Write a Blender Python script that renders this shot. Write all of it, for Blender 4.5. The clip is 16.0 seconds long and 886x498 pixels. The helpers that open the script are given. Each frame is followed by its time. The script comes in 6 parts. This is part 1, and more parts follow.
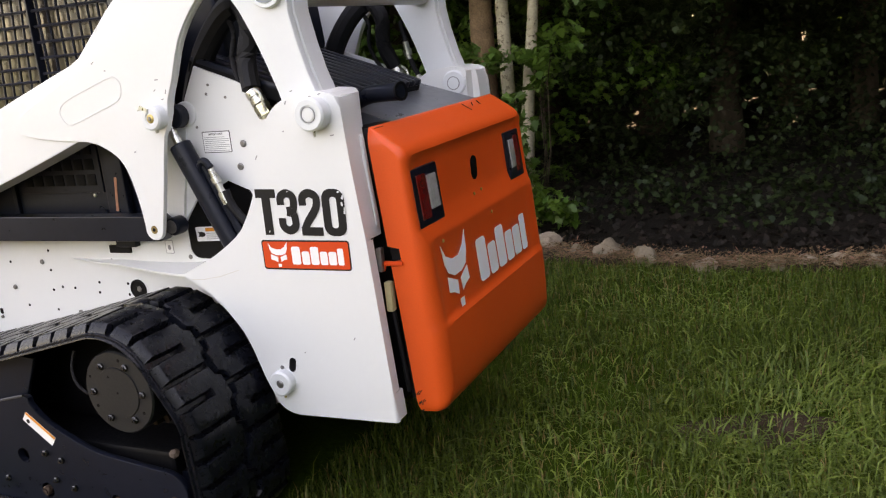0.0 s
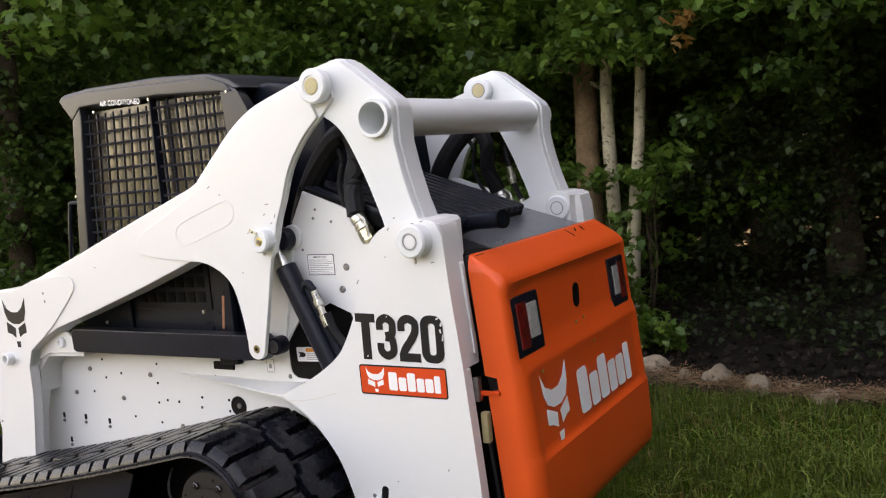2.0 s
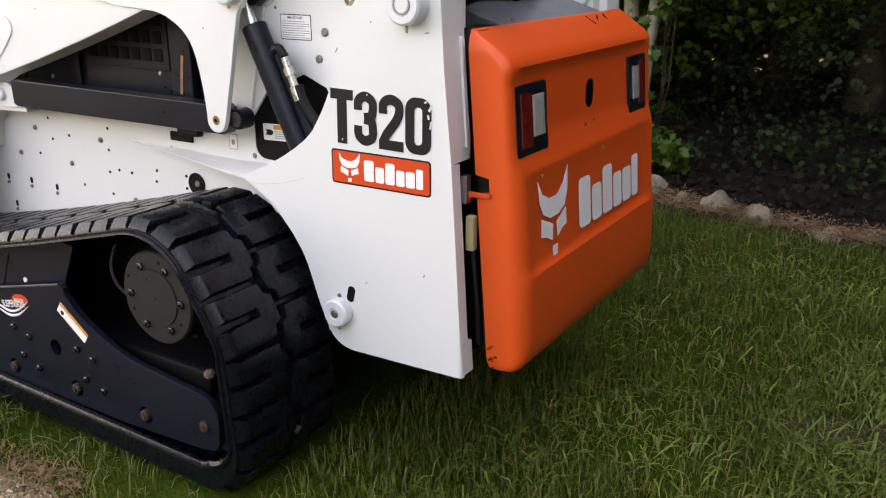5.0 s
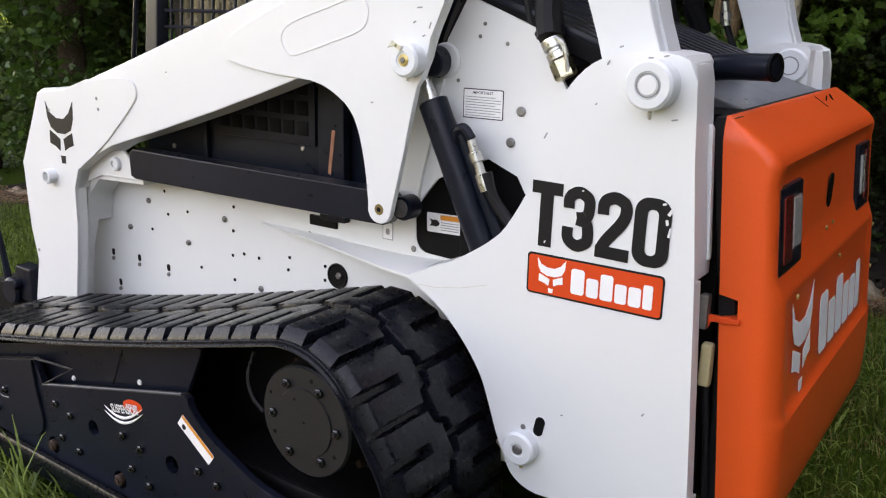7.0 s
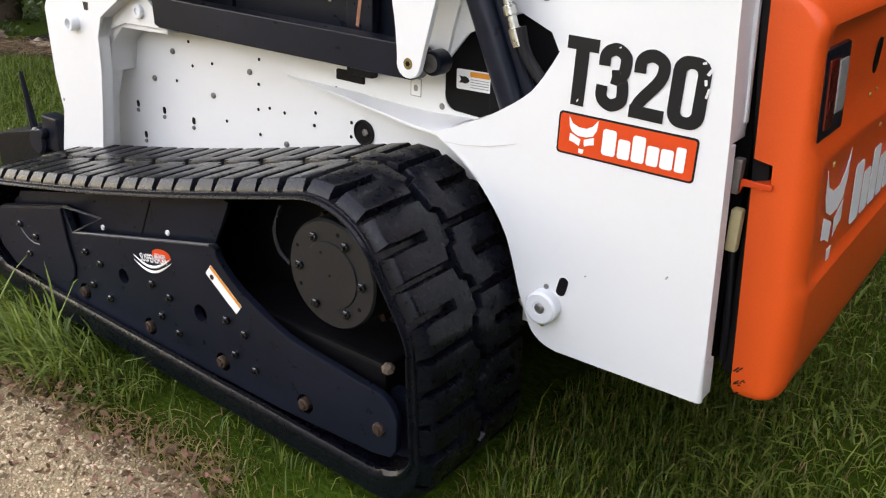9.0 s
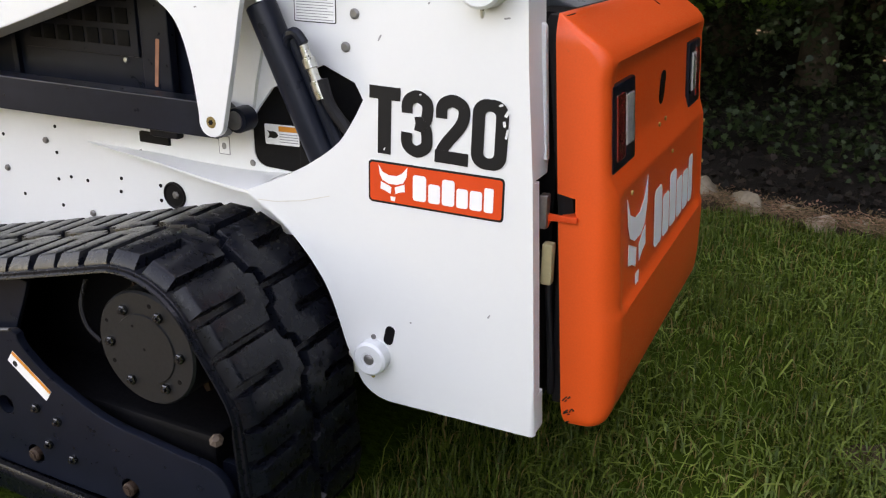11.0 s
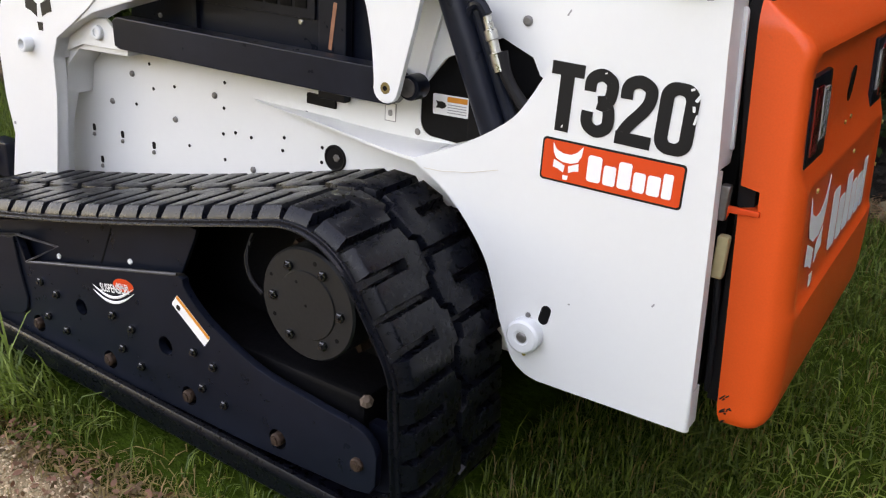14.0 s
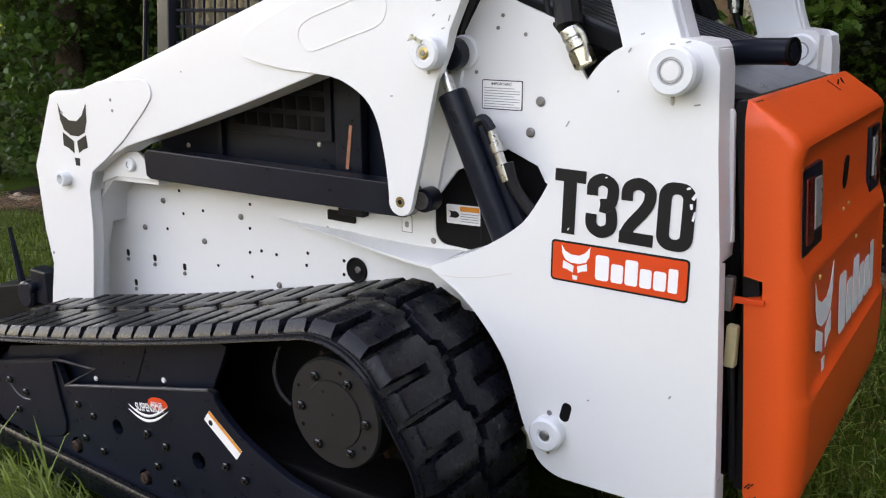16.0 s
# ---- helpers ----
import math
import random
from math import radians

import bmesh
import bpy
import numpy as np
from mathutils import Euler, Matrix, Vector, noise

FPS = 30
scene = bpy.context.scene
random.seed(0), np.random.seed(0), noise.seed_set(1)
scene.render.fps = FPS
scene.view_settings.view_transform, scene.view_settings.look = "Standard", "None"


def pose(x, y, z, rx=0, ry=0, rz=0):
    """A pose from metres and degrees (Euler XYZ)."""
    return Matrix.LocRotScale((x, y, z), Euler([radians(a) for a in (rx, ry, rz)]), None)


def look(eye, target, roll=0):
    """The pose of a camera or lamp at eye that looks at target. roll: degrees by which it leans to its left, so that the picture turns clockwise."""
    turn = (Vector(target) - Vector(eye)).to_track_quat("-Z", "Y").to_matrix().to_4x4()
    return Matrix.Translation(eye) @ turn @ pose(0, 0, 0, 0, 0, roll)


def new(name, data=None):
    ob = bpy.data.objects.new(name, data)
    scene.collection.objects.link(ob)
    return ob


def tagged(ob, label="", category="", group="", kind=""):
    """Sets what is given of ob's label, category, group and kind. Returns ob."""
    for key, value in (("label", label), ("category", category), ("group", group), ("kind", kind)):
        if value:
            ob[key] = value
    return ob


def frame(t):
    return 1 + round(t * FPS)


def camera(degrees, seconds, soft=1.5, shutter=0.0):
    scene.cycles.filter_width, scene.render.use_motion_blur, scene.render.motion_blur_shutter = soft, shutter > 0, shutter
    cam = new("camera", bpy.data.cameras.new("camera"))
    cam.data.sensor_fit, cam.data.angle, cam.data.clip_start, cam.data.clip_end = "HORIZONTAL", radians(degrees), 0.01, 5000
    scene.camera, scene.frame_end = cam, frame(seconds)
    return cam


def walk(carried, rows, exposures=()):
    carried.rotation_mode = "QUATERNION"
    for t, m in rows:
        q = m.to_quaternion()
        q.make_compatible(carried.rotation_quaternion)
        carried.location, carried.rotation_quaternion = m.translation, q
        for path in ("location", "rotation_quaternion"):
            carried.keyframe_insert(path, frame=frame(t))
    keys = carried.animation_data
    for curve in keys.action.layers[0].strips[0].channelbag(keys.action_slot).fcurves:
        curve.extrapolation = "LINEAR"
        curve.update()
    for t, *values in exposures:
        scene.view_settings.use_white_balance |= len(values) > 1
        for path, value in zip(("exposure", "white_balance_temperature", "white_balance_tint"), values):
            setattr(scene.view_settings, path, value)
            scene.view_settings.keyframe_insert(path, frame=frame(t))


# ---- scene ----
cam = camera(53.9, 16.0, soft=1.2)
PATH = [
    (0, (1.743, -2.287, 1.584), (0.904, -0.534, 1.11), -5.8),
    (0.5, (1.718, -2.245, 1.608), (0.909, -0.461, 1.203), -6.5),
    (1, (1.722, -2.246, 1.611), (0.749, -0.534, 1.263), -6.2),
    (1.5, (1.715, -2.241, 1.599), (0.621, -0.6, 1.266), -5.2),
    (2, (1.738, -2.236, 1.633), (0.691, -0.544, 1.428), -5.4),
    (2.5, (1.733, -2.188, 1.641), (0.817, -0.417, 1.483), -3.6),
    (3, (1.726, -2.187, 1.602), (0.832, -0.41, 1.394), -0.7),
    (3.5, (1.75, -2.184, 1.579), (0.824, -0.434, 1.296), 0.5),
    (4, (1.768, -2.116, 1.557), (0.792, -0.424, 1.128), 1.0),
    (4.2, (1.762, -2.093, 1.544), (0.758, -0.438, 1.04), 1.3),
    (6.3, (1.051, -1.658, 1.505), (0.074, -0.055, 0.815), 0.1),
    (6.5, (1.023, -1.687, 1.512), (0.056, -0.07, 0.839), 0.3),
    (7, (0.943, -1.738, 1.528), (-0.152, -0.15, 1.001), 1.2),
    (7.5, (0.914, -1.784, 1.539), (-0.408, -0.339, 1.133), 2.6),
    (8, (0.9, -1.814, 1.521), (-0.484, -0.489, 0.947), 3.1),
    (8.5, (0.915, -1.78, 1.495), (-0.341, -0.439, 0.706), 2.4),
    (9, (0.929, -1.741, 1.497), (-0.14, -0.258, 0.686), 2.5),
    (9.5, (0.956, -1.702, 1.5), (0.102, -0.09, 0.68), 2.0),
    (9.7, (0.965, -1.689, 1.501), (0.179, -0.046, 0.673), 2.2),
    (11.8, (0.969, -1.675, 1.517), (0.127, 0.029, 0.893), 0.4),
    (12, (0.965, -1.673, 1.527), (0.094, 0.019, 0.912), 0.5),
    (12.5, (0.952, -1.692, 1.525), (-0.025, -0.052, 0.927), 0.7),
    (13, (0.926, -1.719, 1.53), (-0.154, -0.146, 0.931), 1.1),
    (13.5, (0.871, -1.748, 1.506), (-0.176, -0.19, 0.813), 3.5),
    (14, (0.83, -1.748, 1.48), (-0.151, -0.176, 0.727), 3.7),
    (14.5, (0.864, -1.739, 1.51), (-0.141, -0.129, 0.878), 1.0),
    (15, (0.871, -1.76, 1.522), (-0.223, -0.161, 1.026), 0.7),
    (15.5, (0.865, -1.789, 1.525), (-0.299, -0.236, 1.038), 1.2),
    (16, (0.898, -1.801, 1.516), (-0.185, -0.206, 0.984), -0.1),
]
EXPOSURES = [(0.0, 3.44, 12500, 30), (0.5, 3.31, 12500, 30), (1.0, 3.05, 12300, 30), (1.5, 3.04, 12300, 30), (2.0, 3.32, 12500, 30), (2.5, 3.42, 12500, 30), (4.2, 3.48, 12500, 30), (6.3, 3.38, 11500, 29), (7.0, 3.35, 11300, 29), (8.0, 3.37, 11200, 29), (9.0, 3.58, 12100, 28), (9.7, 3.54, 11900, 27), (11.8, 3.46, 11600, 28), (13.0, 3.44, 11500, 28), (14.0, 3.49, 11800, 28), (15.5, 3.38, 11100, 28), (16.0, 3.38, 11100, 28)]
walk(cam, [(t, look(eye, target, roll)) for t, eye, target, roll in PATH], EXPOSURES)

# ---- sky and sun ----
SUN_TO = Vector((0.24, 0.78, 0.54)).normalized()      # from the machine towards the sun, behind the woods
world = bpy.data.worlds.new("world")
scene.world = world
world.use_nodes = True
wn = world.node_tree
sky = wn.nodes.new("ShaderNodeTexSky")
sky.sky_type = "NISHITA"
sky.sun_disc = False
sky.sun_elevation = math.asin(SUN_TO.z)
sky.sun_rotation = math.atan2(SUN_TO.x, SUN_TO.y)
sky.air_density, sky.dust_density = 1.0, 1.5
wn.links.new(sky.outputs["Color"], wn.nodes["Background"].inputs["Color"])
wn.nodes["Background"].inputs["Strength"].default_value = 0.15
sun = new("sun", bpy.data.lights.new("sun", "SUN"))
sun.data.energy, sun.data.angle, sun.data.color = 4.2, radians(0.5), (1.0, 0.93, 0.80)
sun.matrix_world = look(SUN_TO * 40, (0, 0, 0))


# ---- materials ----
def mat(name, base, rough=0.5, metal=0.0, vary=0.12, scale=6.0, fine=90.0, bump=0.0, stain=None, stain_at=0.62, spec=0.5, coat=0.0, random_value=0.0, island=False, rough_vary=0.08):
    """A node material: base colour with variation at two scales, optional stains and fine relief."""
    m = bpy.data.materials.new(name)
    m.use_nodes = True
    nt = m.node_tree
    n, link = nt.nodes, nt.links.new
    b = n["Principled BSDF"]
    b.inputs["Metallic"].default_value = metal
    b.inputs["Specular IOR Level"].default_value = spec
    b.inputs["Coat Weight"].default_value = coat
    tc = n.new("ShaderNodeTexCoord")
    big = n.new("ShaderNodeTexNoise")
    big.inputs["Scale"].default_value, big.inputs["Detail"].default_value = scale, 6.0
    small = n.new("ShaderNodeTexNoise")
    small.inputs["Scale"].default_value, small.inputs["Detail"].default_value = fine, 4.0
    for t in (big, small):
        link(tc.outputs["Object"], t.inputs["Vector"])
    ramp = n.new("ShaderNodeValToRGB")
    lo = [max(0, c * (1 - vary)) for c in base]
    hi = [min(1, c * (1 + vary)) for c in base]
    ramp.color_ramp.elements[0].position, ramp.color_ramp.elements[1].position = 0.3, 0.7
    ramp.color_ramp.elements[0].color, ramp.color_ramp.elements[1].color = (*lo, 1), (*hi, 1)
    mix = n.new("ShaderNodeMath")
    mix.operation = "MULTIPLY_ADD"
    link(small.outputs["Fac"], mix.inputs[0])
    mix.inputs[1].default_value = 0.4
    half = n.new("ShaderNodeMath")
    half.operation = "MULTIPLY"
    link(big.outputs["Fac"], half.inputs[0])
    half.inputs[1].default_value = 0.6
    link(half.outputs[0], mix.inputs[2])
    link(mix.outputs[0], ramp.inputs["Fac"])
    colour = ramp.outputs["Color"]
    if stain:
        spots = n.new("ShaderNodeTexNoise")
        spots.inputs["Scale"].default_value, spots.inputs["Detail"].default_value, spots.inputs["Roughness"].default_value = scale * 2.3, 9.0, 0.7
        link(tc.outputs["Object"], spots.inputs["Vector"])
        edge = n.new("ShaderNodeValToRGB")
        edge.color_ramp.elements[0].position, edge.color_ramp.elements[1].position = stain_at, stain_at + 0.1
        link(spots.outputs["Fac"], edge.inputs["Fac"])
        over = n.new("ShaderNodeMix")
        over.data_type = "RGBA"
        link(edge.outputs["Color"], over.inputs["Factor"])
        link(colour, over.inputs["A"])
        over.inputs["B"].default_value = (*stain, 1)
        colour = over.outputs["Result"]
    if random_value:
        source = n.new("ShaderNodeNewGeometry").outputs["Random Per Island"] if island else n.new("ShaderNodeObjectInfo").outputs["Random"]
        hsv = n.new("ShaderNodeHueSaturation")
        span = n.new("ShaderNodeMapRange")
        link(source, span.inputs["Value"])
        span.inputs["To Min"].default_value, span.inputs["To Max"].default_value = 1 - random_value, 1 + random_value
        link(span.outputs["Result"], hsv.inputs["Value"])
        hue = n.new("ShaderNodeMapRange")
        link(source, hue.inputs["Value"])
        hue.inputs["To Min"].default_value, hue.inputs["To Max"].default_value = 0.5 + 0.04 * random_value, 0.5 - 0.05 * random_value
        link(hue.outputs["Result"], hsv.inputs["Hue"])
        link(colour, hsv.inputs["Color"])
        colour = hsv.outputs["Color"]
    link(colour, b.inputs["Base Color"])
    rr = n.new("ShaderNodeMapRange")
    link(small.outputs["Fac"], rr.inputs["Value"])
    rr.inputs["From Min"].default_value, rr.inputs["From Max"].default_value = 0.3, 0.7
    rr.inputs["To Min"].default_value, rr.inputs["To Max"].default_value = max(0.02, rough - rough_vary), min(1, rough + rough_vary)
    link(rr.outputs["Result"], b.inputs["Roughness"])
    if bump:
        bp = n.new("ShaderNodeBump")
        bp.inputs["Strength"].default_value, bp.inputs["Distance"].default_value = 0.6, bump
        link(small.outputs["Fac"], bp.inputs["Height"])
        link(bp.outputs["Normal"], b.inputs["Normal"])
    return m


def leaf_mat(name, base, rough=0.45, through_light=0.35, spread=0.45):
    """Leaves: glossy upper face, light passing through, each leaf a little different."""
    m = mat(name, base, rough, vary=0.25, scale=1.3, fine=30, random_value=spread, island=True, spec=0.22)
    nt = m.node_tree
    b = nt.nodes["Principled BSDF"]
    b.inputs["Specular IOR Level"].default_value = 0.3
    tr = nt.nodes.new("ShaderNodeBsdfTranslucent")
    tr.inputs["Color"].default_value = (base[0] * 1.7, base[1] * 1.8, base[2] * 1.2, 1)
    mx = nt.nodes.new("ShaderNodeMixShader")
    mx.inputs["Fac"].default_value = through_light
    nt.links.new(b.outputs[0], mx.inputs[1])
    nt.links.new(tr.outputs[0], mx.inputs[2])
    nt.links.new(mx.outputs[0], nt.nodes["Material Output"].inputs["Surface"])
    return m


WHITE = mat("white_paint", (0.69, 0.70, 0.685), 0.30, vary=0.012, scale=1.2, fine=40, rough_vary=0.01)
WHITE_EDGE = mat("white_paint_light", (0.66, 0.685, 0.685), 0.32, vary=0.015, scale=3.0, fine=40, rough_vary=0.01)
ORANGE = mat("orange_plastic", (0.80, 0.084, 0.016), 0.40, spec=0.36, vary=0.08, scale=3.0, fine=220, bump=0.0004, stain=(0.52, 0.075, 0.018), stain_at=0.66)
BLACK = mat("black_paint", (0.0062, 0.0088, 0.0155), 0.31, vary=0.3, scale=3, fine=25, spec=0.19, stain=(0.009, 0.0115, 0.017), stain_at=0.62, rough_vary=0.04)
CAB_GREY = mat("charcoal_paint", (0.0125, 0.0150, 0.0215), 0.36, vary=0.15, scale=3, fine=140, bump=0.0004)
RUBBER = mat("track_rubber", (0.0034, 0.0045, 0.0076), 0.30, vary=0.25, scale=5, fine=60, bump=0.0002, spec=0.22)
HOSE = mat("hose_rubber", (0.007, 0.007, 0.0085), 0.58, vary=0.3, scale=20, fine=300, bump=0.001, spec=0.22)
STEEL = mat("zinc_steel", (0.55, 0.55, 0.52), 0.32, metal=1.0, vary=0.15, scale=20)
DARK_STEEL = mat("dull_steel", (0.22, 0.21, 0.20), 0.45, metal=0.8, vary=0.25, scale=30)
ZINC = mat("yellow_zinc", (0.50, 0.46, 0.31), 0.30, metal=1.0, vary=0.2, scale=30)
BRONZE = mat("dull_bronze", (0.26, 0.19, 0.085), 0.4, metal=0.8, vary=0.3, scale=40)
BRASS = mat("brass_fitting", (0.62, 0.47, 0.20), 0.35, metal=0.9, vary=0.2, scale=30)
RUST = mat("rusty_steel", (0.040, 0.020, 0.012), 0.75, metal=0.3, vary=0.5, scale=25, fine=150, bump=0.002)
HUB = mat("hub_grey", (0.0070, 0.0085, 0.0105), 0.42, vary=0.25, scale=12, fine=100, bump=0.0006, stain=(0.07, 0.055, 0.04), stain_at=0.66)
# Near-black for black parts, and for holes and hollows drawn as dark shade.
BLACK_AND_HOLLOW = mat("black_parts_and_hollows", (0.003, 0.003, 0.0036), 0.6, vary=0.3, scale=8, spec=0.12)
BOLT = mat("black_bolt", (0.008, 0.0085, 0.010), 0.16, vary=0.3, scale=40, spec=0.7)
WORN = mat("worn_black_edge", (0.060, 0.060, 0.062), 0.35, vary=0.5, scale=18, fine=80)
PANEL_GREY = mat("grey_panel", (0.070, 0.078, 0.088), 0.30, vary=0.06, scale=3, fine=20, rough_vary=0.03)
VINYL_BLACK = mat("black_vinyl", (0.008, 0.008, 0.009), 0.45, vary=0.1, scale=10, spec=0.25, stain=(0.3, 0.3, 0.3), stain_at=0.74)
VINYL_RED = mat("red_vinyl", (0.74, 0.062, 0.014), 0.40, vary=0.04, scale=8, spec=0.3)
VINYL_WHITE = mat("white_vinyl", (0.80, 0.80, 0.79), 0.38, vary=0.03, scale=8)
FADED = mat("faded_strip", (0.30, 0.11, 0.06), 0.5, vary=0.3, scale=30)
VINYL_ORANGE = mat("orange_vinyl", (0.80, 0.26, 0.03), 0.4, vary=0.04, scale=8)
VINYL_GREY = mat("grey_print", (0.25, 0.25, 0.25), 0.5, vary=0.05, scale=8)
LENS_RED = mat("red_lens", (0.16, 0.008, 0.008), 0.12, vary=0.15, scale=30, coat=0.5)
LENS_CLEAR = mat("clear_lens", (0.34, 0.33, 0.31), 0.15, vary=0.2, scale=60, coat=0.5)
PANE = mat("tinted_window", (0.042, 0.034, 0.028), 0.25, vary=0.4, scale=3.5, fine=14, spec=0.6)
ROCK_STONE = mat("caught_stone", (0.10, 0.066, 0.046), 0.8, vary=0.3, scale=20)
SCUFFED = mat("scuffed_paint", (0.56, 0.51, 0.42), 0.5, vary=0.2, scale=40)
TAN = mat("tan_plastic", (0.45, 0.37, 0.20), 0.5, vary=0.1, scale=12)
# Litter brown taken near black: the shade under the trees is in the colour.
LITTER = mat("shaded_leaf_litter", (0.0095, 0.0062, 0.0038), 0.95, vary=0.5, scale=1.6, fine=60, bump=0.02, stain=(0.030, 0.018, 0.010), stain_at=0.60, spec=0.2)
GRAVEL = mat("gravel_fines", (0.250, 0.182, 0.105), 0.95, vary=0.5, scale=3.0, fine=110, bump=0.014, stain=(0.150, 0.098, 0.058), stain_at=0.58, spec=0.2)
PEBBLE = mat("pebbles", (0.405, 0.318, 0.200), 0.85, vary=0.4, scale=3, fine=90, bump=0.002, random_value=0.50, island=True, spec=0.3)
MULCH = mat("mulch", (0.050, 0.031, 0.019), 0.95, vary=0.5, scale=5, fine=60, bump=0.02, spec=0.2)
STRAW = mat("straw", (0.185, 0.118, 0.062), 0.9, vary=0.4, scale=6, random_value=0.6, island=True, spec=0.2)
ROCK = mat("border_rock", (0.27, 0.205, 0.145), 0.9, vary=0.35, scale=7, fine=60, bump=0.01, stain=(0.12, 0.11, 0.07), stain_at=0.58, random_value=0.3, spec=0.3)
BARK = mat("brown_bark", (0.170, 0.105, 0.060), 0.95, vary=0.5, scale=9, fine=60, bump=0.02, spec=0.2)
# Copy of the brown bark, darkened to carry the wood's shade.
SHADED_BARK = mat("shaded_bark", (0.050, 0.036, 0.025), 0.95, vary=0.5, scale=9, fine=60, bump=0.02, spec=0.1)
BIRCH = mat("pale_bark", (0.36, 0.31, 0.22), 0.85, vary=0.35, scale=6, fine=50, bump=0.008, stain=(0.070, 0.052, 0.036), stain_at=0.53, spec=0.2)
# Fallen leaves darkened the same way, with the wood's shade in the colour.
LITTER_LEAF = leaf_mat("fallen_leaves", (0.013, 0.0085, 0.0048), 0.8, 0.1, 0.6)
DEBRIS = leaf_mat("leaf_debris", (0.150, 0.085, 0.045), 0.8, 0.05, 0.6)
BLADE = leaf_mat("grass_blades", (0.066, 0.110, 0.014), 0.55, 0.25, 0.6)
BLADE_LONG = leaf_mat("long_grass", (0.118, 0.176, 0.038), 0.42, 0.25, 0.5)
BLADE_DRY = leaf_mat("dry_grass", (0.21, 0.15, 0.058), 0.6, 0.2, 0.4)
MAPLE = leaf_mat("maple_leaves", (0.060, 0.132, 0.026), 0.42, 0.35, 0.4)
# Ivy green, also the maple green with shade put into it for dim boughs.
IVY_AND_SHADE = leaf_mat("ivy_and_shaded_maple", (0.031, 0.074, 0.016), 0.45, 0.3, 0.45)
WOOD_LEAF = leaf_mat("woodland_leaves", (0.028, 0.060, 0.014), 0.5, 0.3, 0.5)
# Dimmer copy of the woodland leaves, with deep shade put into the green.
WOOD_DIM = leaf_mat("shade_toned_leaves", (0.015, 0.032, 0.008), 0.6, 0.2, 0.5)
DEAD_LEAF = leaf_mat("dead_leaves", (0.30, 0.15, 0.055), 0.6, 0.3, 0.3)


# ---- building helpers ----
def to_mesh(name, bm, smooth=True):
    me = bpy.data.meshes.new(name)
    bm.normal_update()
    if smooth:
        for e in bm.edges:
            e.smooth = len(e.link_faces) != 2 or e.calc_face_angle(0) < radians(35)
        for f in bm.faces:
            f.smooth = True
    bm.to_mesh(me)
    bm.free()
    return me


PLAIN = ("foliage", "crown", "trunk", "stem", "print", "lettering", "heading", "tread_block")


def part(name, shape, material, parent, label=""):
    """One mesh object under a thing or under a part."""
    own = not isinstance(shape, bpy.types.Mesh)
    me = to_mesh(name, shape) if own else shape
    if not me.materials:
        me.materials.append(material)
    ob = new(name, me)
    ob.parent = parent
    if own and 6 < len(me.polygons) < 6000 and name not in PLAIN:
        even = ob.modifiers.new("even_faces", "WEIGHTED_NORMAL")
        even.keep_sharp, even.weight = True, 60
    return tagged(ob, label)


def thing(name, label, category, group="", kind="", at=(0, 0, 0)):
    ob = new(name)
    ob.location = at
    ob.empty_display_size = 0.1
    return tagged(ob, label, category, group, kind)


def spline(points, steps=5, closed=False):
    """Points along a smooth curve through the given ones."""
    p = [Vector(q) for q in points]
    n = len(p)
    out = []
    for i in range(n if closed else n - 1):
        a, b = p[i], p[(i + 1) % n]
        before = p[i - 1] if (closed or i > 0) else a * 2 - b
        after = p[(i + 2) % n] if (closed or i + 2 < n) else b * 2 - a
        for k in range(steps):
            t = k / steps
            out.append(0.5 * (2 * a + (b - before) * t + (2 * before - 5 * a + 4 * b - after) * t * t + (3 * a - before - 3 * b + after) * t ** 3))
    if not closed:
        out.append(p[-1])
    return [tuple(q) for q in out]


def arc(cx, cz, r, a0, a1, n=10):
    return [(cx + r * math.cos(radians(a0 + (a1 - a0) * i / n)), cz + r * math.sin(radians(a0 + (a1 - a0) * i / n))) for i in range(n + 1)]


def slab(outline, y0, y1, edge=0.004, bm=None):
    """A plate with an outline in x and z, from y0 to y1, with rounded edges."""
    bm = bm or bmesh.new()
    own = bmesh.new()
    vs = [own.verts.new((x, y0, z)) for x, z in outline]
    face = own.faces.new(vs)
    res = bmesh.ops.extrude_face_region(own, geom=[face])
    moved = [v for v in res["geom"] if isinstance(v, bmesh.types.BMVert)]
    bmesh.ops.translate(own, verts=moved, vec=(0, y1 - y0, 0))
    bmesh.ops.recalc_face_normals(own, faces=own.faces)
    if edge:
        rim = [e for e in own.edges if abs(e.verts[0].co.y - e.verts[1].co.y) < 1e-7]
        bmesh.ops.bevel(own, geom=rim, offset=edge, segments=2, profile=0.5, affect="EDGES", clamp_overlap=True)
    return merge(bm, own)


def merge(bm, own, m=None):
    """Adds one bmesh to another and frees it."""
    if m:
        bmesh.ops.transform(own, matrix=m, verts=own.verts)
    table = [bm.verts.new(v.co) for v in own.verts]
    own.verts.index_update()
    for f in own.faces:
        bm.faces.new([table[v.index] for v in f.verts])
    own.free()
    return bm


def cut(bm, tool):
    """One shape less another."""
    obs = []
    for b in (bm, tool):
        me = bpy.data.meshes.new("cut")
        b.to_mesh(me)
        b.free()
        obs.append(new("cut", me))
    mod = obs[0].modifiers.new("cut", "BOOLEAN")
    mod.operation, mod.object, mod.solver = "DIFFERENCE", obs[1], "EXACT"
    bpy.context.view_layer.update()
    me = bpy.data.meshes.new_from_object(obs[0].evaluated_get(bpy.context.evaluated_depsgraph_get()))
    out = bmesh.new()
    out.from_mesh(me)
    bpy.data.meshes.remove(me)
    for o in obs:
        bpy.data.objects.remove(o)
    return out


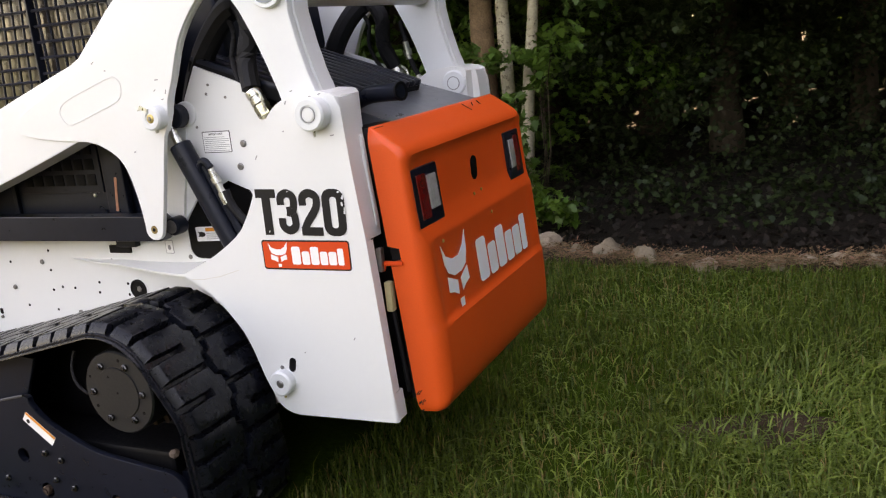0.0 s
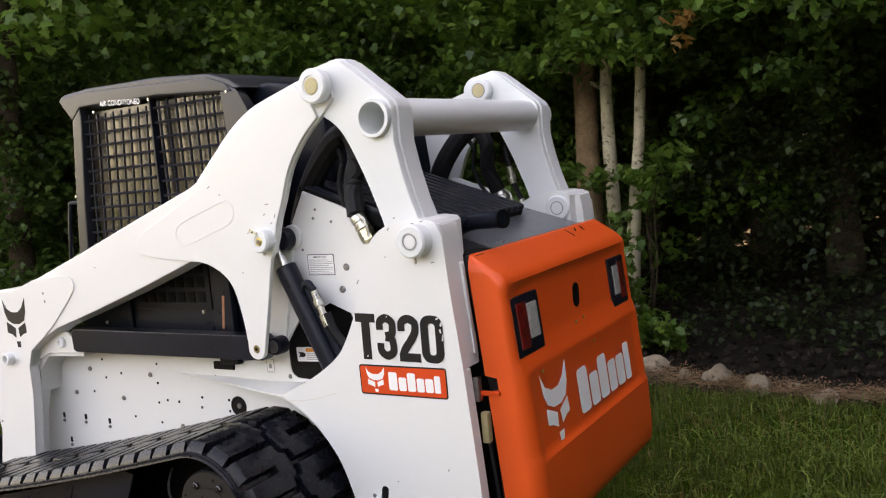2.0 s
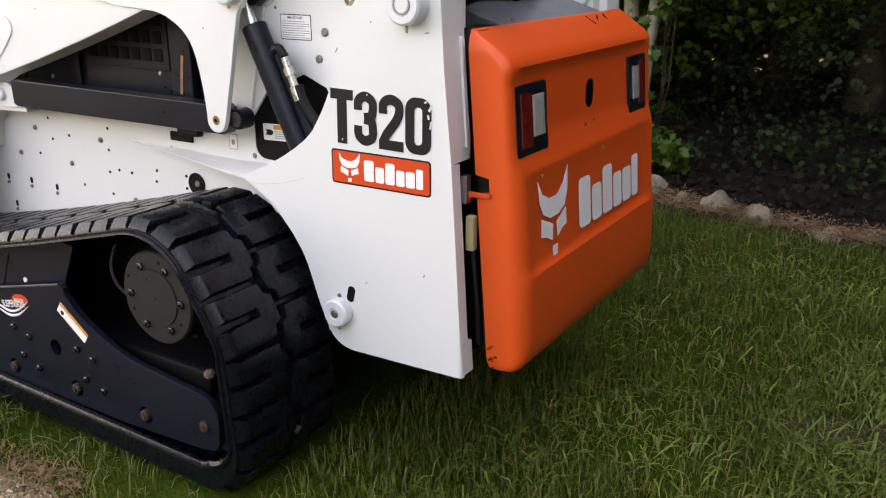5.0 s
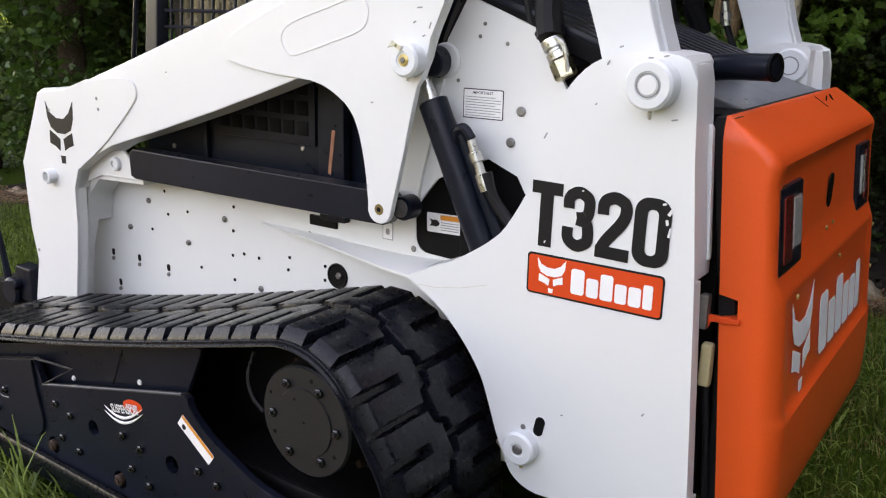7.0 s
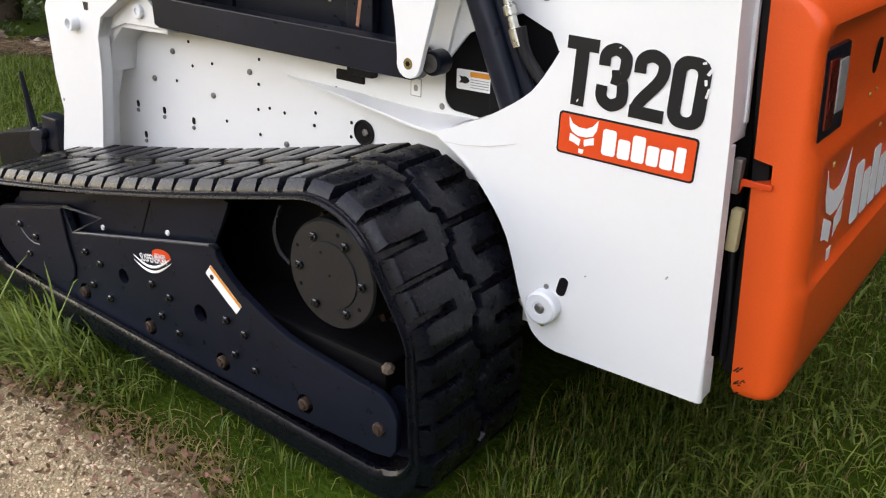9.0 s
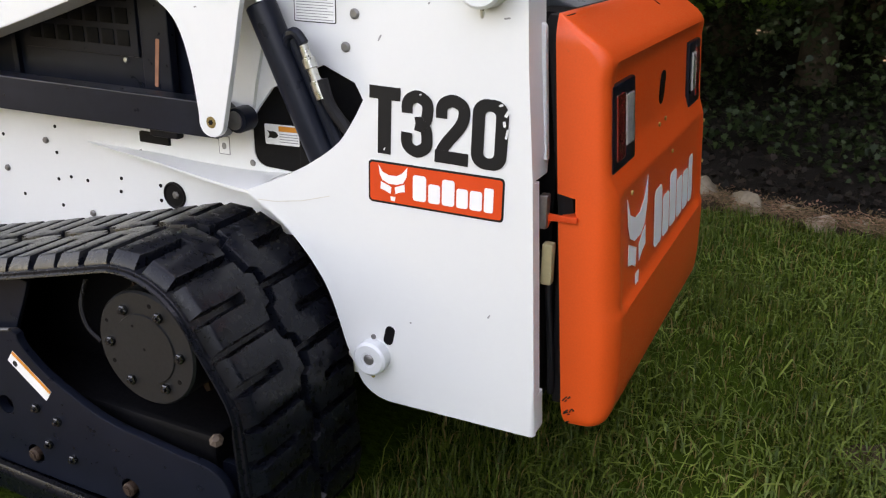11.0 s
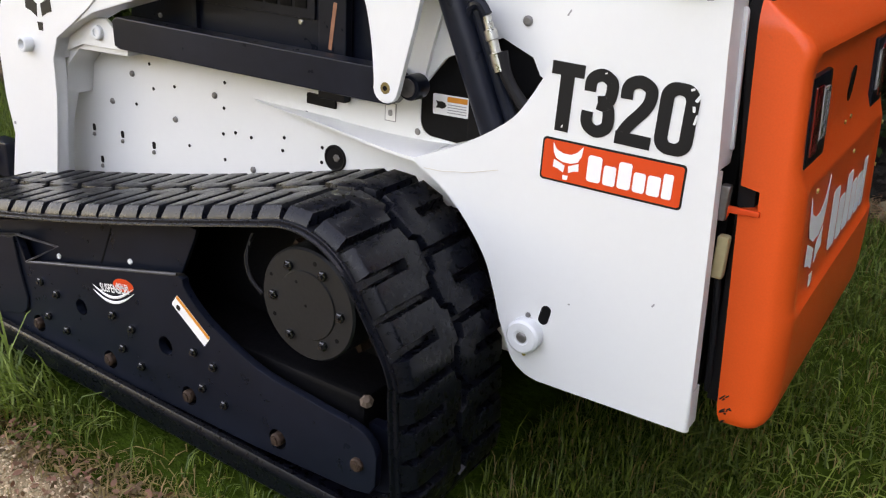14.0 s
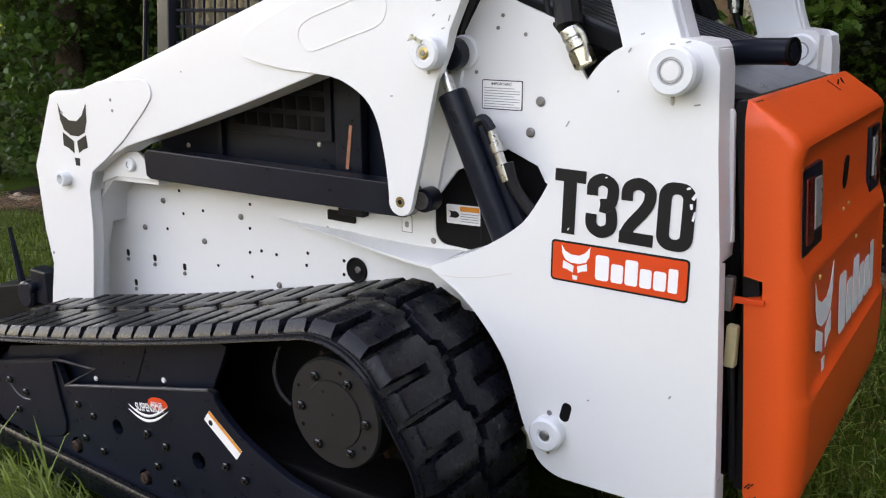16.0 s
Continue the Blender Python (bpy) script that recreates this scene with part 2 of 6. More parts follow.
def turned(profile, m, n=28, bm=None):
    """A turned shape: pairs of radius and height along the local z axis, closed at both ends, laid by the pose m."""
    own = bmesh.new()
    rings = []
    for r, h in profile:
        if r < 1e-6:
            rings.append([own.verts.new((0, 0, h))])
        else:
            rings.append([own.verts.new((r * math.cos(2 * math.pi * i / n), r * math.sin(2 * math.pi * i / n), h)) for i in range(n)])
    for a, b in zip(rings, rings[1:]):
        for i in range(n):
            j = (i + 1) % n
            if len(a) == 1 and len(b) == 1:
                continue
            if len(a) == 1:
                own.faces.new((a[0], b[i], b[j]))
            elif len(b) == 1:
                own.faces.new((a[i], a[j], b[0]))
            else:
                own.faces.new((a[i], a[j], b[j], b[i]))
    for ring in (rings[0], rings[-1]):
        if len(ring) > 1 and profile[0] != profile[-1]:
            own.faces.new(ring)
    bmesh.ops.recalc_face_normals(own, faces=own.faces)
    return merge(bm or bmesh.new(), own, m)


def disc(r, depth, edge=0.004):
    return [(0, 0), (r, 0), (r, depth - edge), (r - edge, depth), (0, depth)]


def out_y(x, y, z, side=-1):
    """A pose whose z axis points out of the near side (-y)."""
    return pose(x, y, z, 90 if side < 0 else -90, 0, 0)


def out_x(x, y, z):
    return pose(x, y, z, 0, 90, 0)


def between(a, b):
    """A pose at a whose z axis points to b, and their distance."""
    a, b = Vector(a), Vector(b)
    return Matrix.Translation(a) @ (b - a).to_track_quat("Z", "Y").to_matrix().to_4x4(), (b - a).length


def sweep(points, r, n=10, bm=None):
    """A round hose or bar through the points; r a number or one for each point."""
    bm = bm or bmesh.new()
    p = [Vector(q) for q in points]
    rs = r if isinstance(r, (list, tuple)) else [r] * len(p)
    up = Vector((0.13, 0.31, 0.94)).normalized()
    rings = []
    for i, q in enumerate(p):
        d = (p[min(i + 1, len(p) - 1)] - p[max(i - 1, 0)]).normalized()
        side = d.cross(up)
        side = side.normalized() if side.length > 1e-3 else Vector((1, 0, 0))
        over = side.cross(d).normalized()
        rings.append([bm.verts.new(q + rs[i] * (math.cos(2 * math.pi * k / n) * side + math.sin(2 * math.pi * k / n) * over)) for k in range(n)])
    for a, b in zip(rings, rings[1:]):
        for k in range(n):
            bm.faces.new((a[k], a[(k + 1) % n], b[(k + 1) % n], b[k]))
    bm.faces.new(rings[0][::-1])
    bm.faces.new(rings[-1])
    bmesh.ops.recalc_face_normals(bm, faces=bm.faces)
    return bm


def block(x0, x1, y0, y1, z0, z1, edge=0.006, bm=None, m=None):
    own = bmesh.new()
    bmesh.ops.create_cube(own, size=1.0, matrix=Matrix.Translation(((x0 + x1) / 2, (y0 + y1) / 2, (z0 + z1) / 2)) @ Matrix.Diagonal((x1 - x0, y1 - y0, z1 - z0, 1)))
    if edge:
        bmesh.ops.bevel(own, geom=own.edges[:], offset=edge, segments=2, profile=0.5, affect="EDGES", clamp_overlap=True)
    return merge(bm or bmesh.new(), own, m)


def rounded(w, h, r, n=4):
    """A rounded rectangle round the origin."""
    out = []
    for cx, cy, a in ((w / 2 - r, h / 2 - r, 0), (-w / 2 + r, h / 2 - r, 90), (-w / 2 + r, -h / 2 + r, 180), (w / 2 - r, -h / 2 + r, 270)):
        out += arc(cx, cy, r, a, a + 90, n)
    return out


def flat(outline, m, depth=0.0012, bm=None):
    """A thin printed shape in the local x and y, laid by m, standing out along local z."""
    own = bmesh.new()
    f = own.faces.new([own.verts.new((x, y, 0)) for x, y in outline])
    if f.normal.length == 0:
        f.normal_update()
    res = bmesh.ops.extrude_face_region(own, geom=[f])
    bmesh.ops.translate(own, verts=[v for v in res["geom"] if isinstance(v, bmesh.types.BMVert)], vec=(0, 0, depth))
    bmesh.ops.recalc_face_normals(own, faces=own.faces)
    return merge(bm or bmesh.new(), own, m)


def lettering(body, m, width, height, weight=0.0, depth=0.001):
    """Text in the built-in font as a mesh, stretched to the given width and height, its lower left corner at the pose m."""
    cu = bpy.data.curves.new("lettering", "FONT")
    cu.body, cu.size, cu.offset, cu.resolution_u = body, 1.0, weight, 6
    cu.fill_mode = "FRONT"
    ob = bpy.data.objects.new("lettering", cu)
    me = bpy.data.meshes.new_from_object(ob)
    bpy.data.objects.remove(ob)
    co = np.empty(len(me.vertices) * 3)
    me.vertices.foreach_get("co", co)
    co = co.reshape(-1, 3)
    lo, hi = co.min(0), co.max(0)
    bm = bmesh.new()
    bm.from_mesh(me)
    bpy.data.meshes.remove(me)
    bmesh.ops.transform(bm, verts=bm.verts, matrix=m @ Matrix.Diagonal((width / (hi[0] - lo[0]), height / (hi[1] - lo[1]), 1, 1)) @ Matrix.Translation((-lo[0], -lo[1], depth)))
    return bm


def numpy_mesh(name, verts, faces):
    """A mesh from an array of vertices and an array of faces with equal corner counts."""
    me = bpy.data.meshes.new(name)
    nv, (nf, k) = len(verts), faces.shape
    me.vertices.add(nv)
    me.vertices.foreach_set("co", np.ascontiguousarray(verts, dtype=np.float32).ravel())
    me.loops.add(nf * k)
    me.loops.foreach_set("vertex_index", np.ascontiguousarray(faces, dtype=np.int32).ravel())
    me.polygons.add(nf)
    me.polygons.foreach_set("loop_start", np.arange(0, nf * k, k, dtype=np.int32))
    me.update(calc_edges=True)
    me.validate()
    return me


# ---- ground ----
GROUND = -0.05


def border_line(x):
    """The y of the planting border's lawn edge at x."""
    return float(np.interp(x, (-30, -14, -10.7, -8.3, -7.2, -6.4, -5.8, -5.4, -3.8, -1.8, -0.2, 0.4, 1.0, 1.5, 2.0, 4.5, 9), (1.9, 1.70, 1.58, 1.42, 1.26, 1.38, 1.73, 1.98, 2.75, 3.25, 3.38, 3.32, 3.20, 3.28, 3.34, 3.8, 4.8)))


def border_width(x):
    return float(np.interp(x, (-30, -13.5, -10.7, -9.0, -7.0, -6.1, -5.0, -3, -0.3, 0.2, 1.0, 9), (1.4, 0.85, 0.66, 0.62, 0.68, 0.56, 0.36, 0.35, 0.30, 0.15, 0.12, 0.24)))


def height(x, y):
    """The lie of the land: level round the machine, rising to the meadow beyond."""
    far = max(0.0, -13.0 - x)
    rise = 0.031 * far * far / (far + 9.0)
    back = max(0.0, y - 5.0)
    rise += 0.05 * back * min(1.0, max(0.0, (x + 8.0) / 6.0))
    return GROUND + rise + 0.012 * noise.noise((x * 0.9, y * 0.9, 0.3)) * min(1.0, abs(x) / 3)


def gravel_edge(x):
    """The y up to which the gravel reaches at x."""
    return float(np.interp(x, (-40, -6, -3.6, -3.1, -2.65, -2.2, -1.85, -1.5, -1.0, -0.62, -0.45, -0.2, 0.3, 1.2, 2.6, 6.0), (-0.2, -0.30, -0.30, -0.24, -0.31, -0.46, -0.58, -0.60, -0.53, -0.56, -0.70, -1.10, -2.1, -3.0, -4.5, -8.9))) + 0.07 * noise.noise((x * 5.0, 2.2, 0)) + 0.03 * noise.noise((x * 19.0, 5.2, 0))


def ground_sheet():
    xs = np.unique(np.concatenate([np.linspace(-900, -60, 22), np.linspace(-60, -12, 40), np.linspace(-12, 8, 90), np.linspace(8, 60, 24), np.linspace(60, 900, 16)]))
    ys = np.unique(np.concatenate([np.linspace(-900, -40, 14), np.linspace(-40, -4, 22), np.linspace(-4, 8, 60), np.linspace(8, 60, 30), np.linspace(60, 900, 16)]))
    v = np.array([(x, y, height(x, y)) for y in ys for x in xs])
    nx = len(xs)
    f = np.array([(j * nx + i, j * nx + i + 1, (j + 1) * nx + i + 1, (j + 1) * nx + i) for j in range(len(ys) - 1) for i in range(nx - 1)])
    me = numpy_mesh("ground", v, f)
    me.materials.append(LAWN)
    return tagged(new("ground", me), "mown green lawn with thin brown bare patches", "lawn", kind="structure")


LAWN = mat("lawn", (0.028, 0.054, 0.006), 1.0, vary=0.55, scale=0.9, fine=40, bump=0.03, stain=(0.050, 0.036, 0.014), stain_at=0.60, spec=0.04)
ground_sheet()


def strip(name, material, near, far, x0, x1, step, lift, crown, label, category, rows=8, power=1.0, fade=0.12):
    """A ground patch between two edge lines, slightly crowned and lumpy."""
    xs = np.arange(x0, x1 + step / 2, step)
    v, f = [], []
    for x in xs:
        a, b = near(x), far(x)
        for k in range(rows + 1):
            u = (k / rows) ** power
            y = a + (b - a) * u
            end = min(1.0, (y - a) / fade, (b - y) / fade)
            v.append((x, y, height(x, y) + lift * end - 0.02 * (1 - end) + crown * end * (0.5 + 0.5 * noise.noise((x * 6, y * 6, 1.7)))))
    for i in range(len(xs) - 1):
        for k in range(rows):
            p = i * (rows + 1) + k
            f.append((p, p + rows + 1, p + rows + 2, p + 1))
    me = numpy_mesh(name, np.array(v), np.array(f))
    me.materials.append(material)
    for p in me.polygons:
        p.use_smooth = True
    return tagged(new(name, me), label, category, kind="structure")


strip("gravel_drive", GRAVEL, lambda x: -9.0, gravel_edge, -14, 5.8, 0.1, 0.012, 0.012, "pale tan gravel drive with bare soil patches", "gravel drive", rows=60, power=0.5)
strip("mulch_border", MULCH, border_line, lambda x: border_line(x) + border_width(x) + 0.20, -24, 9, 0.12, 0.03, 0.04, "reddish brown pine straw mulch border", "mulch border", rows=10)
strip("forest_floor", LITTER, lambda x: border_line(x) + border_width(x) + 0.12, lambda x: 24.0, -6.4, 16, 0.3, 0.02, 0.05, "leaf litter toned dark with the shade under the trees", "forest floor", rows=40, power=2.0)


# ---- the tracked loader ----
MID = 0.615                     # the y of its middle plane
loader = thing("track_loader", "white compact track loader with orange tailgate and black rubber tracks", "track loader", at=(0, MID, GROUND))


def lpart(name, shape, material, parent=None, label=""):
    """A part placed in world metres under the loader or one of its parts."""
    ob = part(name, shape, material, parent or loader, label)
    m = Matrix.Translation((0, -MID, -GROUND))
    if parent is None:
        ob.matrix_basis = m
    return ob


def flip(bm):
    """The same shape on the machine's other side."""
    for v in bm.verts:
        v.co.y = 2 * MID - v.co.y
    bmesh.ops.reverse_faces(bm, faces=bm.faces)
    return bm


def both(name, make, material, label=""):
    """A part on the near side and its twin on the far side."""
    return lpart(name, make(), material, None, label), lpart(name, flip(make()), material, None, label)


# chassis tub and engine bay
def chassis():
    top = [(-2.10, 0.30), (-2.10, 0.80), (-1.99, 0.865), (-1.70, 0.925), (-1.53, 0.945), (-1.19, 0.953), (-0.98, 0.953), (-0.74, 0.942), (-0.55, 0.935), (-0.10, 0.88), (0.30, 0.84), (0.36, 0.75), (0.36, 0.42), (0.20, 0.33), (-1.80, 0.24)]
    return slab(top, 0.168, 2 * MID - 0.168, 0.012)


body = lpart("chassis", chassis(), WHITE)


def fender():
    """The flared ledge that runs from the tub out to the upright."""
    bm = bmesh.new()
    top = spline([(-1.078, 0.163, 0.865), (-0.930, 0.135, 0.861), (-0.800, 0.112, 0.860), (-0.655, 0.081, 0.856), (-0.540, 0.054, 0.854), (-0.450, 0.028, 0.856), (-0.362, 0.002, 0.862)], 4)
    rows = []
    for i, (x, y, z) in enumerate(top):
        t = i / (len(top) - 1)
        inner = z + 0.002 + 0.004 * t
        rows.append([(x, 0.175, inner), (x, (0.175 + y) / 2, (inner + z) / 2), (x, y, z), (x, y + 0.001, z - 0.004 - 0.005 * t), (x, 0.175, z - 0.006 - 0.02 * t)])
    grid = [[bm.verts.new(c) for c in r] for r in rows]
    for a, b in zip(grid, grid[1:]):
        for k in range(4):
            bm.faces.new((a[k], a[k + 1], b[k + 1], b[k]))
    bm.faces.new(grid[0])
    bm.faces.new(grid[-1][::-1])
    bmesh.ops.recalc_face_normals(bm, faces=bm.faces)
    return bm


both("fender_ledge", fender, WHITE)

# plugs, holes and studs on the tub's side
# holes are flat near-black discs, their dark depth put into the colour
hole_me = to_mesh("hole", turned([(0, 0), (0.009, 0), (0.0095, 0.0015), (0, 0.0015)], Matrix(), 12))
stud_me = to_mesh("stud", turned([(0, 0), (0.0105, 0), (0.0105, 0.004), (0.007, 0.008), (0, 0.008)], Matrix(), 12))
hole_me.materials.append(BLACK_AND_HOLLOW)
stud_me.materials.append(DARK_STEEL)
holes = [(-1.547, 0.819), (-1.442, 0.843), (-1.208, 0.894), (-1.215, 0.812), (-1.641, 0.751), (-1.222, 0.727), (-1.167, 0.741), (-1.098, 0.739), (-0.959, 0.766), (-0.966, 0.724), (-1.384, 0.655), (-1.218, 0.642), (-0.808, 0.765), (-0.810, 0.720), (-1.56, 0.90), (-0.87, 0.86)]
studs = [(-1.650, 0.854), (-1.254, 0.846), (-1.767, 0.740), (-1.445, 0.733), (-1.092, 0.635), (-0.468, 0.880)]
for (x, z), me, nm in [(h, hole_me, "hole") for h in holes] + [(s, stud_me, "stud") for s in studs]:
    ob = part(nm, me, None, body)
    small = 0.62 if nm == "hole" else 1.0
    ob.matrix_basis = out_y(x, 0.168, z) @ Matrix.Diagonal((small, small, 1, 1))
for x, z in ((-1.886, 0.612), (-1.729, 0.615), (-1.564, 0.608), (-1.855, 0.498)):
    part("slot", flat(rounded(0.017, 0.026, 0.0075), out_y(x, 0.168, z + 0.012)), BLACK_AND_HOLLOW, body, "oblong black slot")
    part("stud", stud_me, None, body).matrix_basis = out_y(x - 0.001, 0.168, z - 0.013) @ Matrix.Diagonal((0.75, 0.75, 0.8, 1))
port = turned([(0, 0.001), (0.040, 0.001), (0.040, 0.004), (0.036, 0.006), (0.032, 0.003), (0, 0.003)], out_y(-0.757, 0.168, 0.744))
port = part("port", port, BLACK_AND_HOLLOW, body, "round black port with a bolt inside")
part("bolt", turned(disc(0.012, 0.006), out_y(-0.750, 0.164, 0.746), 6), DARK_STEEL, port)
lpart("pocket", block(-0.865, -0.755, 0.160, 0.176, 0.890, 0.922, 0.004), BLACK_AND_HOLLOW, None, "black rectangular pocket in the tub")


# uprights
def upright():
    outline = spline([(-0.366, 0.862), (-0.228, 0.925), (-0.114, 0.998), (-0.062, 1.058), (-0.007, 1.163), (0.042, 1.318), (0.073, 1.379), (0.123, 1.427), (0.186, 1.450), (0.259, 1.457), (0.315, 1.450)], 3)
    rear = [(0.346, 1.437), (0.353, 1.40), (0.364, 1.226), (0.386, 0.99), (0.402, 0.74), (0.414, 0.55), (0.425, 0.374)]
    outline += rear
    outline += spline([(0.040, 0.368), (0.004, 0.376), (-0.034, 0.402), (-0.060, 0.453), (-0.083, 0.505), (-0.100, 0.556), (-0.131, 0.638), (-0.176, 0.706), (-0.235, 0.770), (-0.288, 0.812), (-0.330, 0.836), (-0.352, 0.846)], 3)
    bm = slab(outline, 0.0, 0.016, 0.0)
    rear = [e for e in bm.edges if abs(e.verts[0].co.y - e.verts[1].co.y) < 1e-6 and e.verts[0].co.y < 0.01 and min(v.co.x for v in e.verts) > 0.345]
    bmesh.ops.bevel(bm, geom=rear, offset=0.012, segments=4, profile=0.5, affect="EDGES", clamp_overlap=True)
    rest = [e for e in bm.edges if abs(e.verts[0].co.y) < 1e-6 and abs(e.verts[1].co.y) < 1e-6 and e.calc_face_angle(0) > 0.6]
    bmesh.ops.bevel(bm, geom=rest, offset=0.004, segments=2, profile=0.5, affect="EDGES", clamp_overlap=True)
    behind = [(min(x, 0.325), z) for x, z in outline if x < 0.36]
    behind = [p for k, p in enumerate(behind) if k == 0 or math.dist(p, behind[k - 1]) > 1e-4]
    behind.insert(next(k for k, p in enumerate(behind) if p[1] < 0.39 and p[0] < 0.2), (0.325, 0.376))
    slab(behind, 0.016, 0.172, 0.0, bm)
    slab([(0.30, 1.434), (0.3445, 1.434), (0.352, 1.40), (0.363, 1.226), (0.381, 1.04), (0.381, 0.985), (0.30, 0.985)], 0.014, 0.112, 0.003, bm)
    slab([(0.30, 0.982), (0.3855, 0.982), (0.401, 0.74), (0.413, 0.55), (0.4175, 0.475), (0.30, 0.475)], 0.014, 0.047, 0.003, bm)
    slab([(0.30, 0.376), (0.30, 0.470), (0.4175, 0.470), (0.4235, 0.378)], 0.014, 0.070, 0.004, bm)
    slab(arc(0.3565, 1.300, 0.010, 0, 180, 6)[::-1] + [(0.3665, 1.30), (0.3875, 1.02), (0.3665, 1.02)], 0.082, 0.098, 0.002, bm)
    return bm


near_up, far_up = both("upright", upright, WHITE)


def inner_wall():
    """The tall plate behind the lift arm with the cut-out for the cylinder."""
    pts = [(-0.452, 0.86), (-0.440, 0.985), (-0.400, 1.15), (-0.362, 1.34), (-0.336, 1.46), (-0.275, 1.566), (-0.072, 1.489), (0.008, 1.351), (0.10, 1.30), (0.10, 1.10), (-0.05, 1.075), (-0.095, 1.095), (-0.118, 1.135), (-0.205, 1.170), (-0.36, 1.10), (-0.425, 1.02)]
    return slab(pts[1:], 0.118, 0.130, 0.002)


def low_wall():
    """The tub's side below the cut-out, with its rounded corner."""
    low = [(-0.463, 1.02), (-0.461, 0.925)] + arc(-0.418, 0.918, 0.043, 180, 268, 6) + [(-0.335, 0.872), (-0.26, 0.882), (-0.10, 0.89), (-0.10, 0.83), (-0.74, 0.84), (-0.74, 0.930), (-0.66, 0.932), (-0.617, 0.940), (-0.575, 0.957), (-0.55, 1.02)]
    return slab(low, 0.163, 0.175, 0.001)


both("inner_plate", inner_wall, WHITE)
both("tub_corner", low_wall, WHITE)
# black block in place of the cut-out's dark hollow
lpart("recess", block(-0.47, 0.05, 0.1665, 0.180, 0.86, 1.24, 0.004), BLACK_AND_HOLLOW)
for x, z in ((-0.114, 1.296), (-0.140, 1.218)):
    lpart("stud", turned([(0, 0), (0.0125, 0), (0.0125, 0.003), (0.008, 0.007), (0, 0.007)], out_y(x, 0.118, z), 14), DARK_STEEL)
for x, z in ((-0.225, 1.50), (-0.238, 1.47), (-0.160, 1.455), (-0.30, 1.36)):
    lpart("rivet", turned(disc(0.005, 0.003, 0.001), out_y(x, 0.118, z), 10), DARK_STEEL)


# lift arms: box beam, front leg, and a rear leg of two plates
def arm_beam():
    o = spline([(-0.060, 1.812), (-0.147, 1.738), (-0.216, 1.648), (-0.264, 1.539), (-0.298, 1.465), (-0.318, 1.395)], 3)[:-1]
    o += [(-0.337, 1.362)]
    o += [(-0.690, 1.362)]
    o += [(-0.745, 1.343), (-0.895, 1.291), (-1.088, 1.227), (-1.329, 1.152), (-1.608, 1.071), (-1.715, 1.022), (-1.808, 0.966), (-1.838, 0.895), (-1.842, 0.780), (-1.862, 0.65), (-1.885, 0.50), (-1.91, 0.20), (-2.17, 0.20), (-2.168, 0.42), (-2.122, 0.585), (-2.148, 0.715), (-2.158, 0.962), (-2.022, 1.222), (-1.985, 1.238), (-1.868, 1.244), (-1.800, 1.256)]
    o += [(-1.378, 1.392), (-1.002, 1.518), (-0.720, 1.610)]
    o += spline([(-0.672, 1.632), (-0.580, 1.714), (-0.486, 1.795), (-0.375, 1.863), (-0.224, 1.910), (-0.134, 1.935), (-0.075, 1.945)], 4)
    o += [(-0.02, 1.92), (-0.012, 1.86)]
    beam = [p for p in o if p[1] > 0.89 and p[0] < -0.55]
    arch = [p for p in o if p[0] > -1.05 and p[1] > 1.34]
    leg = [p for p in o if p[1] < 1.0 and p[0] < -1.7]
    back = [(x + (0.0 if x < -2.0 else (-0.03 if z > 0.7 else -0.06)), z) for x, z in leg]
    bm = slab(arch, 0.0075, 0.030, 0.005, slab(beam, 0.004, 0.118, 0.008))
    slab(leg, 0.0065, 0.050, 0.006, bm)
    return slab(back, 0.0505, 0.1155, 0.004, bm)


near_arm, far_arm = both("lift_arm", arm_beam, WHITE)


def leg_plate(y0, y1):
    o = [(-0.337, 1.362), (-0.374, 1.206), (-0.400, 1.11), (-0.420, 1.018)]
    o += arc(-0.458, 1.024, 0.0385, -8, -172, 8)
    o += spline([(-0.497, 1.060), (-0.508, 1.130), (-0.528, 1.215), (-0.564, 1.275), (-0.618, 1.318), (-0.690, 1.362)], 3)
    return slab(o, y0, y1, 0.003)


both("arm_leg", lambda: leg_plate(0.105, 0.118), WHITE)


def arm_cover():
    """The doubler plate on the arm's front end."""
    o = [(-2.008, 1.218), (-1.975, 1.230), (-1.858, 1.240), (-1.716, 1.284), (-1.530, 1.300)]
    o += arc(-1.490, 1.259, 0.041, 80, -35, 6)
    o += [(-1.500, 1.191), (-1.619, 1.088), (-1.705, 1.029), (-1.802, 0.969), (-1.832, 0.898), (-1.836, 0.765), (-1.855, 0.64), (-1.880, 0.50), (-1.890, 0.42), (-2.155, 0.42), (-2.112, 0.588), (-2.138, 0.716), (-2.148, 0.960)]
    return slab(o, -0.002, 0.006, 0.003)


both("doubler_plate", arm_cover, WHITE)


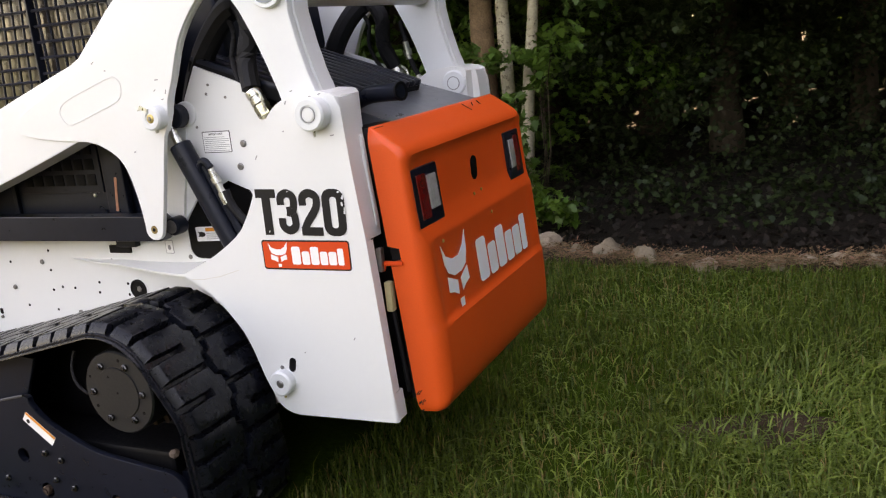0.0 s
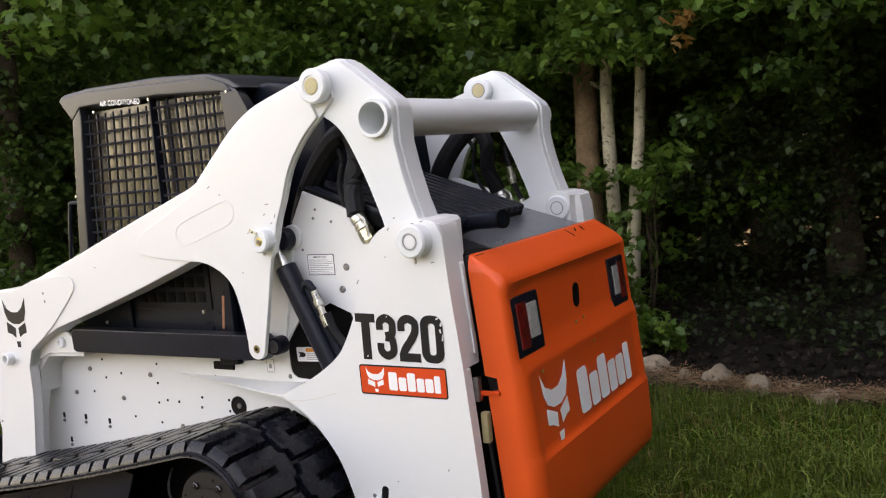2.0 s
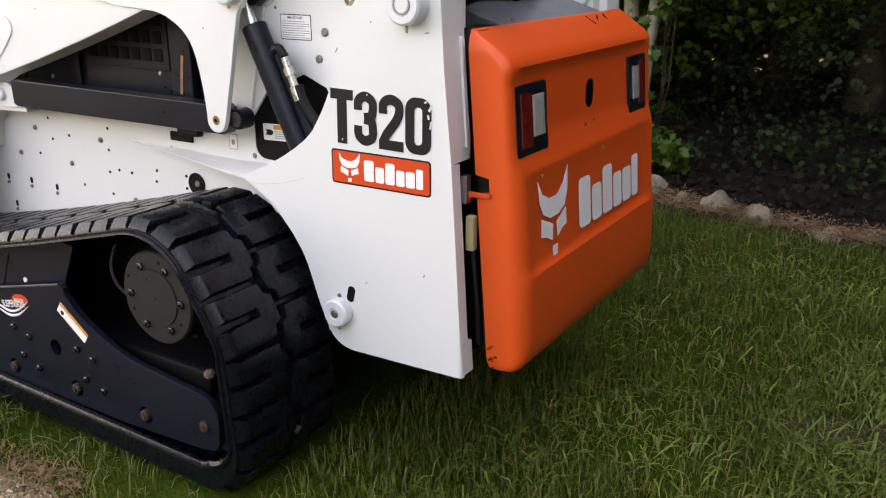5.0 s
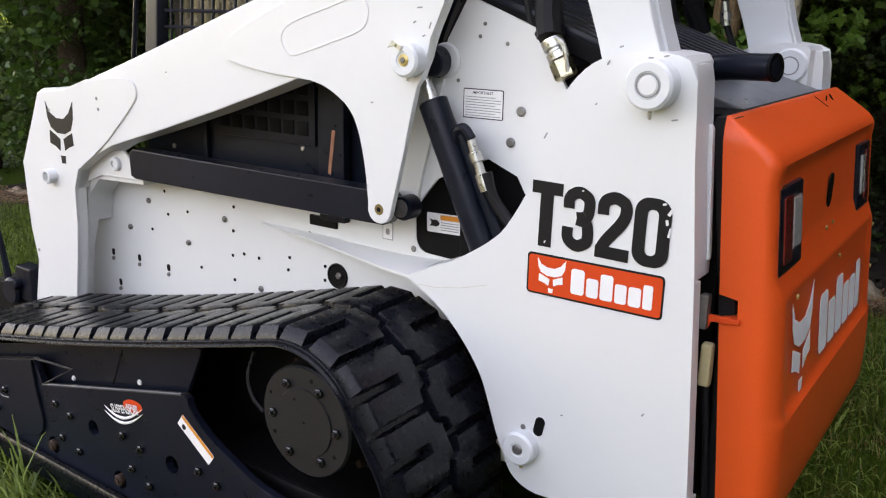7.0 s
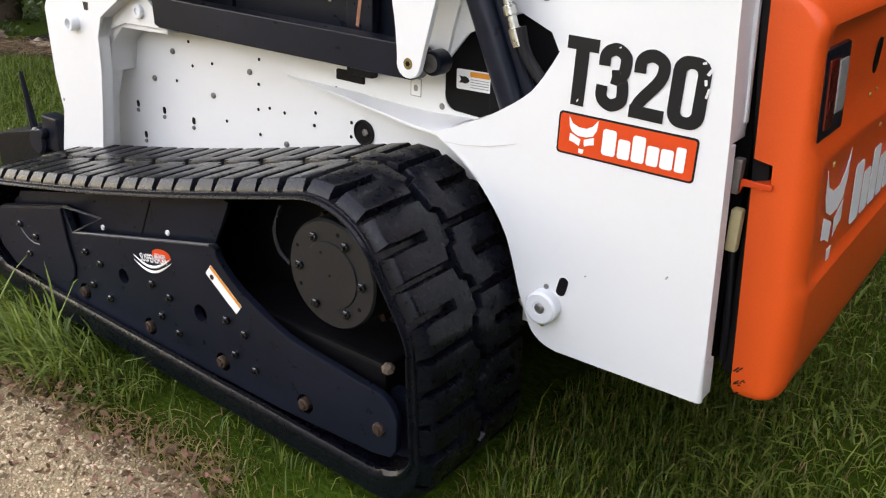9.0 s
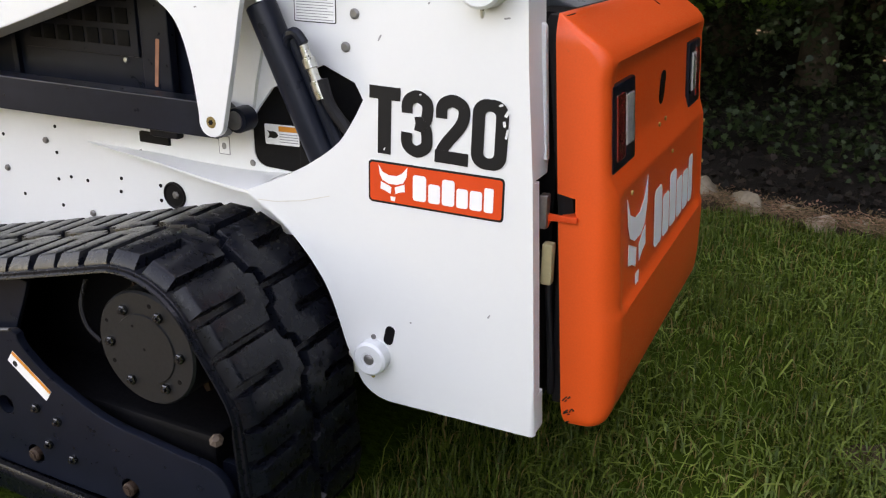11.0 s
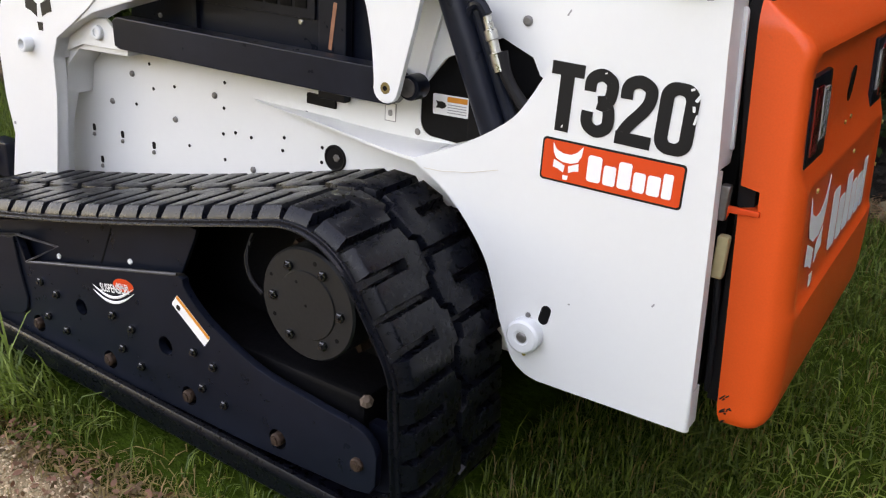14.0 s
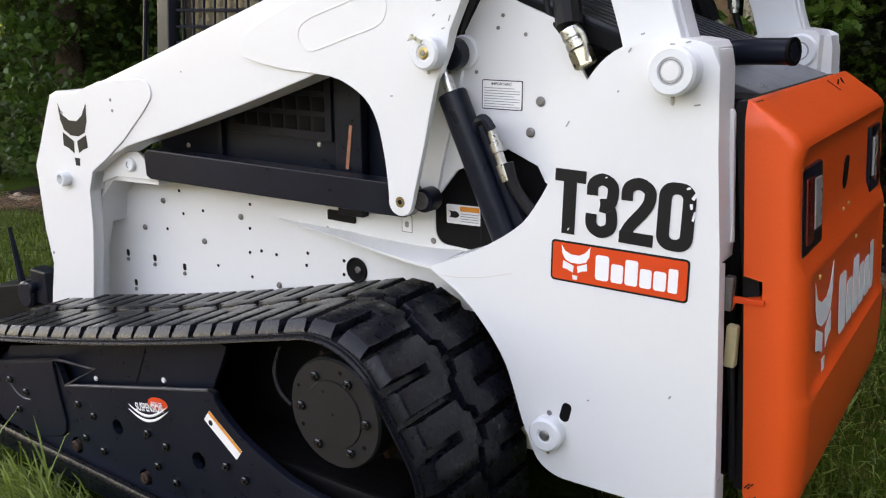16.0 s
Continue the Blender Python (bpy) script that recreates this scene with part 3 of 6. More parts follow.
def arm_ridge():
    """The arm's wider outer plate, which runs down into the rear leg."""
    o = [(-1.025, 1.405), (-1.016, 1.382), (-0.95, 1.366), (-0.85, 1.352), (-0.735, 1.345)]
    o += spline([(-0.690, 1.341), (-0.640, 1.328), (-0.573, 1.290), (-0.533, 1.235), (-0.508, 1.140), (-0.496, 1.045)], 3)
    o += arc(-0.458, 1.024, 0.0385, 168, 352, 10)
    o += [(-0.402, 1.090), (-0.379, 1.180), (-0.357, 1.28), (-0.341, 1.345), (-0.316, 1.386)]
    o += spline([(-0.301, 1.465), (-0.266, 1.540), (-0.219, 1.650), (-0.150, 1.740), (-0.075, 1.805)], 3)
    o += [(-0.10, 1.86), (-0.16, 1.915), (-0.25, 1.885), (-0.375, 1.845), (-0.475, 1.782), (-0.56, 1.706), (-0.66, 1.606), (-0.72, 1.575), (-0.80, 1.538), (-0.955, 1.474), (-1.005, 1.446)]
    return slab(o, -0.005, 0.014, 0.003)


both("arm_plate", arm_ridge, WHITE)
slot_path = spline([(-0.797, 1.444), (-0.784, 1.474), (-0.739, 1.497), (-0.640, 1.527), (-0.539, 1.556), (-0.503, 1.547), (-0.493, 1.517), (-0.519, 1.477), (-0.629, 1.441), (-0.739, 1.408), (-0.776, 1.411)], 4, closed=True)
slot_path.append(slot_path[0])
lpart("weld_groove", sweep([(x, -0.0045, z) for x, z in slot_path], 0.0026, 6), WHITE, None, "raised weld outline of a closed slot")


# rear links and the cross tube
def rear_link():
    o = spline([(-0.080, 1.814), (-0.006, 1.754), (0.050, 1.652), (0.094, 1.544), (0.130, 1.439), (0.155, 1.33)], 4)
    o += [(0.30, 1.33), (0.269, 1.44), (0.240, 1.522), (0.217, 1.61), (0.200, 1.70), (0.202, 1.792)]
    o += arc(0.150, 1.798, 0.0525, 5, 48, 4)
    o += [(0.034, 1.961)] + arc(-0.009, 1.928, 0.052, 55, 115, 5) + arc(-0.077, 1.903, 0.065, 110, 200, 6) + [(-0.13, 1.852)]
    n = len(o)
    small = []
    for i in range(n):
        (ax, az), (bx, bz) = o[i - 1], o[(i + 1) % n]
        d = math.hypot(bx - ax, bz - az) or 1.0
        small.append((o[i][0] + (bz - az) / d * 0.005, o[i][1] - (bx - ax) / d * 0.005))
    bm = bmesh.new()
    for shape, y0, y1, e in ((o, 0.020, 0.052, 0.006), (small, 0.052, 0.112, 0.0), (o, 0.112, 0.142, 0.006)):
        merge(bm, cut(slab(shape, y0, y1, e), turned([(0, -0.5), (0.0505, -0.5), (0.0505, 0.5), (0, 0.5)], pose(0.138, 0, 1.780, -90, 0, 0), 32)))
    return bm


near_link, far_link = both("rear_link", rear_link, WHITE_EDGE)
lpart("cross_tube", turned([(0.050, 0.0), (0.061, 0.0), (0.063, 0.003), (0.063, 1.226), (0.061, 1.23), (0.050, 1.23), (0.050, 1.09), (0.0, 1.085), (0.0, 0.150), (0.050, 0.145), (0.050, 0.0)], pose(0.138, 0, 1.780, -90, 0, 0), 36), WHITE_EDGE, None, "white painted steel cross tube, open at its ends")


def boss(name, x, z, r, y0, y1, core, core_r, material, parent, label=""):
    """A pin collar with its pin end, a nut and a grease nipple."""
    d = abs(y1 - y0)
    b = part(name, turned([(0, 0), (r, 0), (r, d - 0.006), (r - 0.006, d), (core_r + 0.006, d), (core_r + 0.004, d - 0.003), (0, d - 0.003)], out_y(x, max(y0, y1), z), 32), WHITE_EDGE, parent, label)
    if core:
        part("pin", turned([(0, -0.002), (core_r, -0.002), (core_r, 0.0), (core_r - 0.004, 0.003), (0, 0.003)], out_y(x, min(y0, y1) + 0.002, z), 24), core, b, "pin end")
    return b


boss("pin_collar", -0.060, 1.902, 0.056, 0.0, -0.036, TAN, 0.028, TAN, near_link, "white pin collar with a tan pin end")
big = boss("pivot_collar", 0.268, 1.392, 0.052, 0.002, -0.050, WHITE, 0.0225, WHITE, near_up, "large white pivot collar")
part("groove", turned([(0.0225, 0), (0.0250, 0), (0.0250, 0.0022), (0.0225, 0.0022), (0.0225, 0)], out_y(0.268, -0.0485, 1.392), 32), VINYL_GREY, big, "dark ring round the pin")
part("grease_nipple", turned([(0, 0), (0.005, 0), (0.005, 0.012), (0.003, 0.02), (0, 0.02)], pose(0.270, -0.030, 1.342, 180, 0, 0), 8), STEEL, big)
low = boss("pivot_collar", 0.0, 0.490, 0.044, 0.002, -0.034, DARK_STEEL, 0.014, WHITE, near_up, "small white pivot collar with a steel bolt")
part("bolt", turned(disc(0.009, 0.006, 0.002), out_y(0.0, -0.030, 0.490), 6), DARK_STEEL, low)
part("grease_nipple", turned(disc(0.005, 0.014, 0.002), pose(0.004, -0.016, 0.449, 180, 0, 0), 8), BRASS, low)
part("tab", turned(disc(0.007, 0.003, 0.001), out_y(-0.002, -0.002, 0.540), 10), DARK_STEEL, low)
part("slot", flat(rounded(0.026, 0.052, 0.0125), out_y(0.041, 0, 0.552) @ pose(0, 0, 0, 0, 0, -12), 0.0015), BLACK_AND_HOLLOW, near_up, "black oval slot")
apin = boss("pin_collar", -0.352, 1.412, 0.041, 0.004, -0.046, BRASS, 0.015, WHITE, near_arm, "white pin collar with a brass pin end")
part("bolt", turned(disc(0.008, 0.006, 0.002), out_y(-0.352, -0.044, 1.412), 6), DARK_STEEL, apin)
part("grease_nipple", turned(disc(0.006, 0.012, 0.002), pose(-0.350, -0.025, 1.374, 180, 0, 0), 8), STEEL, apin)
part("lock_tab", slab([(-0.396, 1.440), (-0.384, 1.458), (-0.352, 1.444), (-0.357, 1.435), (-0.380, 1.444)], -0.050, -0.044, 0.001), STEEL, apin, "bent steel lock tab")
bh = part("bolt", turned(disc(0.017, 0.010, 0.003), out_y(-0.458, 0.004, 1.024), 16), BRONZE, near_arm, "dull bronze bolt head")
part("socket", turned(disc(0.007, 0.002, 0.0005), out_y(-0.458, -0.0055, 1.024), 6), BLACK_AND_HOLLOW, bh)
part("stub_pin", turned([(0, 0), (0.027, 0), (0.027, 0.03), (0.024, 0.034), (0.017, 0.034), (0.016, 0.016), (0, 0.016)], out_y(-1.956, 0.0, 0.931), 24), WHITE_EDGE, near_arm, "short white stub pin with a hollow end")
for x, z in ((-1.66, 1.225), (-1.655, 1.19), (-1.945, 1.165), (-2.10, 0.63)):
    part("rivet", turned(disc(0.006, 0.002, 0.001), out_y(x, -0.002, z), 10), VINYL_GREY, near_arm)
part("pin_collar", flip(turned([(0, 0), (0.055, 0), (0.055, 0.03), (0, 0.03)], out_y(-0.060, 0.0, 1.902), 24)), WHITE_EDGE, far_link)
for nm, x, z, r, rr, y in (("pin_collar", -0.045, 1.905, 0.050, 0.027, 1.086), ("pivot_collar", 0.272, 1.390, 0.052, 0.024, 1.085), ("pivot_collar", 0.246, 1.321, 0.030, 0.0235, 1.088)):
    b = part(nm, turned([(0, -0.03), (r, -0.03), (r, 0.034), (r - 0.006, 0.040), (0, 0.040)], out_y(x, y, z), 28), WHITE_EDGE, far_link if z > 1.5 else far_up)
    part("groove", turned([(rr, 0), (rr + 0.004, 0), (rr + 0.004, 0.0022), (rr, 0.0022), (rr, 0)], out_y(x, y - 0.040, z), 28), VINYL_GREY, b)
    part("pin", turned([(0, -0.002), (rr, -0.002), (rr, 0.0025), (0, 0.0025)], out_y(x, y - 0.040, z), 24), TAN if z > 1.5 else WHITE_EDGE, b, "pin end")

# control links, their brackets, lift cylinders, hoses
for s in (-1, 1):
    fl = flip if s > 0 else (lambda b: b)
    bar = lpart("control_link", fl(slab([(-1.552, 0.975), (-1.556, 1.052), (-1.535, 1.066), (-0.475, 1.064), (-0.45, 1.045), (-0.45, 1.000), (-0.475, 0.972), (-1.53, 0.966)], 0.030, 0.092, 0.005)), BLACK)
    part("bushing", fl(turned([(0, 0), (0.031, 0), (0.033, 0.004), (0.033, 0.046), (0.031, 0.050), (0, 0.050)], out_y(-0.424, 0.098, 1.022), 24)), BLACK, bar, "black rubber bushing")
    part("washer", fl(turned([(0, 0), (0.024, 0), (0.024, 0.004), (0, 0.004)], out_y(-0.428, 0.048, 1.022), 20)), DARK_STEEL, bar)
    br = lpart("link_bracket", fl(slab([(-1.865, 0.905), (-1.846, 0.940), (-1.787, 0.996), (-1.668, 1.044), (-1.615, 1.050), (-1.598, 1.040), (-1.512, 0.958), (-1.60, 0.955), (-1.744, 0.950)], 0.050, 0.064, 0.004)), WHITE)
    part("web", fl(slab([(-1.91, 0.76), (-1.89, 0.90), (-1.80, 0.960), (-1.53, 0.956), (-1.53, 0.940), (-1.78, 0.93), (-1.855, 0.86), (-1.875, 0.76)], 0.062, 0.170, 0.004)), WHITE, br)
    part("pin", fl(turned([(0, 0), (0.024, 0), (0.024, 0.012), (0.020, 0.016), (0.012, 0.016), (0.012, 0.010), (0, 0.010)], out_y(-1.650, 0.050, 1.002), 20)), WHITE_EDGE, br)
    top, foot = Vector((-0.392, 0.062, 1.420)), Vector((-0.098, 0.062, 0.80))
    m, far = between(top, foot)
    cyl = lpart("lift_cylinder", fl(turned([(0, 0.122), (0.035, 0.122), (0.038, 0.126), (0.038, far), (0, far)], m, 32)), BLACK)
    part("rod", fl(turned([(0, 0.0), (0.016, 0.0), (0.016, 0.13), (0, 0.13)], m, 20)), STEEL, cyl, "bright steel piston rod")
    part("rod_eye", fl(turned([(0, 0), (0.036, 0), (0.040, 0.005), (0.040, 0.04), (0.036, 0.045), (0, 0.045)], out_y(-0.350, 0.104, 1.405), 20)), BLACK, cyl, "black rod eye at the cylinder's top")
    part("eye_boss", fl(turned([(0, 0), (0.042, 0), (0.044, 0.004), (0.044, 0.012), (0.040, 0.015), (0, 0.015)], out_y(-0.338, 0.124, 1.408), 24)), WHITE_EDGE, cyl, "worn white boss behind the rod eye")
    part("oil_pipe", fl(sweep([top + (foot - top).normalized() * d + Vector((0.052, -0.002, 0.014)) for d in (0.215, 0.3, 0.5, 0.66)], 0.0165, 10)), BLACK, cyl)
    hose = lpart("hydraulic_hose", fl(sweep(spline([(-0.165, 0.048, 1.150), (-0.150, 0.050, 1.10), (-0.120, 0.055, 1.055), (-0.070, 0.06, 1.01), (0.0, 0.07, 0.98)], 4), 0.0150, 10)), HOSE)
    part("fitting", fl(turned([(0, 0), (0.011, 0), (0.011, 0.030), (0.016, 0.032), (0.016, 0.055), (0.012, 0.057), (0.012, 0.085), (0.0165, 0.087), (0.0165, 0.130), (0, 0.130)], between((-0.212, 0.046, 1.225), (-0.163, 0.048, 1.105))[0], 12)), STEEL, hose, "zinc-plated hose fitting")
    part("elbow", fl(sweep(spline([(-0.262, 0.058, 1.205), (-0.255, 0.05, 1.240), (-0.232, 0.046, 1.252), (-0.210, 0.046, 1.228)], 4), 0.013, 10)), BLACK, hose, "black steel elbow")

for s in (-1, 1):
    fl = flip if s > 0 else (lambda b: b)
    arm_hose = lpart("arm_hose", fl(sweep(spline([(-0.37, 0.17, 1.26), (-0.345, 0.17, 1.42), (-0.27, 0.17, 1.59), (-0.17, 0.17, 1.71), (-0.09, 0.165, 1.75), (-0.045, 0.15, 1.68), (-0.060, 0.13, 1.57), (-0.035, 0.10, 1.475)], 5), [0.042] * 20 + [0.033] * 16)), HOSE, None, "thick black sleeved hose bundle")
    part("collar", fl(turned([(0, 0), (0.026, 0), (0.027, 0.004), (0.027, 0.022), (0.024, 0.026), (0.024, 0.030), (0.027, 0.034), (0.027, 0.05), (0, 0.05)], between((-0.034, 0.100, 1.470), (0.015, 0.100, 1.385))[0], 20)), STEEL, arm_hose, "zinc coupling collar")
    part("nut", fl(turned([(0, 0), (0.026, 0), (0.028, 0.004), (0.028, 0.040), (0.024, 0.044), (0, 0.044)], between((-0.008, 0.100, 1.424), (0.020, 0.100, 1.372))[0], 6)), ZINC, arm_hose, "yellow zinc hexagon nut")
    part("clip", fl(sweep(spline([(-0.015, 0.085, 1.475), (0.008, 0.082, 1.46), (0.018, 0.082, 1.43), (0.020, 0.085, 1.40)], 3), 0.006, 8)), STEEL, arm_hose, "thin steel line beside the coupling")
    thin = lpart("thin_hose", fl(sweep(spline([(-0.14, 0.16, 1.72), (-0.11, 0.15, 1.66), (-0.125, 0.14, 1.58), (-0.10, 0.13, 1.50), (-0.06, 0.12, 1.46)], 4), 0.009, 8)), HOSE)
far_line = lpart("thin_hose", sweep(spline([(0.02, 1.12, 1.66), (0.035, 1.12, 1.58), (0.05, 1.12, 1.50), (0.085, 1.12, 1.42), (0.12, 1.12, 1.36)], 4), 0.011, 8), HOSE)
for a, b in (((0.036, 1.115, 1.575), (0.050, 1.115, 1.490)), ((0.080, 1.115, 1.43), (0.11, 1.115, 1.37))):
    part("fitting", turned([(0, 0), (0.013, 0), (0.013, 0.03), (0.018, 0.033), (0.018, 0.06), (0.014, 0.062), (0.014, 0.075), (0, 0.075)], between(a, b)[0], 10), STEEL, far_line, "zinc-plated hose fitting")


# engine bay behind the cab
# solid near-black block standing in for the dark engine bay
lpart("engine_bay", block(-0.30, 0.395, 0.135, 2 * MID - 0.135, 0.40, 1.30, 0.01), BLACK_AND_HOLLOW)
cover = lpart("engine_cover", block(-0.32, 0.20, 0.13, 0.905, -0.03, 0.012, 0.004, m=pose(0, 0, 1.470, 0, 19.6, 0)), BLACK_AND_HOLLOW, None, "black ribbed engine cover sloping to the rear")
rib_me = to_mesh("rib", block(-0.32, 0.212, 0.0, 0.034, 0.0, 0.028, 0.009))
rib_me.materials.append(BLACK)
for k in range(15):
    part("rib", rib_me, None, cover).matrix_basis = pose(0, 0, 1.470, 0, 19.6, 0) @ pose(0, 0.13 + 0.775 * k / 15, 0)
lpart("rear_screen", slab([(-0.30, 1.28), (-0.30, 1.40), (0.12, 1.402), (0.385, 1.318), (0.385, 1.28)], 0.30, 1.050, 0.006), PANEL_GREY, None, "grey sloping cover panel beside the pivot")
ex = lpart("exhaust_elbow", sweep(spline([(0.16, 0.34, 1.28), (0.18, 0.33, 1.36), (0.23, 0.31, 1.395), (0.31, 0.28, 1.418), (0.436, 0.250, 1.424)], 5), 0.030, 16), BLACK, None, "black exhaust elbow")
part("mouth", turned([(0.022, 0), (0.0312, 0), (0.0312, 0.008), (0.022, 0.008), (0.022, 0)], between((0.431, 0.251, 1.4237), (0.45, 0.246, 1.425))[0], 20), BLACK_AND_HOLLOW, ex)
lpart("rear_frame", slab([(0.30, 0.42), (0.30, 1.325), (0.385, 1.325), (0.430, 0.90), (0.45, 0.42)], 0.165, 2 * MID - 0.165, 0.004), BLACK_AND_HOLLOW)
lpart("rubber_seal", slab([(0.360, 1.31), (0.366, 1.325), (0.404, 1.325), (0.450, 0.90), (0.470, 0.42), (0.43, 0.42), (0.412, 0.90)], 0.105, 0.165, 0.003), HOSE)
lpart("latch_rod", block(0.394, 0.420, 0.062, 0.090, 0.735, 0.835, 0.006), TAN, None, "tan plastic latch block")
lpart("latch_bracket", block(0.385, 0.405, 0.050, 0.075, 0.872, 0.950, 0.004), DARK_STEEL)
lpart("cable", sweep(spline([(0.405, 0.09, 0.74), (0.415, 0.085, 0.66), (0.425, 0.085, 0.55), (0.43, 0.09, 0.45)], 4), 0.008, 8), HOSE)


# tailgate: a moulded shell, rows from top to bottom
G0, G1 = 0.072, 2 * MID - 0.072


def gate_rear(z):
    """How far back the tailgate's rear face stands at a height."""
    return float(np.interp(z, (0.385, 0.390, 0.400, 0.42, 0.45, 0.50, 0.60, 0.672, 0.690, 0.80, 0.93, 0.955, 0.985, 1.00, 1.05, 1.195, 1.215, 1.235, 1.25, 1.265, 1.28, 1.30, 1.318, 1.330), (0.510, 0.545, 0.562, 0.575, 0.582, 0.584, 0.582, 0.578, 0.571, 0.561, 0.551, 0.547, 0.534, 0.528, 0.523, 0.511, 0.513, 0.513, 0.506, 0.492, 0.470, 0.440, 0.413, 0.393)))


def gate_front(z):
    return float(np.interp(z, (0.385, 0.42, 0.63, 0.95, 1.26, 1.31, 1.330), (0.474, 0.464, 0.447, 0.420, 0.395, 0.391, 0.390)))


def gate_chamfer(z):
    return float(np.interp(z, (0.385, 0.47, 0.67, 0.93, 0.96, 1.0, 1.22, 1.26, 1.30, 1.330), (0.024, 0.052, 0.050, 0.046, 0.040, 0.026, 0.026, 0.032, 0.022, 0.001)))


def gate_panel(z, u):
    """The recess of the brand panel between its side pillars."""
    inside = min(1.0, max(0.0, (u - gate_chamfer(z) - 0.01) / 0.03)) * min(1.0, max(0.0, (z - 0.672) / 0.015)) * min(1.0, max(0.0, (0.955 - z) / 0.02))
    lamps = min(1.0, max(0.0, (u - 0.05) / 0.02)) * min(1.0, max(0.0, (z - 1.005) / 0.03)) * min(1.0, max(0.0, (1.235 - z) / 0.02))
    return 0.008 * inside + 0.008 * lamps


def gate_shell():
    bm = bmesh.new()
    zs = [0.385, 0.390, 0.397, 0.41, 0.43, 0.46, 0.50, 0.55, 0.60, 0.65, 0.664, 0.672, 0.680, 0.690, 0.705, 0.74, 0.80, 0.845, 0.86, 0.895, 0.905, 0.945, 0.952, 0.962, 0.972, 0.982, 0.992, 1.003, 1.015, 1.035, 1.06, 1.12, 1.18, 1.195, 1.205, 1.215, 1.225, 1.235, 1.243, 1.25, 1.258, 1.265, 1.272, 1.28, 1.29, 1.30, 1.309, 1.318, 1.325, 1.330]
    width = G1 - G0
    rows = []
    for z in zs:
        f, r, c = gate_front(z), gate_rear(z), gate_chamfer(z)
        half = []
        inset = 0.022 * max(0.0, (z - 1.27) / 0.060) ** 2 + 0.012 * max(0.0, (0.41 - z) / 0.025) ** 2
        notch = 0.040 if 0.904 < z < 0.946 else 0.0
        half.append((f + notch, inset))
        half.append((f + (r - c - f) * 0.35 + notch * 0.6, inset))
        for k in range(9):
            u = k / 8
            a = u * math.pi / 2
            half.append((r - c * (1 - math.sin(a)), inset + c * (1 - math.cos(a))))
        for u in (0.02, 0.04, 0.07, 0.12, 0.2, 0.3, 0.42, 0.54):
            yy = c + inset + u
            if yy < width / 2:
                half.append((r - gate_panel(z, yy), yy))
        pts = [(x, G0 + y, z) for x, y in half] + [(x, G1 - y, z) for x, y in reversed(half)]
        rows.append(pts)
    n = min(len(r) for r in rows)
    rows = [r if len(r) == n else r[: n // 2] + r[-(n // 2):] for r in rows]
    grid = [[bm.verts.new(p) for p in r] for r in rows]
    for a, b in zip(grid, grid[1:]):
        for i in range(n - 1):
            bm.faces.new((a[i], a[i + 1], b[i + 1], b[i]))
    bm.faces.new(grid[0][::-1])
    bm.faces.new(grid[-1])
    for a, b in zip(grid, grid[1:]):
        bm.faces.new((a[0], b[0], b[-1], a[-1]))
    bmesh.ops.recalc_face_normals(bm, faces=bm.faces)
    return bm


gate = lpart("tailgate", gate_shell(), ORANGE, None, "scuffed orange moulded tailgate")
part("latch_tab", slab([(0.395, 0.872), (0.395, 0.905), (0.470, 0.905), (0.470, 0.893), (0.410, 0.890), (0.404, 0.872)], 0.062, 0.072, 0.002), VINYL_RED, gate, "red latch tab")


def tail_lamp(y0, y1, near):
    z0, z1 = 0.998, 1.188
    lean = math.degrees(math.atan2(gate_rear(z0) - gate_rear(z1), z1 - z0))
    m = pose((gate_rear(z0) + gate_rear(z1)) / 2 - 0.004, (y0 + y1) / 2, (z0 + z1) / 2, 0, -lean, 0)
    w, h = y1 - y0, z1 - z0
    lamp = part("tail_lamp", block(-0.010, 0.007, -w / 2, w / 2, -h / 2, h / 2, 0.006, m=m), BLACK, gate, "black framed tail lamp with red and clear lenses")
    red = (-w / 2 + 0.024, -0.006) if near else (0.006, w / 2 - 0.024)
    clear = (0.0, w / 2 - 0.026) if near else (-w / 2 + 0.026, 0.0)
    part("red_lens", block(0.0, 0.011, red[0], red[1], -h / 2 + 0.022, h / 2 - 0.022, 0.004, m=m), LENS_RED, lamp, "dark red lens")
    part("clear_lens", block(0.0, 0.012, clear[0], clear[1], -h / 2 + 0.045, h / 2 - 0.032, 0.004, m=m), LENS_CLEAR, lamp, "greyish clear lens")


tail_lamp(0.104, 0.292, True)
tail_lamp(2 * MID - 0.292, 2 * MID - 0.132, False)
part("key_hole", flat(rounded(0.050, 0.088, 0.0245), pose(gate_rear(1.115) - 0.006, 0.610, 1.110, 90, 0, 90), 0.003), BLACK_AND_HOLLOW, gate, "black oval opening")
for y, z in ((0.565, 1.022), (0.635, 1.025), (0.655, 0.935), (0.215, 0.935), (1.13, 0.80), (1.13, 0.93)):
    part("rivet", turned(disc(0.006, 0.004, 0.001), out_x(gate_rear(z) - 0.002, y, z), 10), BRASS, gate)
for y, a in ((0.80, 20), (0.93, 75), (0.86, 100)):
    part("scuff", flat(rounded(0.045, 0.004, 0.0015), pose(0.425, y, 1.3115, 0, 34, a), 0.002), VINYL_BLACK, gate, "dark scuff mark")


# the tracks
WHEELS = ((-1.990, 0.272, 0.120), (-0.440, 0.545, 0.182), (-0.350, 0.410, 0.180), (-0.258, 0.150, 0.110), (-1.965, 0.190, 0.115))   # round the loop: front, drive sprocket, its trailing bulge, rear idler, front idler's foot: x, z, inner radius
BELT = 0.045
Y_OUT, Y_IN = -0.368, 0.080


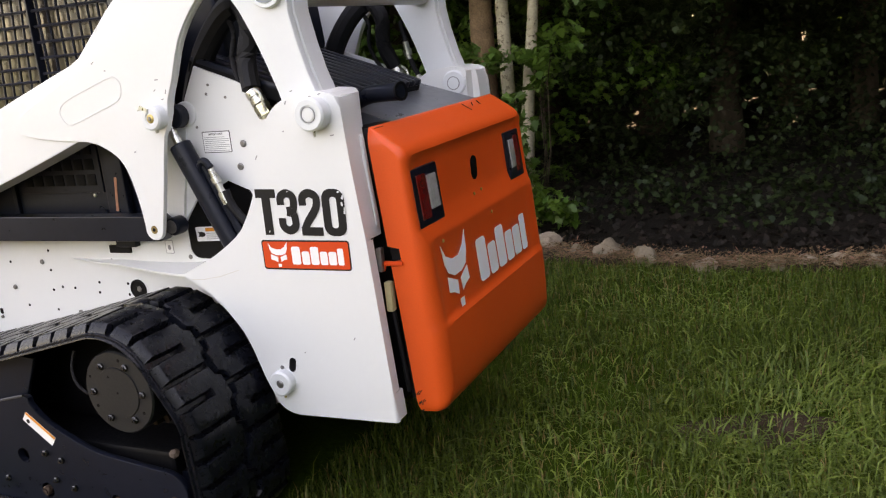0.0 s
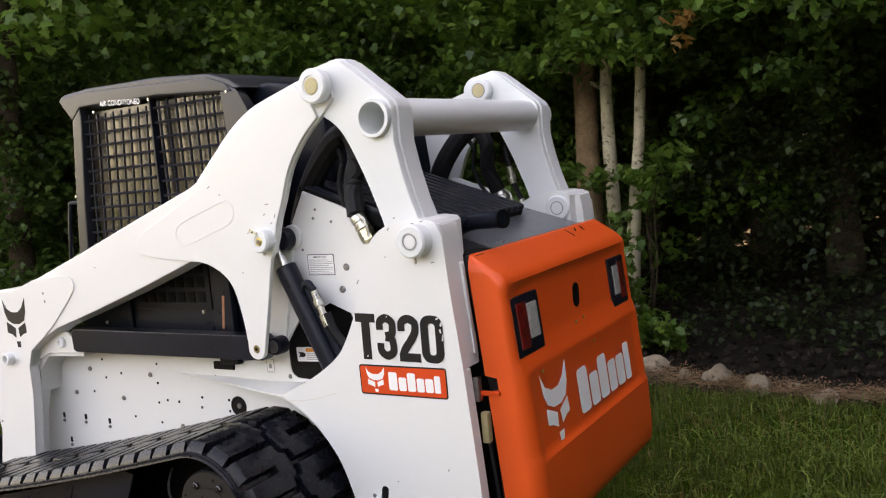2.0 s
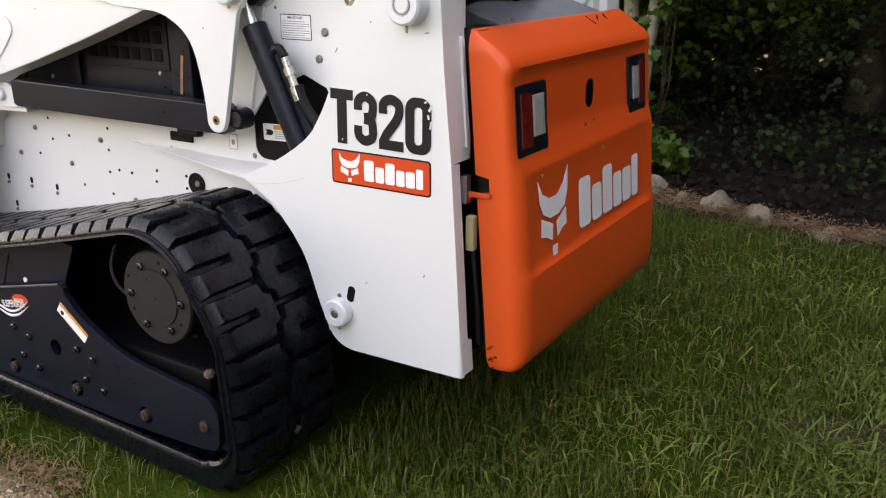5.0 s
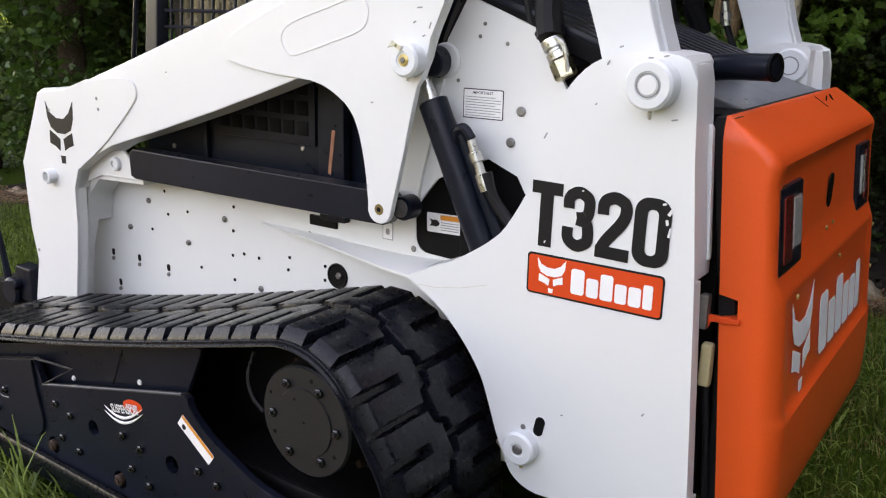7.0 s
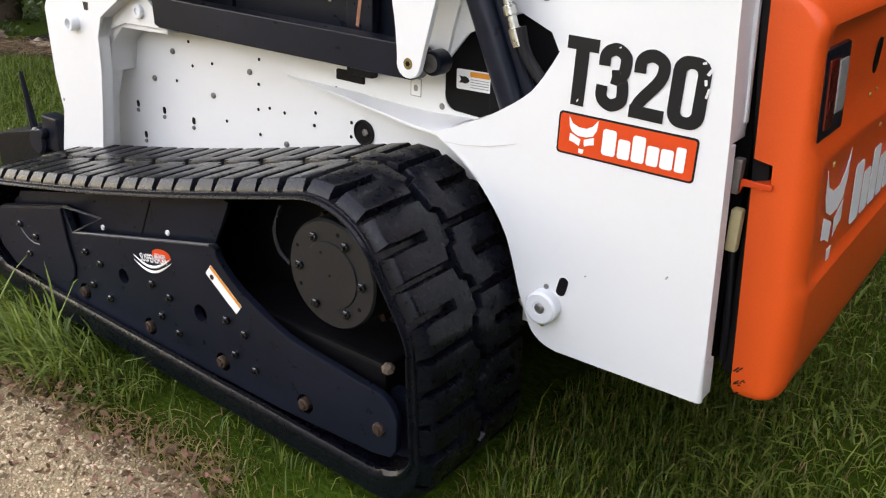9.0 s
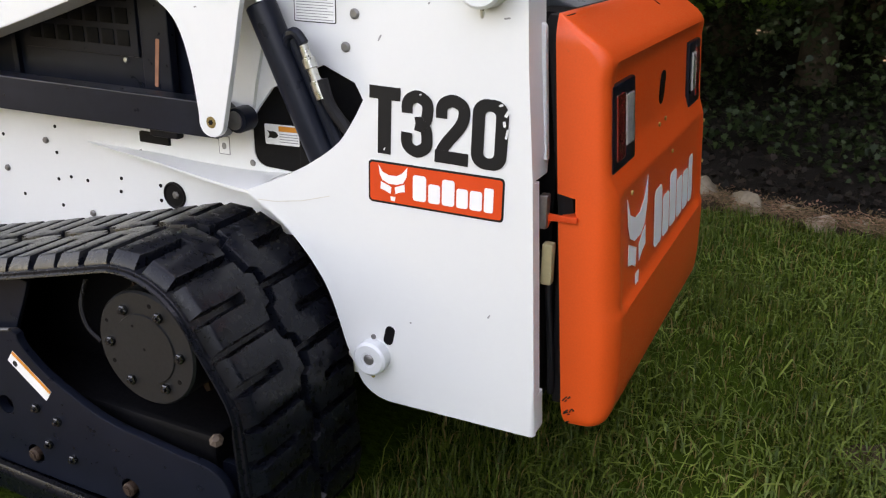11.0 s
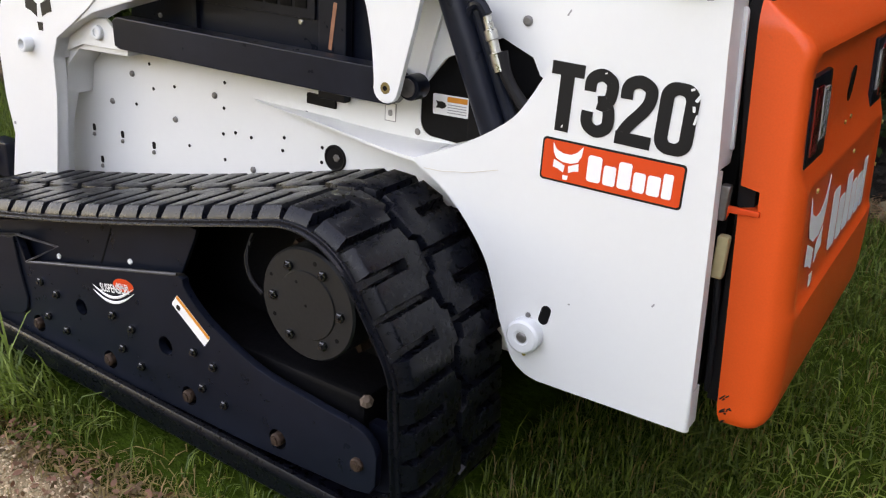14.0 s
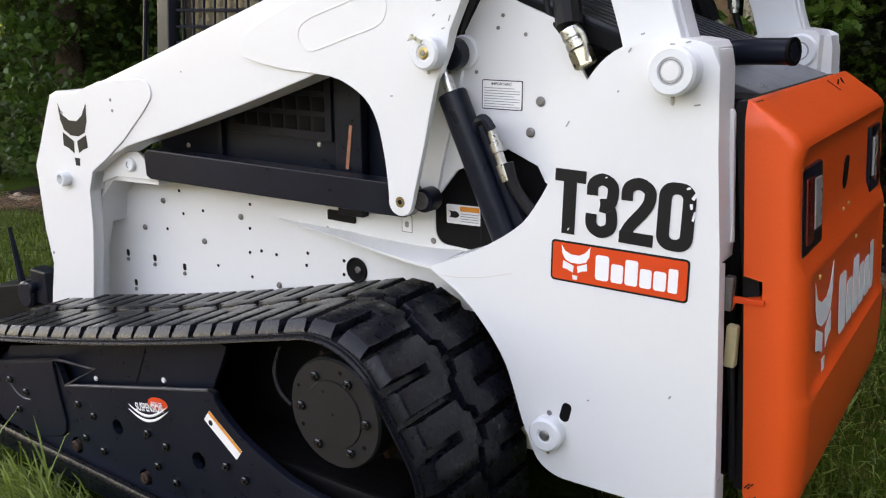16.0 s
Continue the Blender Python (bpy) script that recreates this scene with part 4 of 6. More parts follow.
def belt_path(extra):
    """The closed loop round the wheels at a distance outside the belt's inner face, as points with outward directions."""
    order = range(len(WHEELS))
    arcs = []
    for k in order:
        (x0, z0, r0), (x1, z1, r1) = WHEELS[k], WHEELS[(k + 1) % len(WHEELS)]
        d = math.hypot(x1 - x0, z1 - z0)
        base = math.atan2(z1 - z0, x1 - x0)
        arcs.append(base + math.acos((r0 - r1) / d))
    out = []
    for k in order:
        x, z, r = WHEELS[k]
        a0, a1 = arcs[k - 1], arcs[k]
        while a1 > a0:
            a1 -= 2 * math.pi
        n = max(2, int((a0 - a1) / 0.10))
        for i in range(n + 1):
            a = a0 + (a1 - a0) * i / n
            out.append((x + (r + extra) * math.cos(a), z + (r + extra) * math.sin(a)))
        nx, nz, nr = WHEELS[(k + 1) % len(WHEELS)]
        p, a = out[-1], arcs[k]
        q = (nx + (nr + extra) * math.cos(a), nz + (nr + extra) * math.sin(a))
        steps = max(2, int(math.hypot(q[0] - p[0], q[1] - p[1]) / 0.06))
        sag = -0.018 if k == 0 else 0.0
        for i in range(1, steps):
            t = i / steps
            out.append((p[0] + (q[0] - p[0]) * t, p[1] + (q[1] - p[1]) * t + sag * math.sin(math.pi * t)))
    return out


def belt_mesh():
    outer = belt_path(BELT)
    n = len(outer)
    section = [(Y_OUT, 0), (Y_OUT - 0.003, -0.006), (Y_OUT - 0.003, -0.026), (Y_OUT - 0.011, -0.034), (Y_OUT - 0.012, -0.044), (Y_OUT - 0.004, -0.052), (Y_OUT + 0.014, -0.050), (Y_OUT + 0.024, -0.036), (Y_IN - 0.024, -0.036), (Y_IN - 0.014, -0.050), (Y_IN, -0.050), (Y_IN, 0)]
    bm = bmesh.new()
    rings = []
    for i, (x, z) in enumerate(outer):
        a, b = outer[i - 1], outer[(i + 1) % n]
        t = Vector((b[0] - a[0], 0, b[1] - a[1])).normalized()
        o = Vector((-t.z, 0, t.x))
        k = 0.34 + 1.30 * min(1.0, max(0.0, 0.2 - o.z))
        rings.append([bm.verts.new(Vector((x, y, z)) + o * h * k) for y, h in section])
    for i in range(n):
        a, b = rings[i], rings[(i + 1) % n]
        for k in range(len(section)):
            bm.faces.new((a[k], a[(k + 1) % len(section)], b[(k + 1) % len(section)], b[k]))
    bmesh.ops.recalc_face_normals(bm, faces=bm.faces)
    return bm


LUG_LONG, LUG_HIGH = 0.079, 0.030


def lug_outline(outer):
    """A block with a slot cut in from its outer end, seen from above: distance along the run, y, and how far its end slopes."""
    a, mid = (Y_OUT + 0.008, -0.150) if outer else (Y_IN - 0.008, -0.138)
    d = 1 if mid > a else -1
    n, s = LUG_LONG, 0.010
    near = [(-n, a, 1), (-s * 1.3, a, 1), (-s, a + d * 0.060, 0), (-s, a + d * 0.145, 0), (s, a + d * 0.145, 0), (s, a + d * 0.060, 0), (s * 1.3, a, 1), (n, a, 1)]
    far = [(n, mid - d * 0.022, 0), (n * 0.62, mid - d * 0.016, 0), (n * 0.50, mid + d * 0.008, 0), (-n * 0.45, mid + d * 0.008, 0), (-n * 0.58, mid - d * 0.016, 0), (-n, mid - d * 0.022, 0)]
    return near + far, d


class Run:
    """The belt's outer face as a loop that can be read at any distance along it."""

    def __init__(self, path):
        self.p = np.array(path + [path[0]])
        self.s = np.concatenate([[0], np.cumsum(np.hypot(*np.diff(self.p, axis=0).T))])
        self.total = self.s[-1]

    def at(self, s, out):
        e = 0.03
        x, z = (np.interp(s % self.total, self.s, self.p[:, c]) for c in (0, 1))
        x0, z0 = (np.interp((s - e) % self.total, self.s, self.p[:, c]) for c in (0, 1))
        x1, z1 = (np.interp((s + e) % self.total, self.s, self.p[:, c]) for c in (0, 1))
        d = math.hypot(x1 - x0, z1 - z0)
        return x - (z1 - z0) / d * out, z + (x1 - x0) / d * out


def lug(run, s, outer):
    low, d = lug_outline(outer)
    n = len(low)
    turn = sum(low[i - 1][0] * low[i][1] - low[i][0] * low[i - 1][1] for i in range(n))
    inward = []
    for i in range(n):
        dirs = []
        for a, b in ((low[i - 1], low[i]), (low[i], low[(i + 1) % n])):
            ex, ey = b[0] - a[0], b[1] - a[1]
            ll = math.hypot(ex, ey)
            dirs.append((-ey / ll, ex / ll) if turn > 0 else (ey / ll, -ex / ll))
        mx, my = dirs[0][0] + dirs[1][0], dirs[0][1] + dirs[1][1]
        k = max(0.5, (mx * mx + my * my) / 2)
        inward.append((mx / k, my / k))
    bm = bmesh.new()
    tiers = []
    for inset, slope, high in ((-0.004, 0.0, -0.003), (-0.002, 0.0, 0.006), (0.002, 0.013, LUG_HIGH - 0.004), (0.003, 0.015, LUG_HIGH - 0.001), (0.005, 0.018, LUG_HIGH)):
        ring = []
        for (u, y, end), (iu, iy) in zip(low, inward):
            x, z = run.at(s + u + iu * inset, high)
            ring.append(bm.verts.new((x, y + iy * inset + d * slope * end, z)))
        tiers.append(ring)
    for corners in ((0, 1, 2, 3, 13), (4, 5, 6, 7, 8), (13, 3, 12), (3, 11, 12), (3, 4, 10, 11), (4, 9, 10), (4, 8, 9)):
        bm.faces.new([tiers[-1][c] for c in corners])
    for a, b in zip(tiers, tiers[1:]):
        for i in range(n):
            j = (i + 1) % n
            bm.faces.new((a[i], a[j], b[j], b[i]))
    bmesh.ops.recalc_face_normals(bm, faces=bm.faces)
    return bm


belt = lpart("rubber_track", belt_mesh(), RUBBER, None, "black block-tread rubber track")
FAR = 2 * MID - Y_OUT - Y_IN
far_bm = bmesh.new()
LINKS = 28
run = Run(belt_path(BELT))
for outer, shift in ((True, 0.15), (False, 0.65)):
    for i in range(LINKS):
        s = (i + shift) / LINKS * run.total
        part("tread_block", lug(run, s, outer), RUBBER, belt)
        merge(far_bm, lug(run, s, outer), Matrix.Translation((0, FAR, 0)))
far_belt = belt_mesh()
bmesh.ops.translate(far_belt, verts=far_belt.verts, vec=(0, FAR, 0))
merge(far_bm, far_belt)
lpart("rubber_track", far_bm, RUBBER, None, "black block-tread rubber track")


def frame_plate():
    o = [(-2.050, 0.300), (-2.005, 0.331), (-1.603, 0.428), (-1.565, 0.349), (-0.868, 0.507)]
    o += spline([(-0.848, 0.500), (-0.838, 0.470), (-0.764, 0.408), (-0.615, 0.340), (-0.529, 0.319), (-0.445, 0.309), (-0.337, 0.296), (-0.255, 0.287), (-0.212, 0.262), (-0.194, 0.228)], 3)
    o += [(-0.196, 0.140), (-0.215, 0.112), (-0.270, 0.100), (-0.600, 0.085), (-1.10, 0.085), (-1.70, 0.09), (-1.95, 0.12), (-2.03, 0.17), (-2.06, 0.245)]
    bm = slab(o, -0.345, -0.320, 0.005)
    for x, z, r in ((-1.302, 0.276, 0.026), (-0.933, 0.274, 0.028), (-1.532, 0.146, 0.029), (-1.185, 0.140, 0.029), (-0.846, 0.146, 0.029), (-0.514, 0.145, 0.029)):
        bm = cut(bm, turned([(0, -0.1), (r, -0.1), (r, 0.1), (0, 0.1)], out_y(x, -0.33, z), 24))
    return bm


frame_ob = lpart("track_frame", frame_plate(), BLACK, None, "black steel track frame with bolts")
part("front_cover", slab([(-2.042, 0.295), (-2.000, 0.328), (-1.606, 0.424), (-1.590, 0.325), (-1.566, 0.225), (-1.575, 0.185), (-1.60, 0.162), (-1.64, 0.150), (-1.759, 0.118), (-1.95, 0.125), (-2.03, 0.175), (-2.055, 0.245)], -0.355, -0.344, 0.005), BLACK, frame_ob)
part("side_lip", sweep([(-1.603, -0.343, 0.430), (-1.392, -0.343, 0.445), (-1.560, -0.345, 0.350), (-0.868, -0.345, 0.509)], 0.0045, 6), WORN, frame_ob, "folded black lip with worn edge")
part("upper_panel", slab([(-2.02, 0.28), (-1.95, 0.385), (-1.40, 0.510), (-0.90, 0.640), (-0.835, 0.630), (-0.842, 0.609), (-0.901, 0.489), (-0.95, 0.30), (-1.9, 0.25)], -0.300, -0.285, 0.004), BLACK, frame_ob, "recessed black side panel")
part("adjuster_slot", sweep(spline([(-1.880, -0.356, 0.292), (-1.845, -0.356, 0.262), (-1.800, -0.356, 0.248), (-1.760, -0.356, 0.252)], 3), 0.003, 6), WORN, frame_ob, "worn edge of the curved adjuster slot")
part("seam", slab([(-1.251, 0.42), (-1.246, 0.42), (-1.186, 0.545), (-1.191, 0.545)], -0.302, -0.300, 0.0), BLACK_AND_HOLLOW, frame_ob)
# beam and housing drawn out near-black to fill the track's dark inside
part("beam", block(-2.0, -0.28, -0.285, 0.0, 0.10, 0.33, 0.02), BLACK_AND_HOLLOW, frame_ob)
part("drive_housing", slab([(-1.60, 0.30), (-1.55, 0.46), (-0.86, 0.62), (-0.60, 0.70), (-0.30, 0.70), (-0.25, 0.30)], -0.10, 0.16, 0.01), BLACK_AND_HOLLOW, frame_ob)
part("grease_line", sweep(spline([(-0.66, -0.27, 0.66), (-0.665, -0.29, 0.60), (-0.64, -0.30, 0.55), (-0.60, -0.30, 0.52)], 4), 0.006, 6), HOSE, frame_ob)
nut_me = to_mesh("bolt", turned([(0, 0), (0.013, 0), (0.013, 0.010), (0.010, 0.012), (0.006, 0.012), (0.006, 0.018), (0, 0.018)], Matrix(), 6), smooth=False)
nut_me.materials.append(BOLT)
for x, z in ((-1.864, 0.301), (-1.773, 0.278), (-1.830, 0.200), (-1.492, 0.304), (-1.415, 0.284), (-1.470, 0.193), (-1.381, 0.172), (-1.150, 0.300), (-1.068, 0.281), (-1.115, 0.203), (-1.036, 0.172), (-0.813, 0.297), (-0.740, 0.277), (-0.785, 0.196), (-0.702, 0.175)):
    part("bolt", nut_me, None, frame_ob).matrix_basis = out_y(x, -0.354 if x < -1.66 else -0.344, z)
for x, z in ((-1.532, 0.146), (-1.185, 0.140), (-0.846, 0.146), (-0.514, 0.145), (-0.250, 0.186)):
    b = part("roller_bolt", turned([(0, -0.06), (0.0185, -0.06), (0.0185, 0.008), (0.015, 0.012), (0.009, 0.012), (0.009, 0.015), (0, 0.015)], out_y(x, -0.344, z), 18), RUST, frame_ob, "rusty roller bolt in a black recess")
for x, z, r in ((-1.975, 0.225, 0.125), (-0.258, 0.155, 0.098)):
    lpart("idler_wheel", turned([(0, 0), (r, 0), (r, 0.03), (r - 0.03, 0.045), (r - 0.03, 0.20), (r, 0.215), (r, 0.245), (0, 0.245)], out_y(x, -0.02, z), 32), BLACK)
for x in (-1.524, -1.183, -0.840, -0.508):
    lpart("track_roller", turned([(0, 0), (0.07, 0), (0.07, 0.24), (0, 0.24)], out_y(x, -0.02, 0.125), 20), BLACK_AND_HOLLOW)


def sprocket():
    o = []
    for k in range(17):
        a = 2 * math.pi * k / 17
        for da, r in ((-0.10, 0.135), (-0.05, 0.172), (0.05, 0.172), (0.10, 0.135)):
            o.append((-0.440 + r * math.cos(a + da), 0.545 + r * math.sin(a + da)))
    return slab(o, -0.20, -0.16, 0.003)


spr = lpart("drive_sprocket", sprocket(), RUST, None, "rusty toothed drive sprocket")
hub = part("hub", turned([(0, -0.14), (0.143, -0.14), (0.146, -0.135), (0.146, -0.006), (0.141, 0), (0.090, 0.0), (0.088, 0.004), (0, 0.004)], out_y(-0.438, -0.318, 0.545), 48), HUB, spr, "round dark grey hub cover with bolts")
for k in range(6):
    a = radians(60 * k + 1)
    part("bolt", nut_me, None, spr).matrix_basis = out_y(-0.438 + 0.106 * math.cos(a), -0.316, 0.545 + 0.106 * math.sin(a))
for dx, dz, r in ((0.0, 0.0, 0.004), (-0.03, 0.055, 0.004), (0.025, 0.115, 0.006), (-0.105, -0.055, 0.006), (0.095, -0.065, 0.006), (-0.115, 0.05, 0.005)):
    part("hole", turned(disc(r, 0.0015, 0.0005), out_y(-0.438 + dx, -0.3175 if math.hypot(dx, dz) > 0.09 else -0.3215, 0.545 + dz), 10), BLACK_AND_HOLLOW, spr)
lpart("mud_stone", turned([(0, -0.014), (0.014, -0.008), (0.018, 0.004), (0.009, 0.014), (0, 0.016)], pose(-0.262, -0.30, 0.335, 30, 20, 0), 7), ROCK_STONE, None, "pale stone caught in the track")
for x, z in ((-1.455, 0.384), (-1.115, 0.462)):
    part("screw", turned(disc(0.009, 0.005, 0.002), out_y(x, -0.300, z), 10), VINYL_WHITE, frame_ob, "pale screw head")


# the cab
CY = 0.165                     # its near side


def cab_side():
    """One side wall: posts, header and lower panel round the window opening."""
    bm = bmesh.new()
    slab([(-1.615, 2.030), (-1.590, 2.048), (-1.42, 2.052), (-0.72, 2.022), (-0.635, 1.990), (-0.60, 1.955), (-1.00, 1.985), (-1.48, 1.990), (-1.54, 1.940)], CY, CY + 0.05, 0.008, bm)
    slab([(-1.540, 1.940), (-1.480, 1.990), (-1.478, 1.93), (-1.525, 1.60), (-1.555, 1.32), (-1.62, 1.32), (-1.585, 1.60)], CY, CY + 0.05, 0.008, bm)
    slab([(-0.60, 1.955), (-0.635, 1.990), (-0.575, 1.955), (-0.515, 1.855), (-0.44, 1.30), (-0.62, 1.30), (-0.655, 1.90), (-0.66, 1.960)], CY, CY + 0.05, 0.006, bm)
    return bm


cab_ob = lpart("cab", cab_side(), CAB_GREY, None, "charcoal cab side frame")
lpart("cab", flip(cab_side()), CAB_GREY, None, "charcoal cab side frame")
both("lower_panel", lambda: slab([(-1.62, 1.32), (-0.44, 1.30), (-0.42, 0.93), (-1.66, 0.93)], CY + 0.012, CY + 0.05, 0.006), BLACK, "black lower cab panel")
lpart("cab_roof", slab([(-1.60, 2.036), (-1.585, 2.056), (-1.42, 2.066), (-1.00, 2.058), (-0.72, 2.036), (-0.62, 2.004), (-0.56, 1.965), (-0.62, 1.95), (-1.0, 1.98), (-1.50, 1.985)], CY + 0.006, 2 * MID - CY - 0.006, 0.012), CAB_GREY)
lpart("cab_rear", slab([(-0.62, 1.975), (-0.52, 1.985), (-0.40, 1.960), (-0.27, 1.82), (-0.25, 1.60), (-0.34, 1.30), (-0.62, 1.30)], 0.275, 2 * MID - 0.275, 0.02), BLACK, None, "black rounded cab rear")
lpart("window_pane", block(-1.52, -0.60, CY + 0.058, CY + 0.064, 1.30, 1.97, 0.002), PANE, None, "brown tinted side window")
# solid near-black filling in place of the cab's dark inside
lpart("cab_inside", block(-1.58, -0.64, CY + 0.10, 2 * MID - CY - 0.10, 0.95, 1.95, 0.01), BLACK_AND_HOLLOW)
grille = lpart("window_grille", slab([(-1.066, 1.30), (-1.060, 1.975), (-1.050, 1.975), (-1.056, 1.30)], CY + 0.004, CY + 0.040, 0.002), BLACK, None, "black welded bar window guard")


def bars(x0, x1, nx, z0, z1, nz, lean):
    for i in range(nx):
        x = x0 + (x1 - x0) * (i + 0.5) / nx
        part("bar", sweep([(x - lean, CY + 0.022, z0), (x, CY + 0.022, z1)], 0.0052, 6), BLACK, grille)
    for i in range(nz):
        z = z0 + (z1 - z0) * (i + 0.5) / nz
        s = lean * (1 - (z - z0) / (z1 - z0))
        part("bar", sweep([(x0 - s, CY + 0.017, z), (x1 - s * 0.4, CY + 0.017, z)], 0.0052, 6), BLACK, grille)


bars(-1.475, -1.070, 8, 1.33, 1.955, 12, 0.055)
bars(-1.046, -0.645, 8, 1.33, 1.970, 11, 0.0)
for x, z in ((-1.39, 1.962), (-1.05, 1.975), (-0.625, 1.955), (-1.58, 1.62)):
    part("screw", turned(disc(0.006, 0.004, 0.001), out_y(x, CY, z), 10), STEEL, cab_ob)
sign = lettering("AIR CONDITIONED", pose(-1.345, CY - 0.001, 1.981, 90, 4.0, 0), 0.245, 0.022, 0.012)
part("lettering", sign, VINYL_WHITE, cab_ob, "white lettering on the cab header")
lpart("grab_bar", sweep(spline([(-1.60, CY + 0.05, 1.585), (-1.68, CY + 0.05, 1.592), (-1.702, CY + 0.05, 1.575), (-1.725, CY + 0.05, 1.45), (-1.75, CY + 0.05, 1.30), (-1.76, CY + 0.05, 1.15)], 5), 0.009, 8), BLACK, None, "thin black grab bar")
low_panel = lpart("lower_grille", slab([(-1.28, 1.13), (-1.28, 1.34), (-0.84, 1.34), (-0.84, 1.13)], CY + 0.002, CY + 0.010, 0.002), BLACK, None, "black perforated lower guard")
hole_box = to_mesh("opening", block(-0.0225, 0.0225, -0.002, 0.002, -0.022, 0.022, 0.006))
hole_box.materials.append(BLACK_AND_HOLLOW)
for i in range(7):
    for k in range(3):
        part("opening", hole_box, None, low_panel).matrix_basis = pose(-1.232 + i * 0.057, CY + 0.001, 1.180 + k * 0.060)
for x, z in ((-0.898, 1.118), (-0.926, 1.028), (-1.50, 1.065)):
    part("screw", turned(disc(0.008, 0.006, 0.002), out_y(x, CY + 0.012, z), 10), STEEL, low_panel)
lpart("panel_rib", block(-1.335, -1.315, CY - 0.004, CY + 0.014, 0.94, 1.30, 0.003), BLACK)
post = lpart("black_post", block(-0.800, -0.700, 0.135, 0.165, 0.92, 1.42, 0.006), BLACK)
part("warning_strip", flat(rounded(0.012, 0.13, 0.002), out_y(-0.746, 0.1345, 1.127) @ pose(0, 0, 0, 0, 0, -8)), FADED, post, "faded orange warning strip")

# front coupler, seen past the tracks
coupler = lpart("coupler", slab([(-2.70, 0.10), (-2.735, 0.24), (-2.730, 0.365), (-2.66, 0.385), (-2.42, 0.44), (-2.16, 0.46), (-2.14, 0.10), (-2.40, 0.02)], 0.03, 1.20, 0.012), BLACK_AND_HOLLOW, None, "black attachment coupler plate")
part("lever", sweep([(-2.44, 0.05, 0.40), (-2.455, 0.05, 0.50), (-2.486, 0.05, 0.665)], [0.017, 0.014, 0.008], 8), BLACK, coupler, "upright black lock lever")
part("knuckle", turned([(0, 0), (0.05, 0), (0.055, 0.01), (0.055, 0.07), (0.045, 0.08), (0, 0.08)], out_y(-2.30, 0.05, 0.43), 16), BLACK, coupler)
part("clevis", block(-2.28, -2.17, -0.01, 0.06, 0.40, 0.54, 0.012), BLACK, coupler)
part("pin", turned(disc(0.022, 0.04, 0.004), out_y(-2.25, 0.0, 0.47), 12), BLACK, coupler)

# ---- decals ----
CROWN = [(-0.50, 0.54), (-0.37, 0.34), (-0.14, 0.25), (0.12, 0.25), (0.32, 0.36), (0.50, 0.58), (0.47, 0.26), (0.36, 0.06), (0.14, -0.02), (-0.14, -0.02), (-0.36, 0.07), (-0.46, 0.24)]
CHEEK = [(-0.42, 0.02), (-0.20, -0.06), (-0.05, -0.12), (-0.08, -0.34), (-0.26, -0.26), (-0.44, -0.22)]
CHIN = [(-0.09, -0.42), (0.09, -0.42), (0.07, -0.56), (-0.07, -0.56)]


def badge(w, h, m, depth, material, parent, label):
    """A brand badge as four plain shapes."""
    top = part("badge", flat([(x * w, y * h) for x, y in CROWN], m, depth), material, parent, label)
    part("shape", flat([(x * w, y * h) for x, y in CHEEK], m, depth), material, top)
    part("shape", flat([(-x * w * 0.9 + 0.02 * w, y * h * 0.95) for x, y in reversed(CHEEK)], m, depth), material, top)
    part("shape", flat([(x * w, y * h) for x, y in CHIN], m, depth), material, top)


def word_blocks(m, width, height, sizes, parent):
    """A brand word as plain blocks: relative width and height of each."""
    total = sum(w for w, _ in sizes)
    x = 0
    first = None
    for w, h in sizes:
        a, b, hh = x / total * width, (x + w * 0.86) / total * width, h * height
        shape = [((a + b) / 2 + px, hh / 2 + py) for px, py in rounded(b - a, hh, min(b - a, hh) * 0.2, 3)]
        ob = part("wordmark" if first is None else "block", flat(shape, m), VINYL_WHITE, first or parent, "" if first else "white brand word as plain blocks")
        first = first or ob
        x += w




def ribbon(points, wide, m, lift, bm):
    """A flat stroke of even width along a smooth line."""
    pts = [Vector((x, y, 0)) for x, y in spline(points, 6)]
    row = []
    for k, p in enumerate(pts):
        t = (pts[min(k + 1, len(pts) - 1)] - pts[max(k - 1, 0)]).normalized()
        side = Vector((-t.y, t.x, 0)) * wide / 2
        row.append([bm.verts.new(m @ (p + side + Vector((0, 0, lift)))), bm.verts.new(m @ (p - side + Vector((0, 0, lift))))])
    for a, b in zip(row, row[1:]):
        bm.faces.new((a[0], a[1], b[1], b[0]))
    return bm


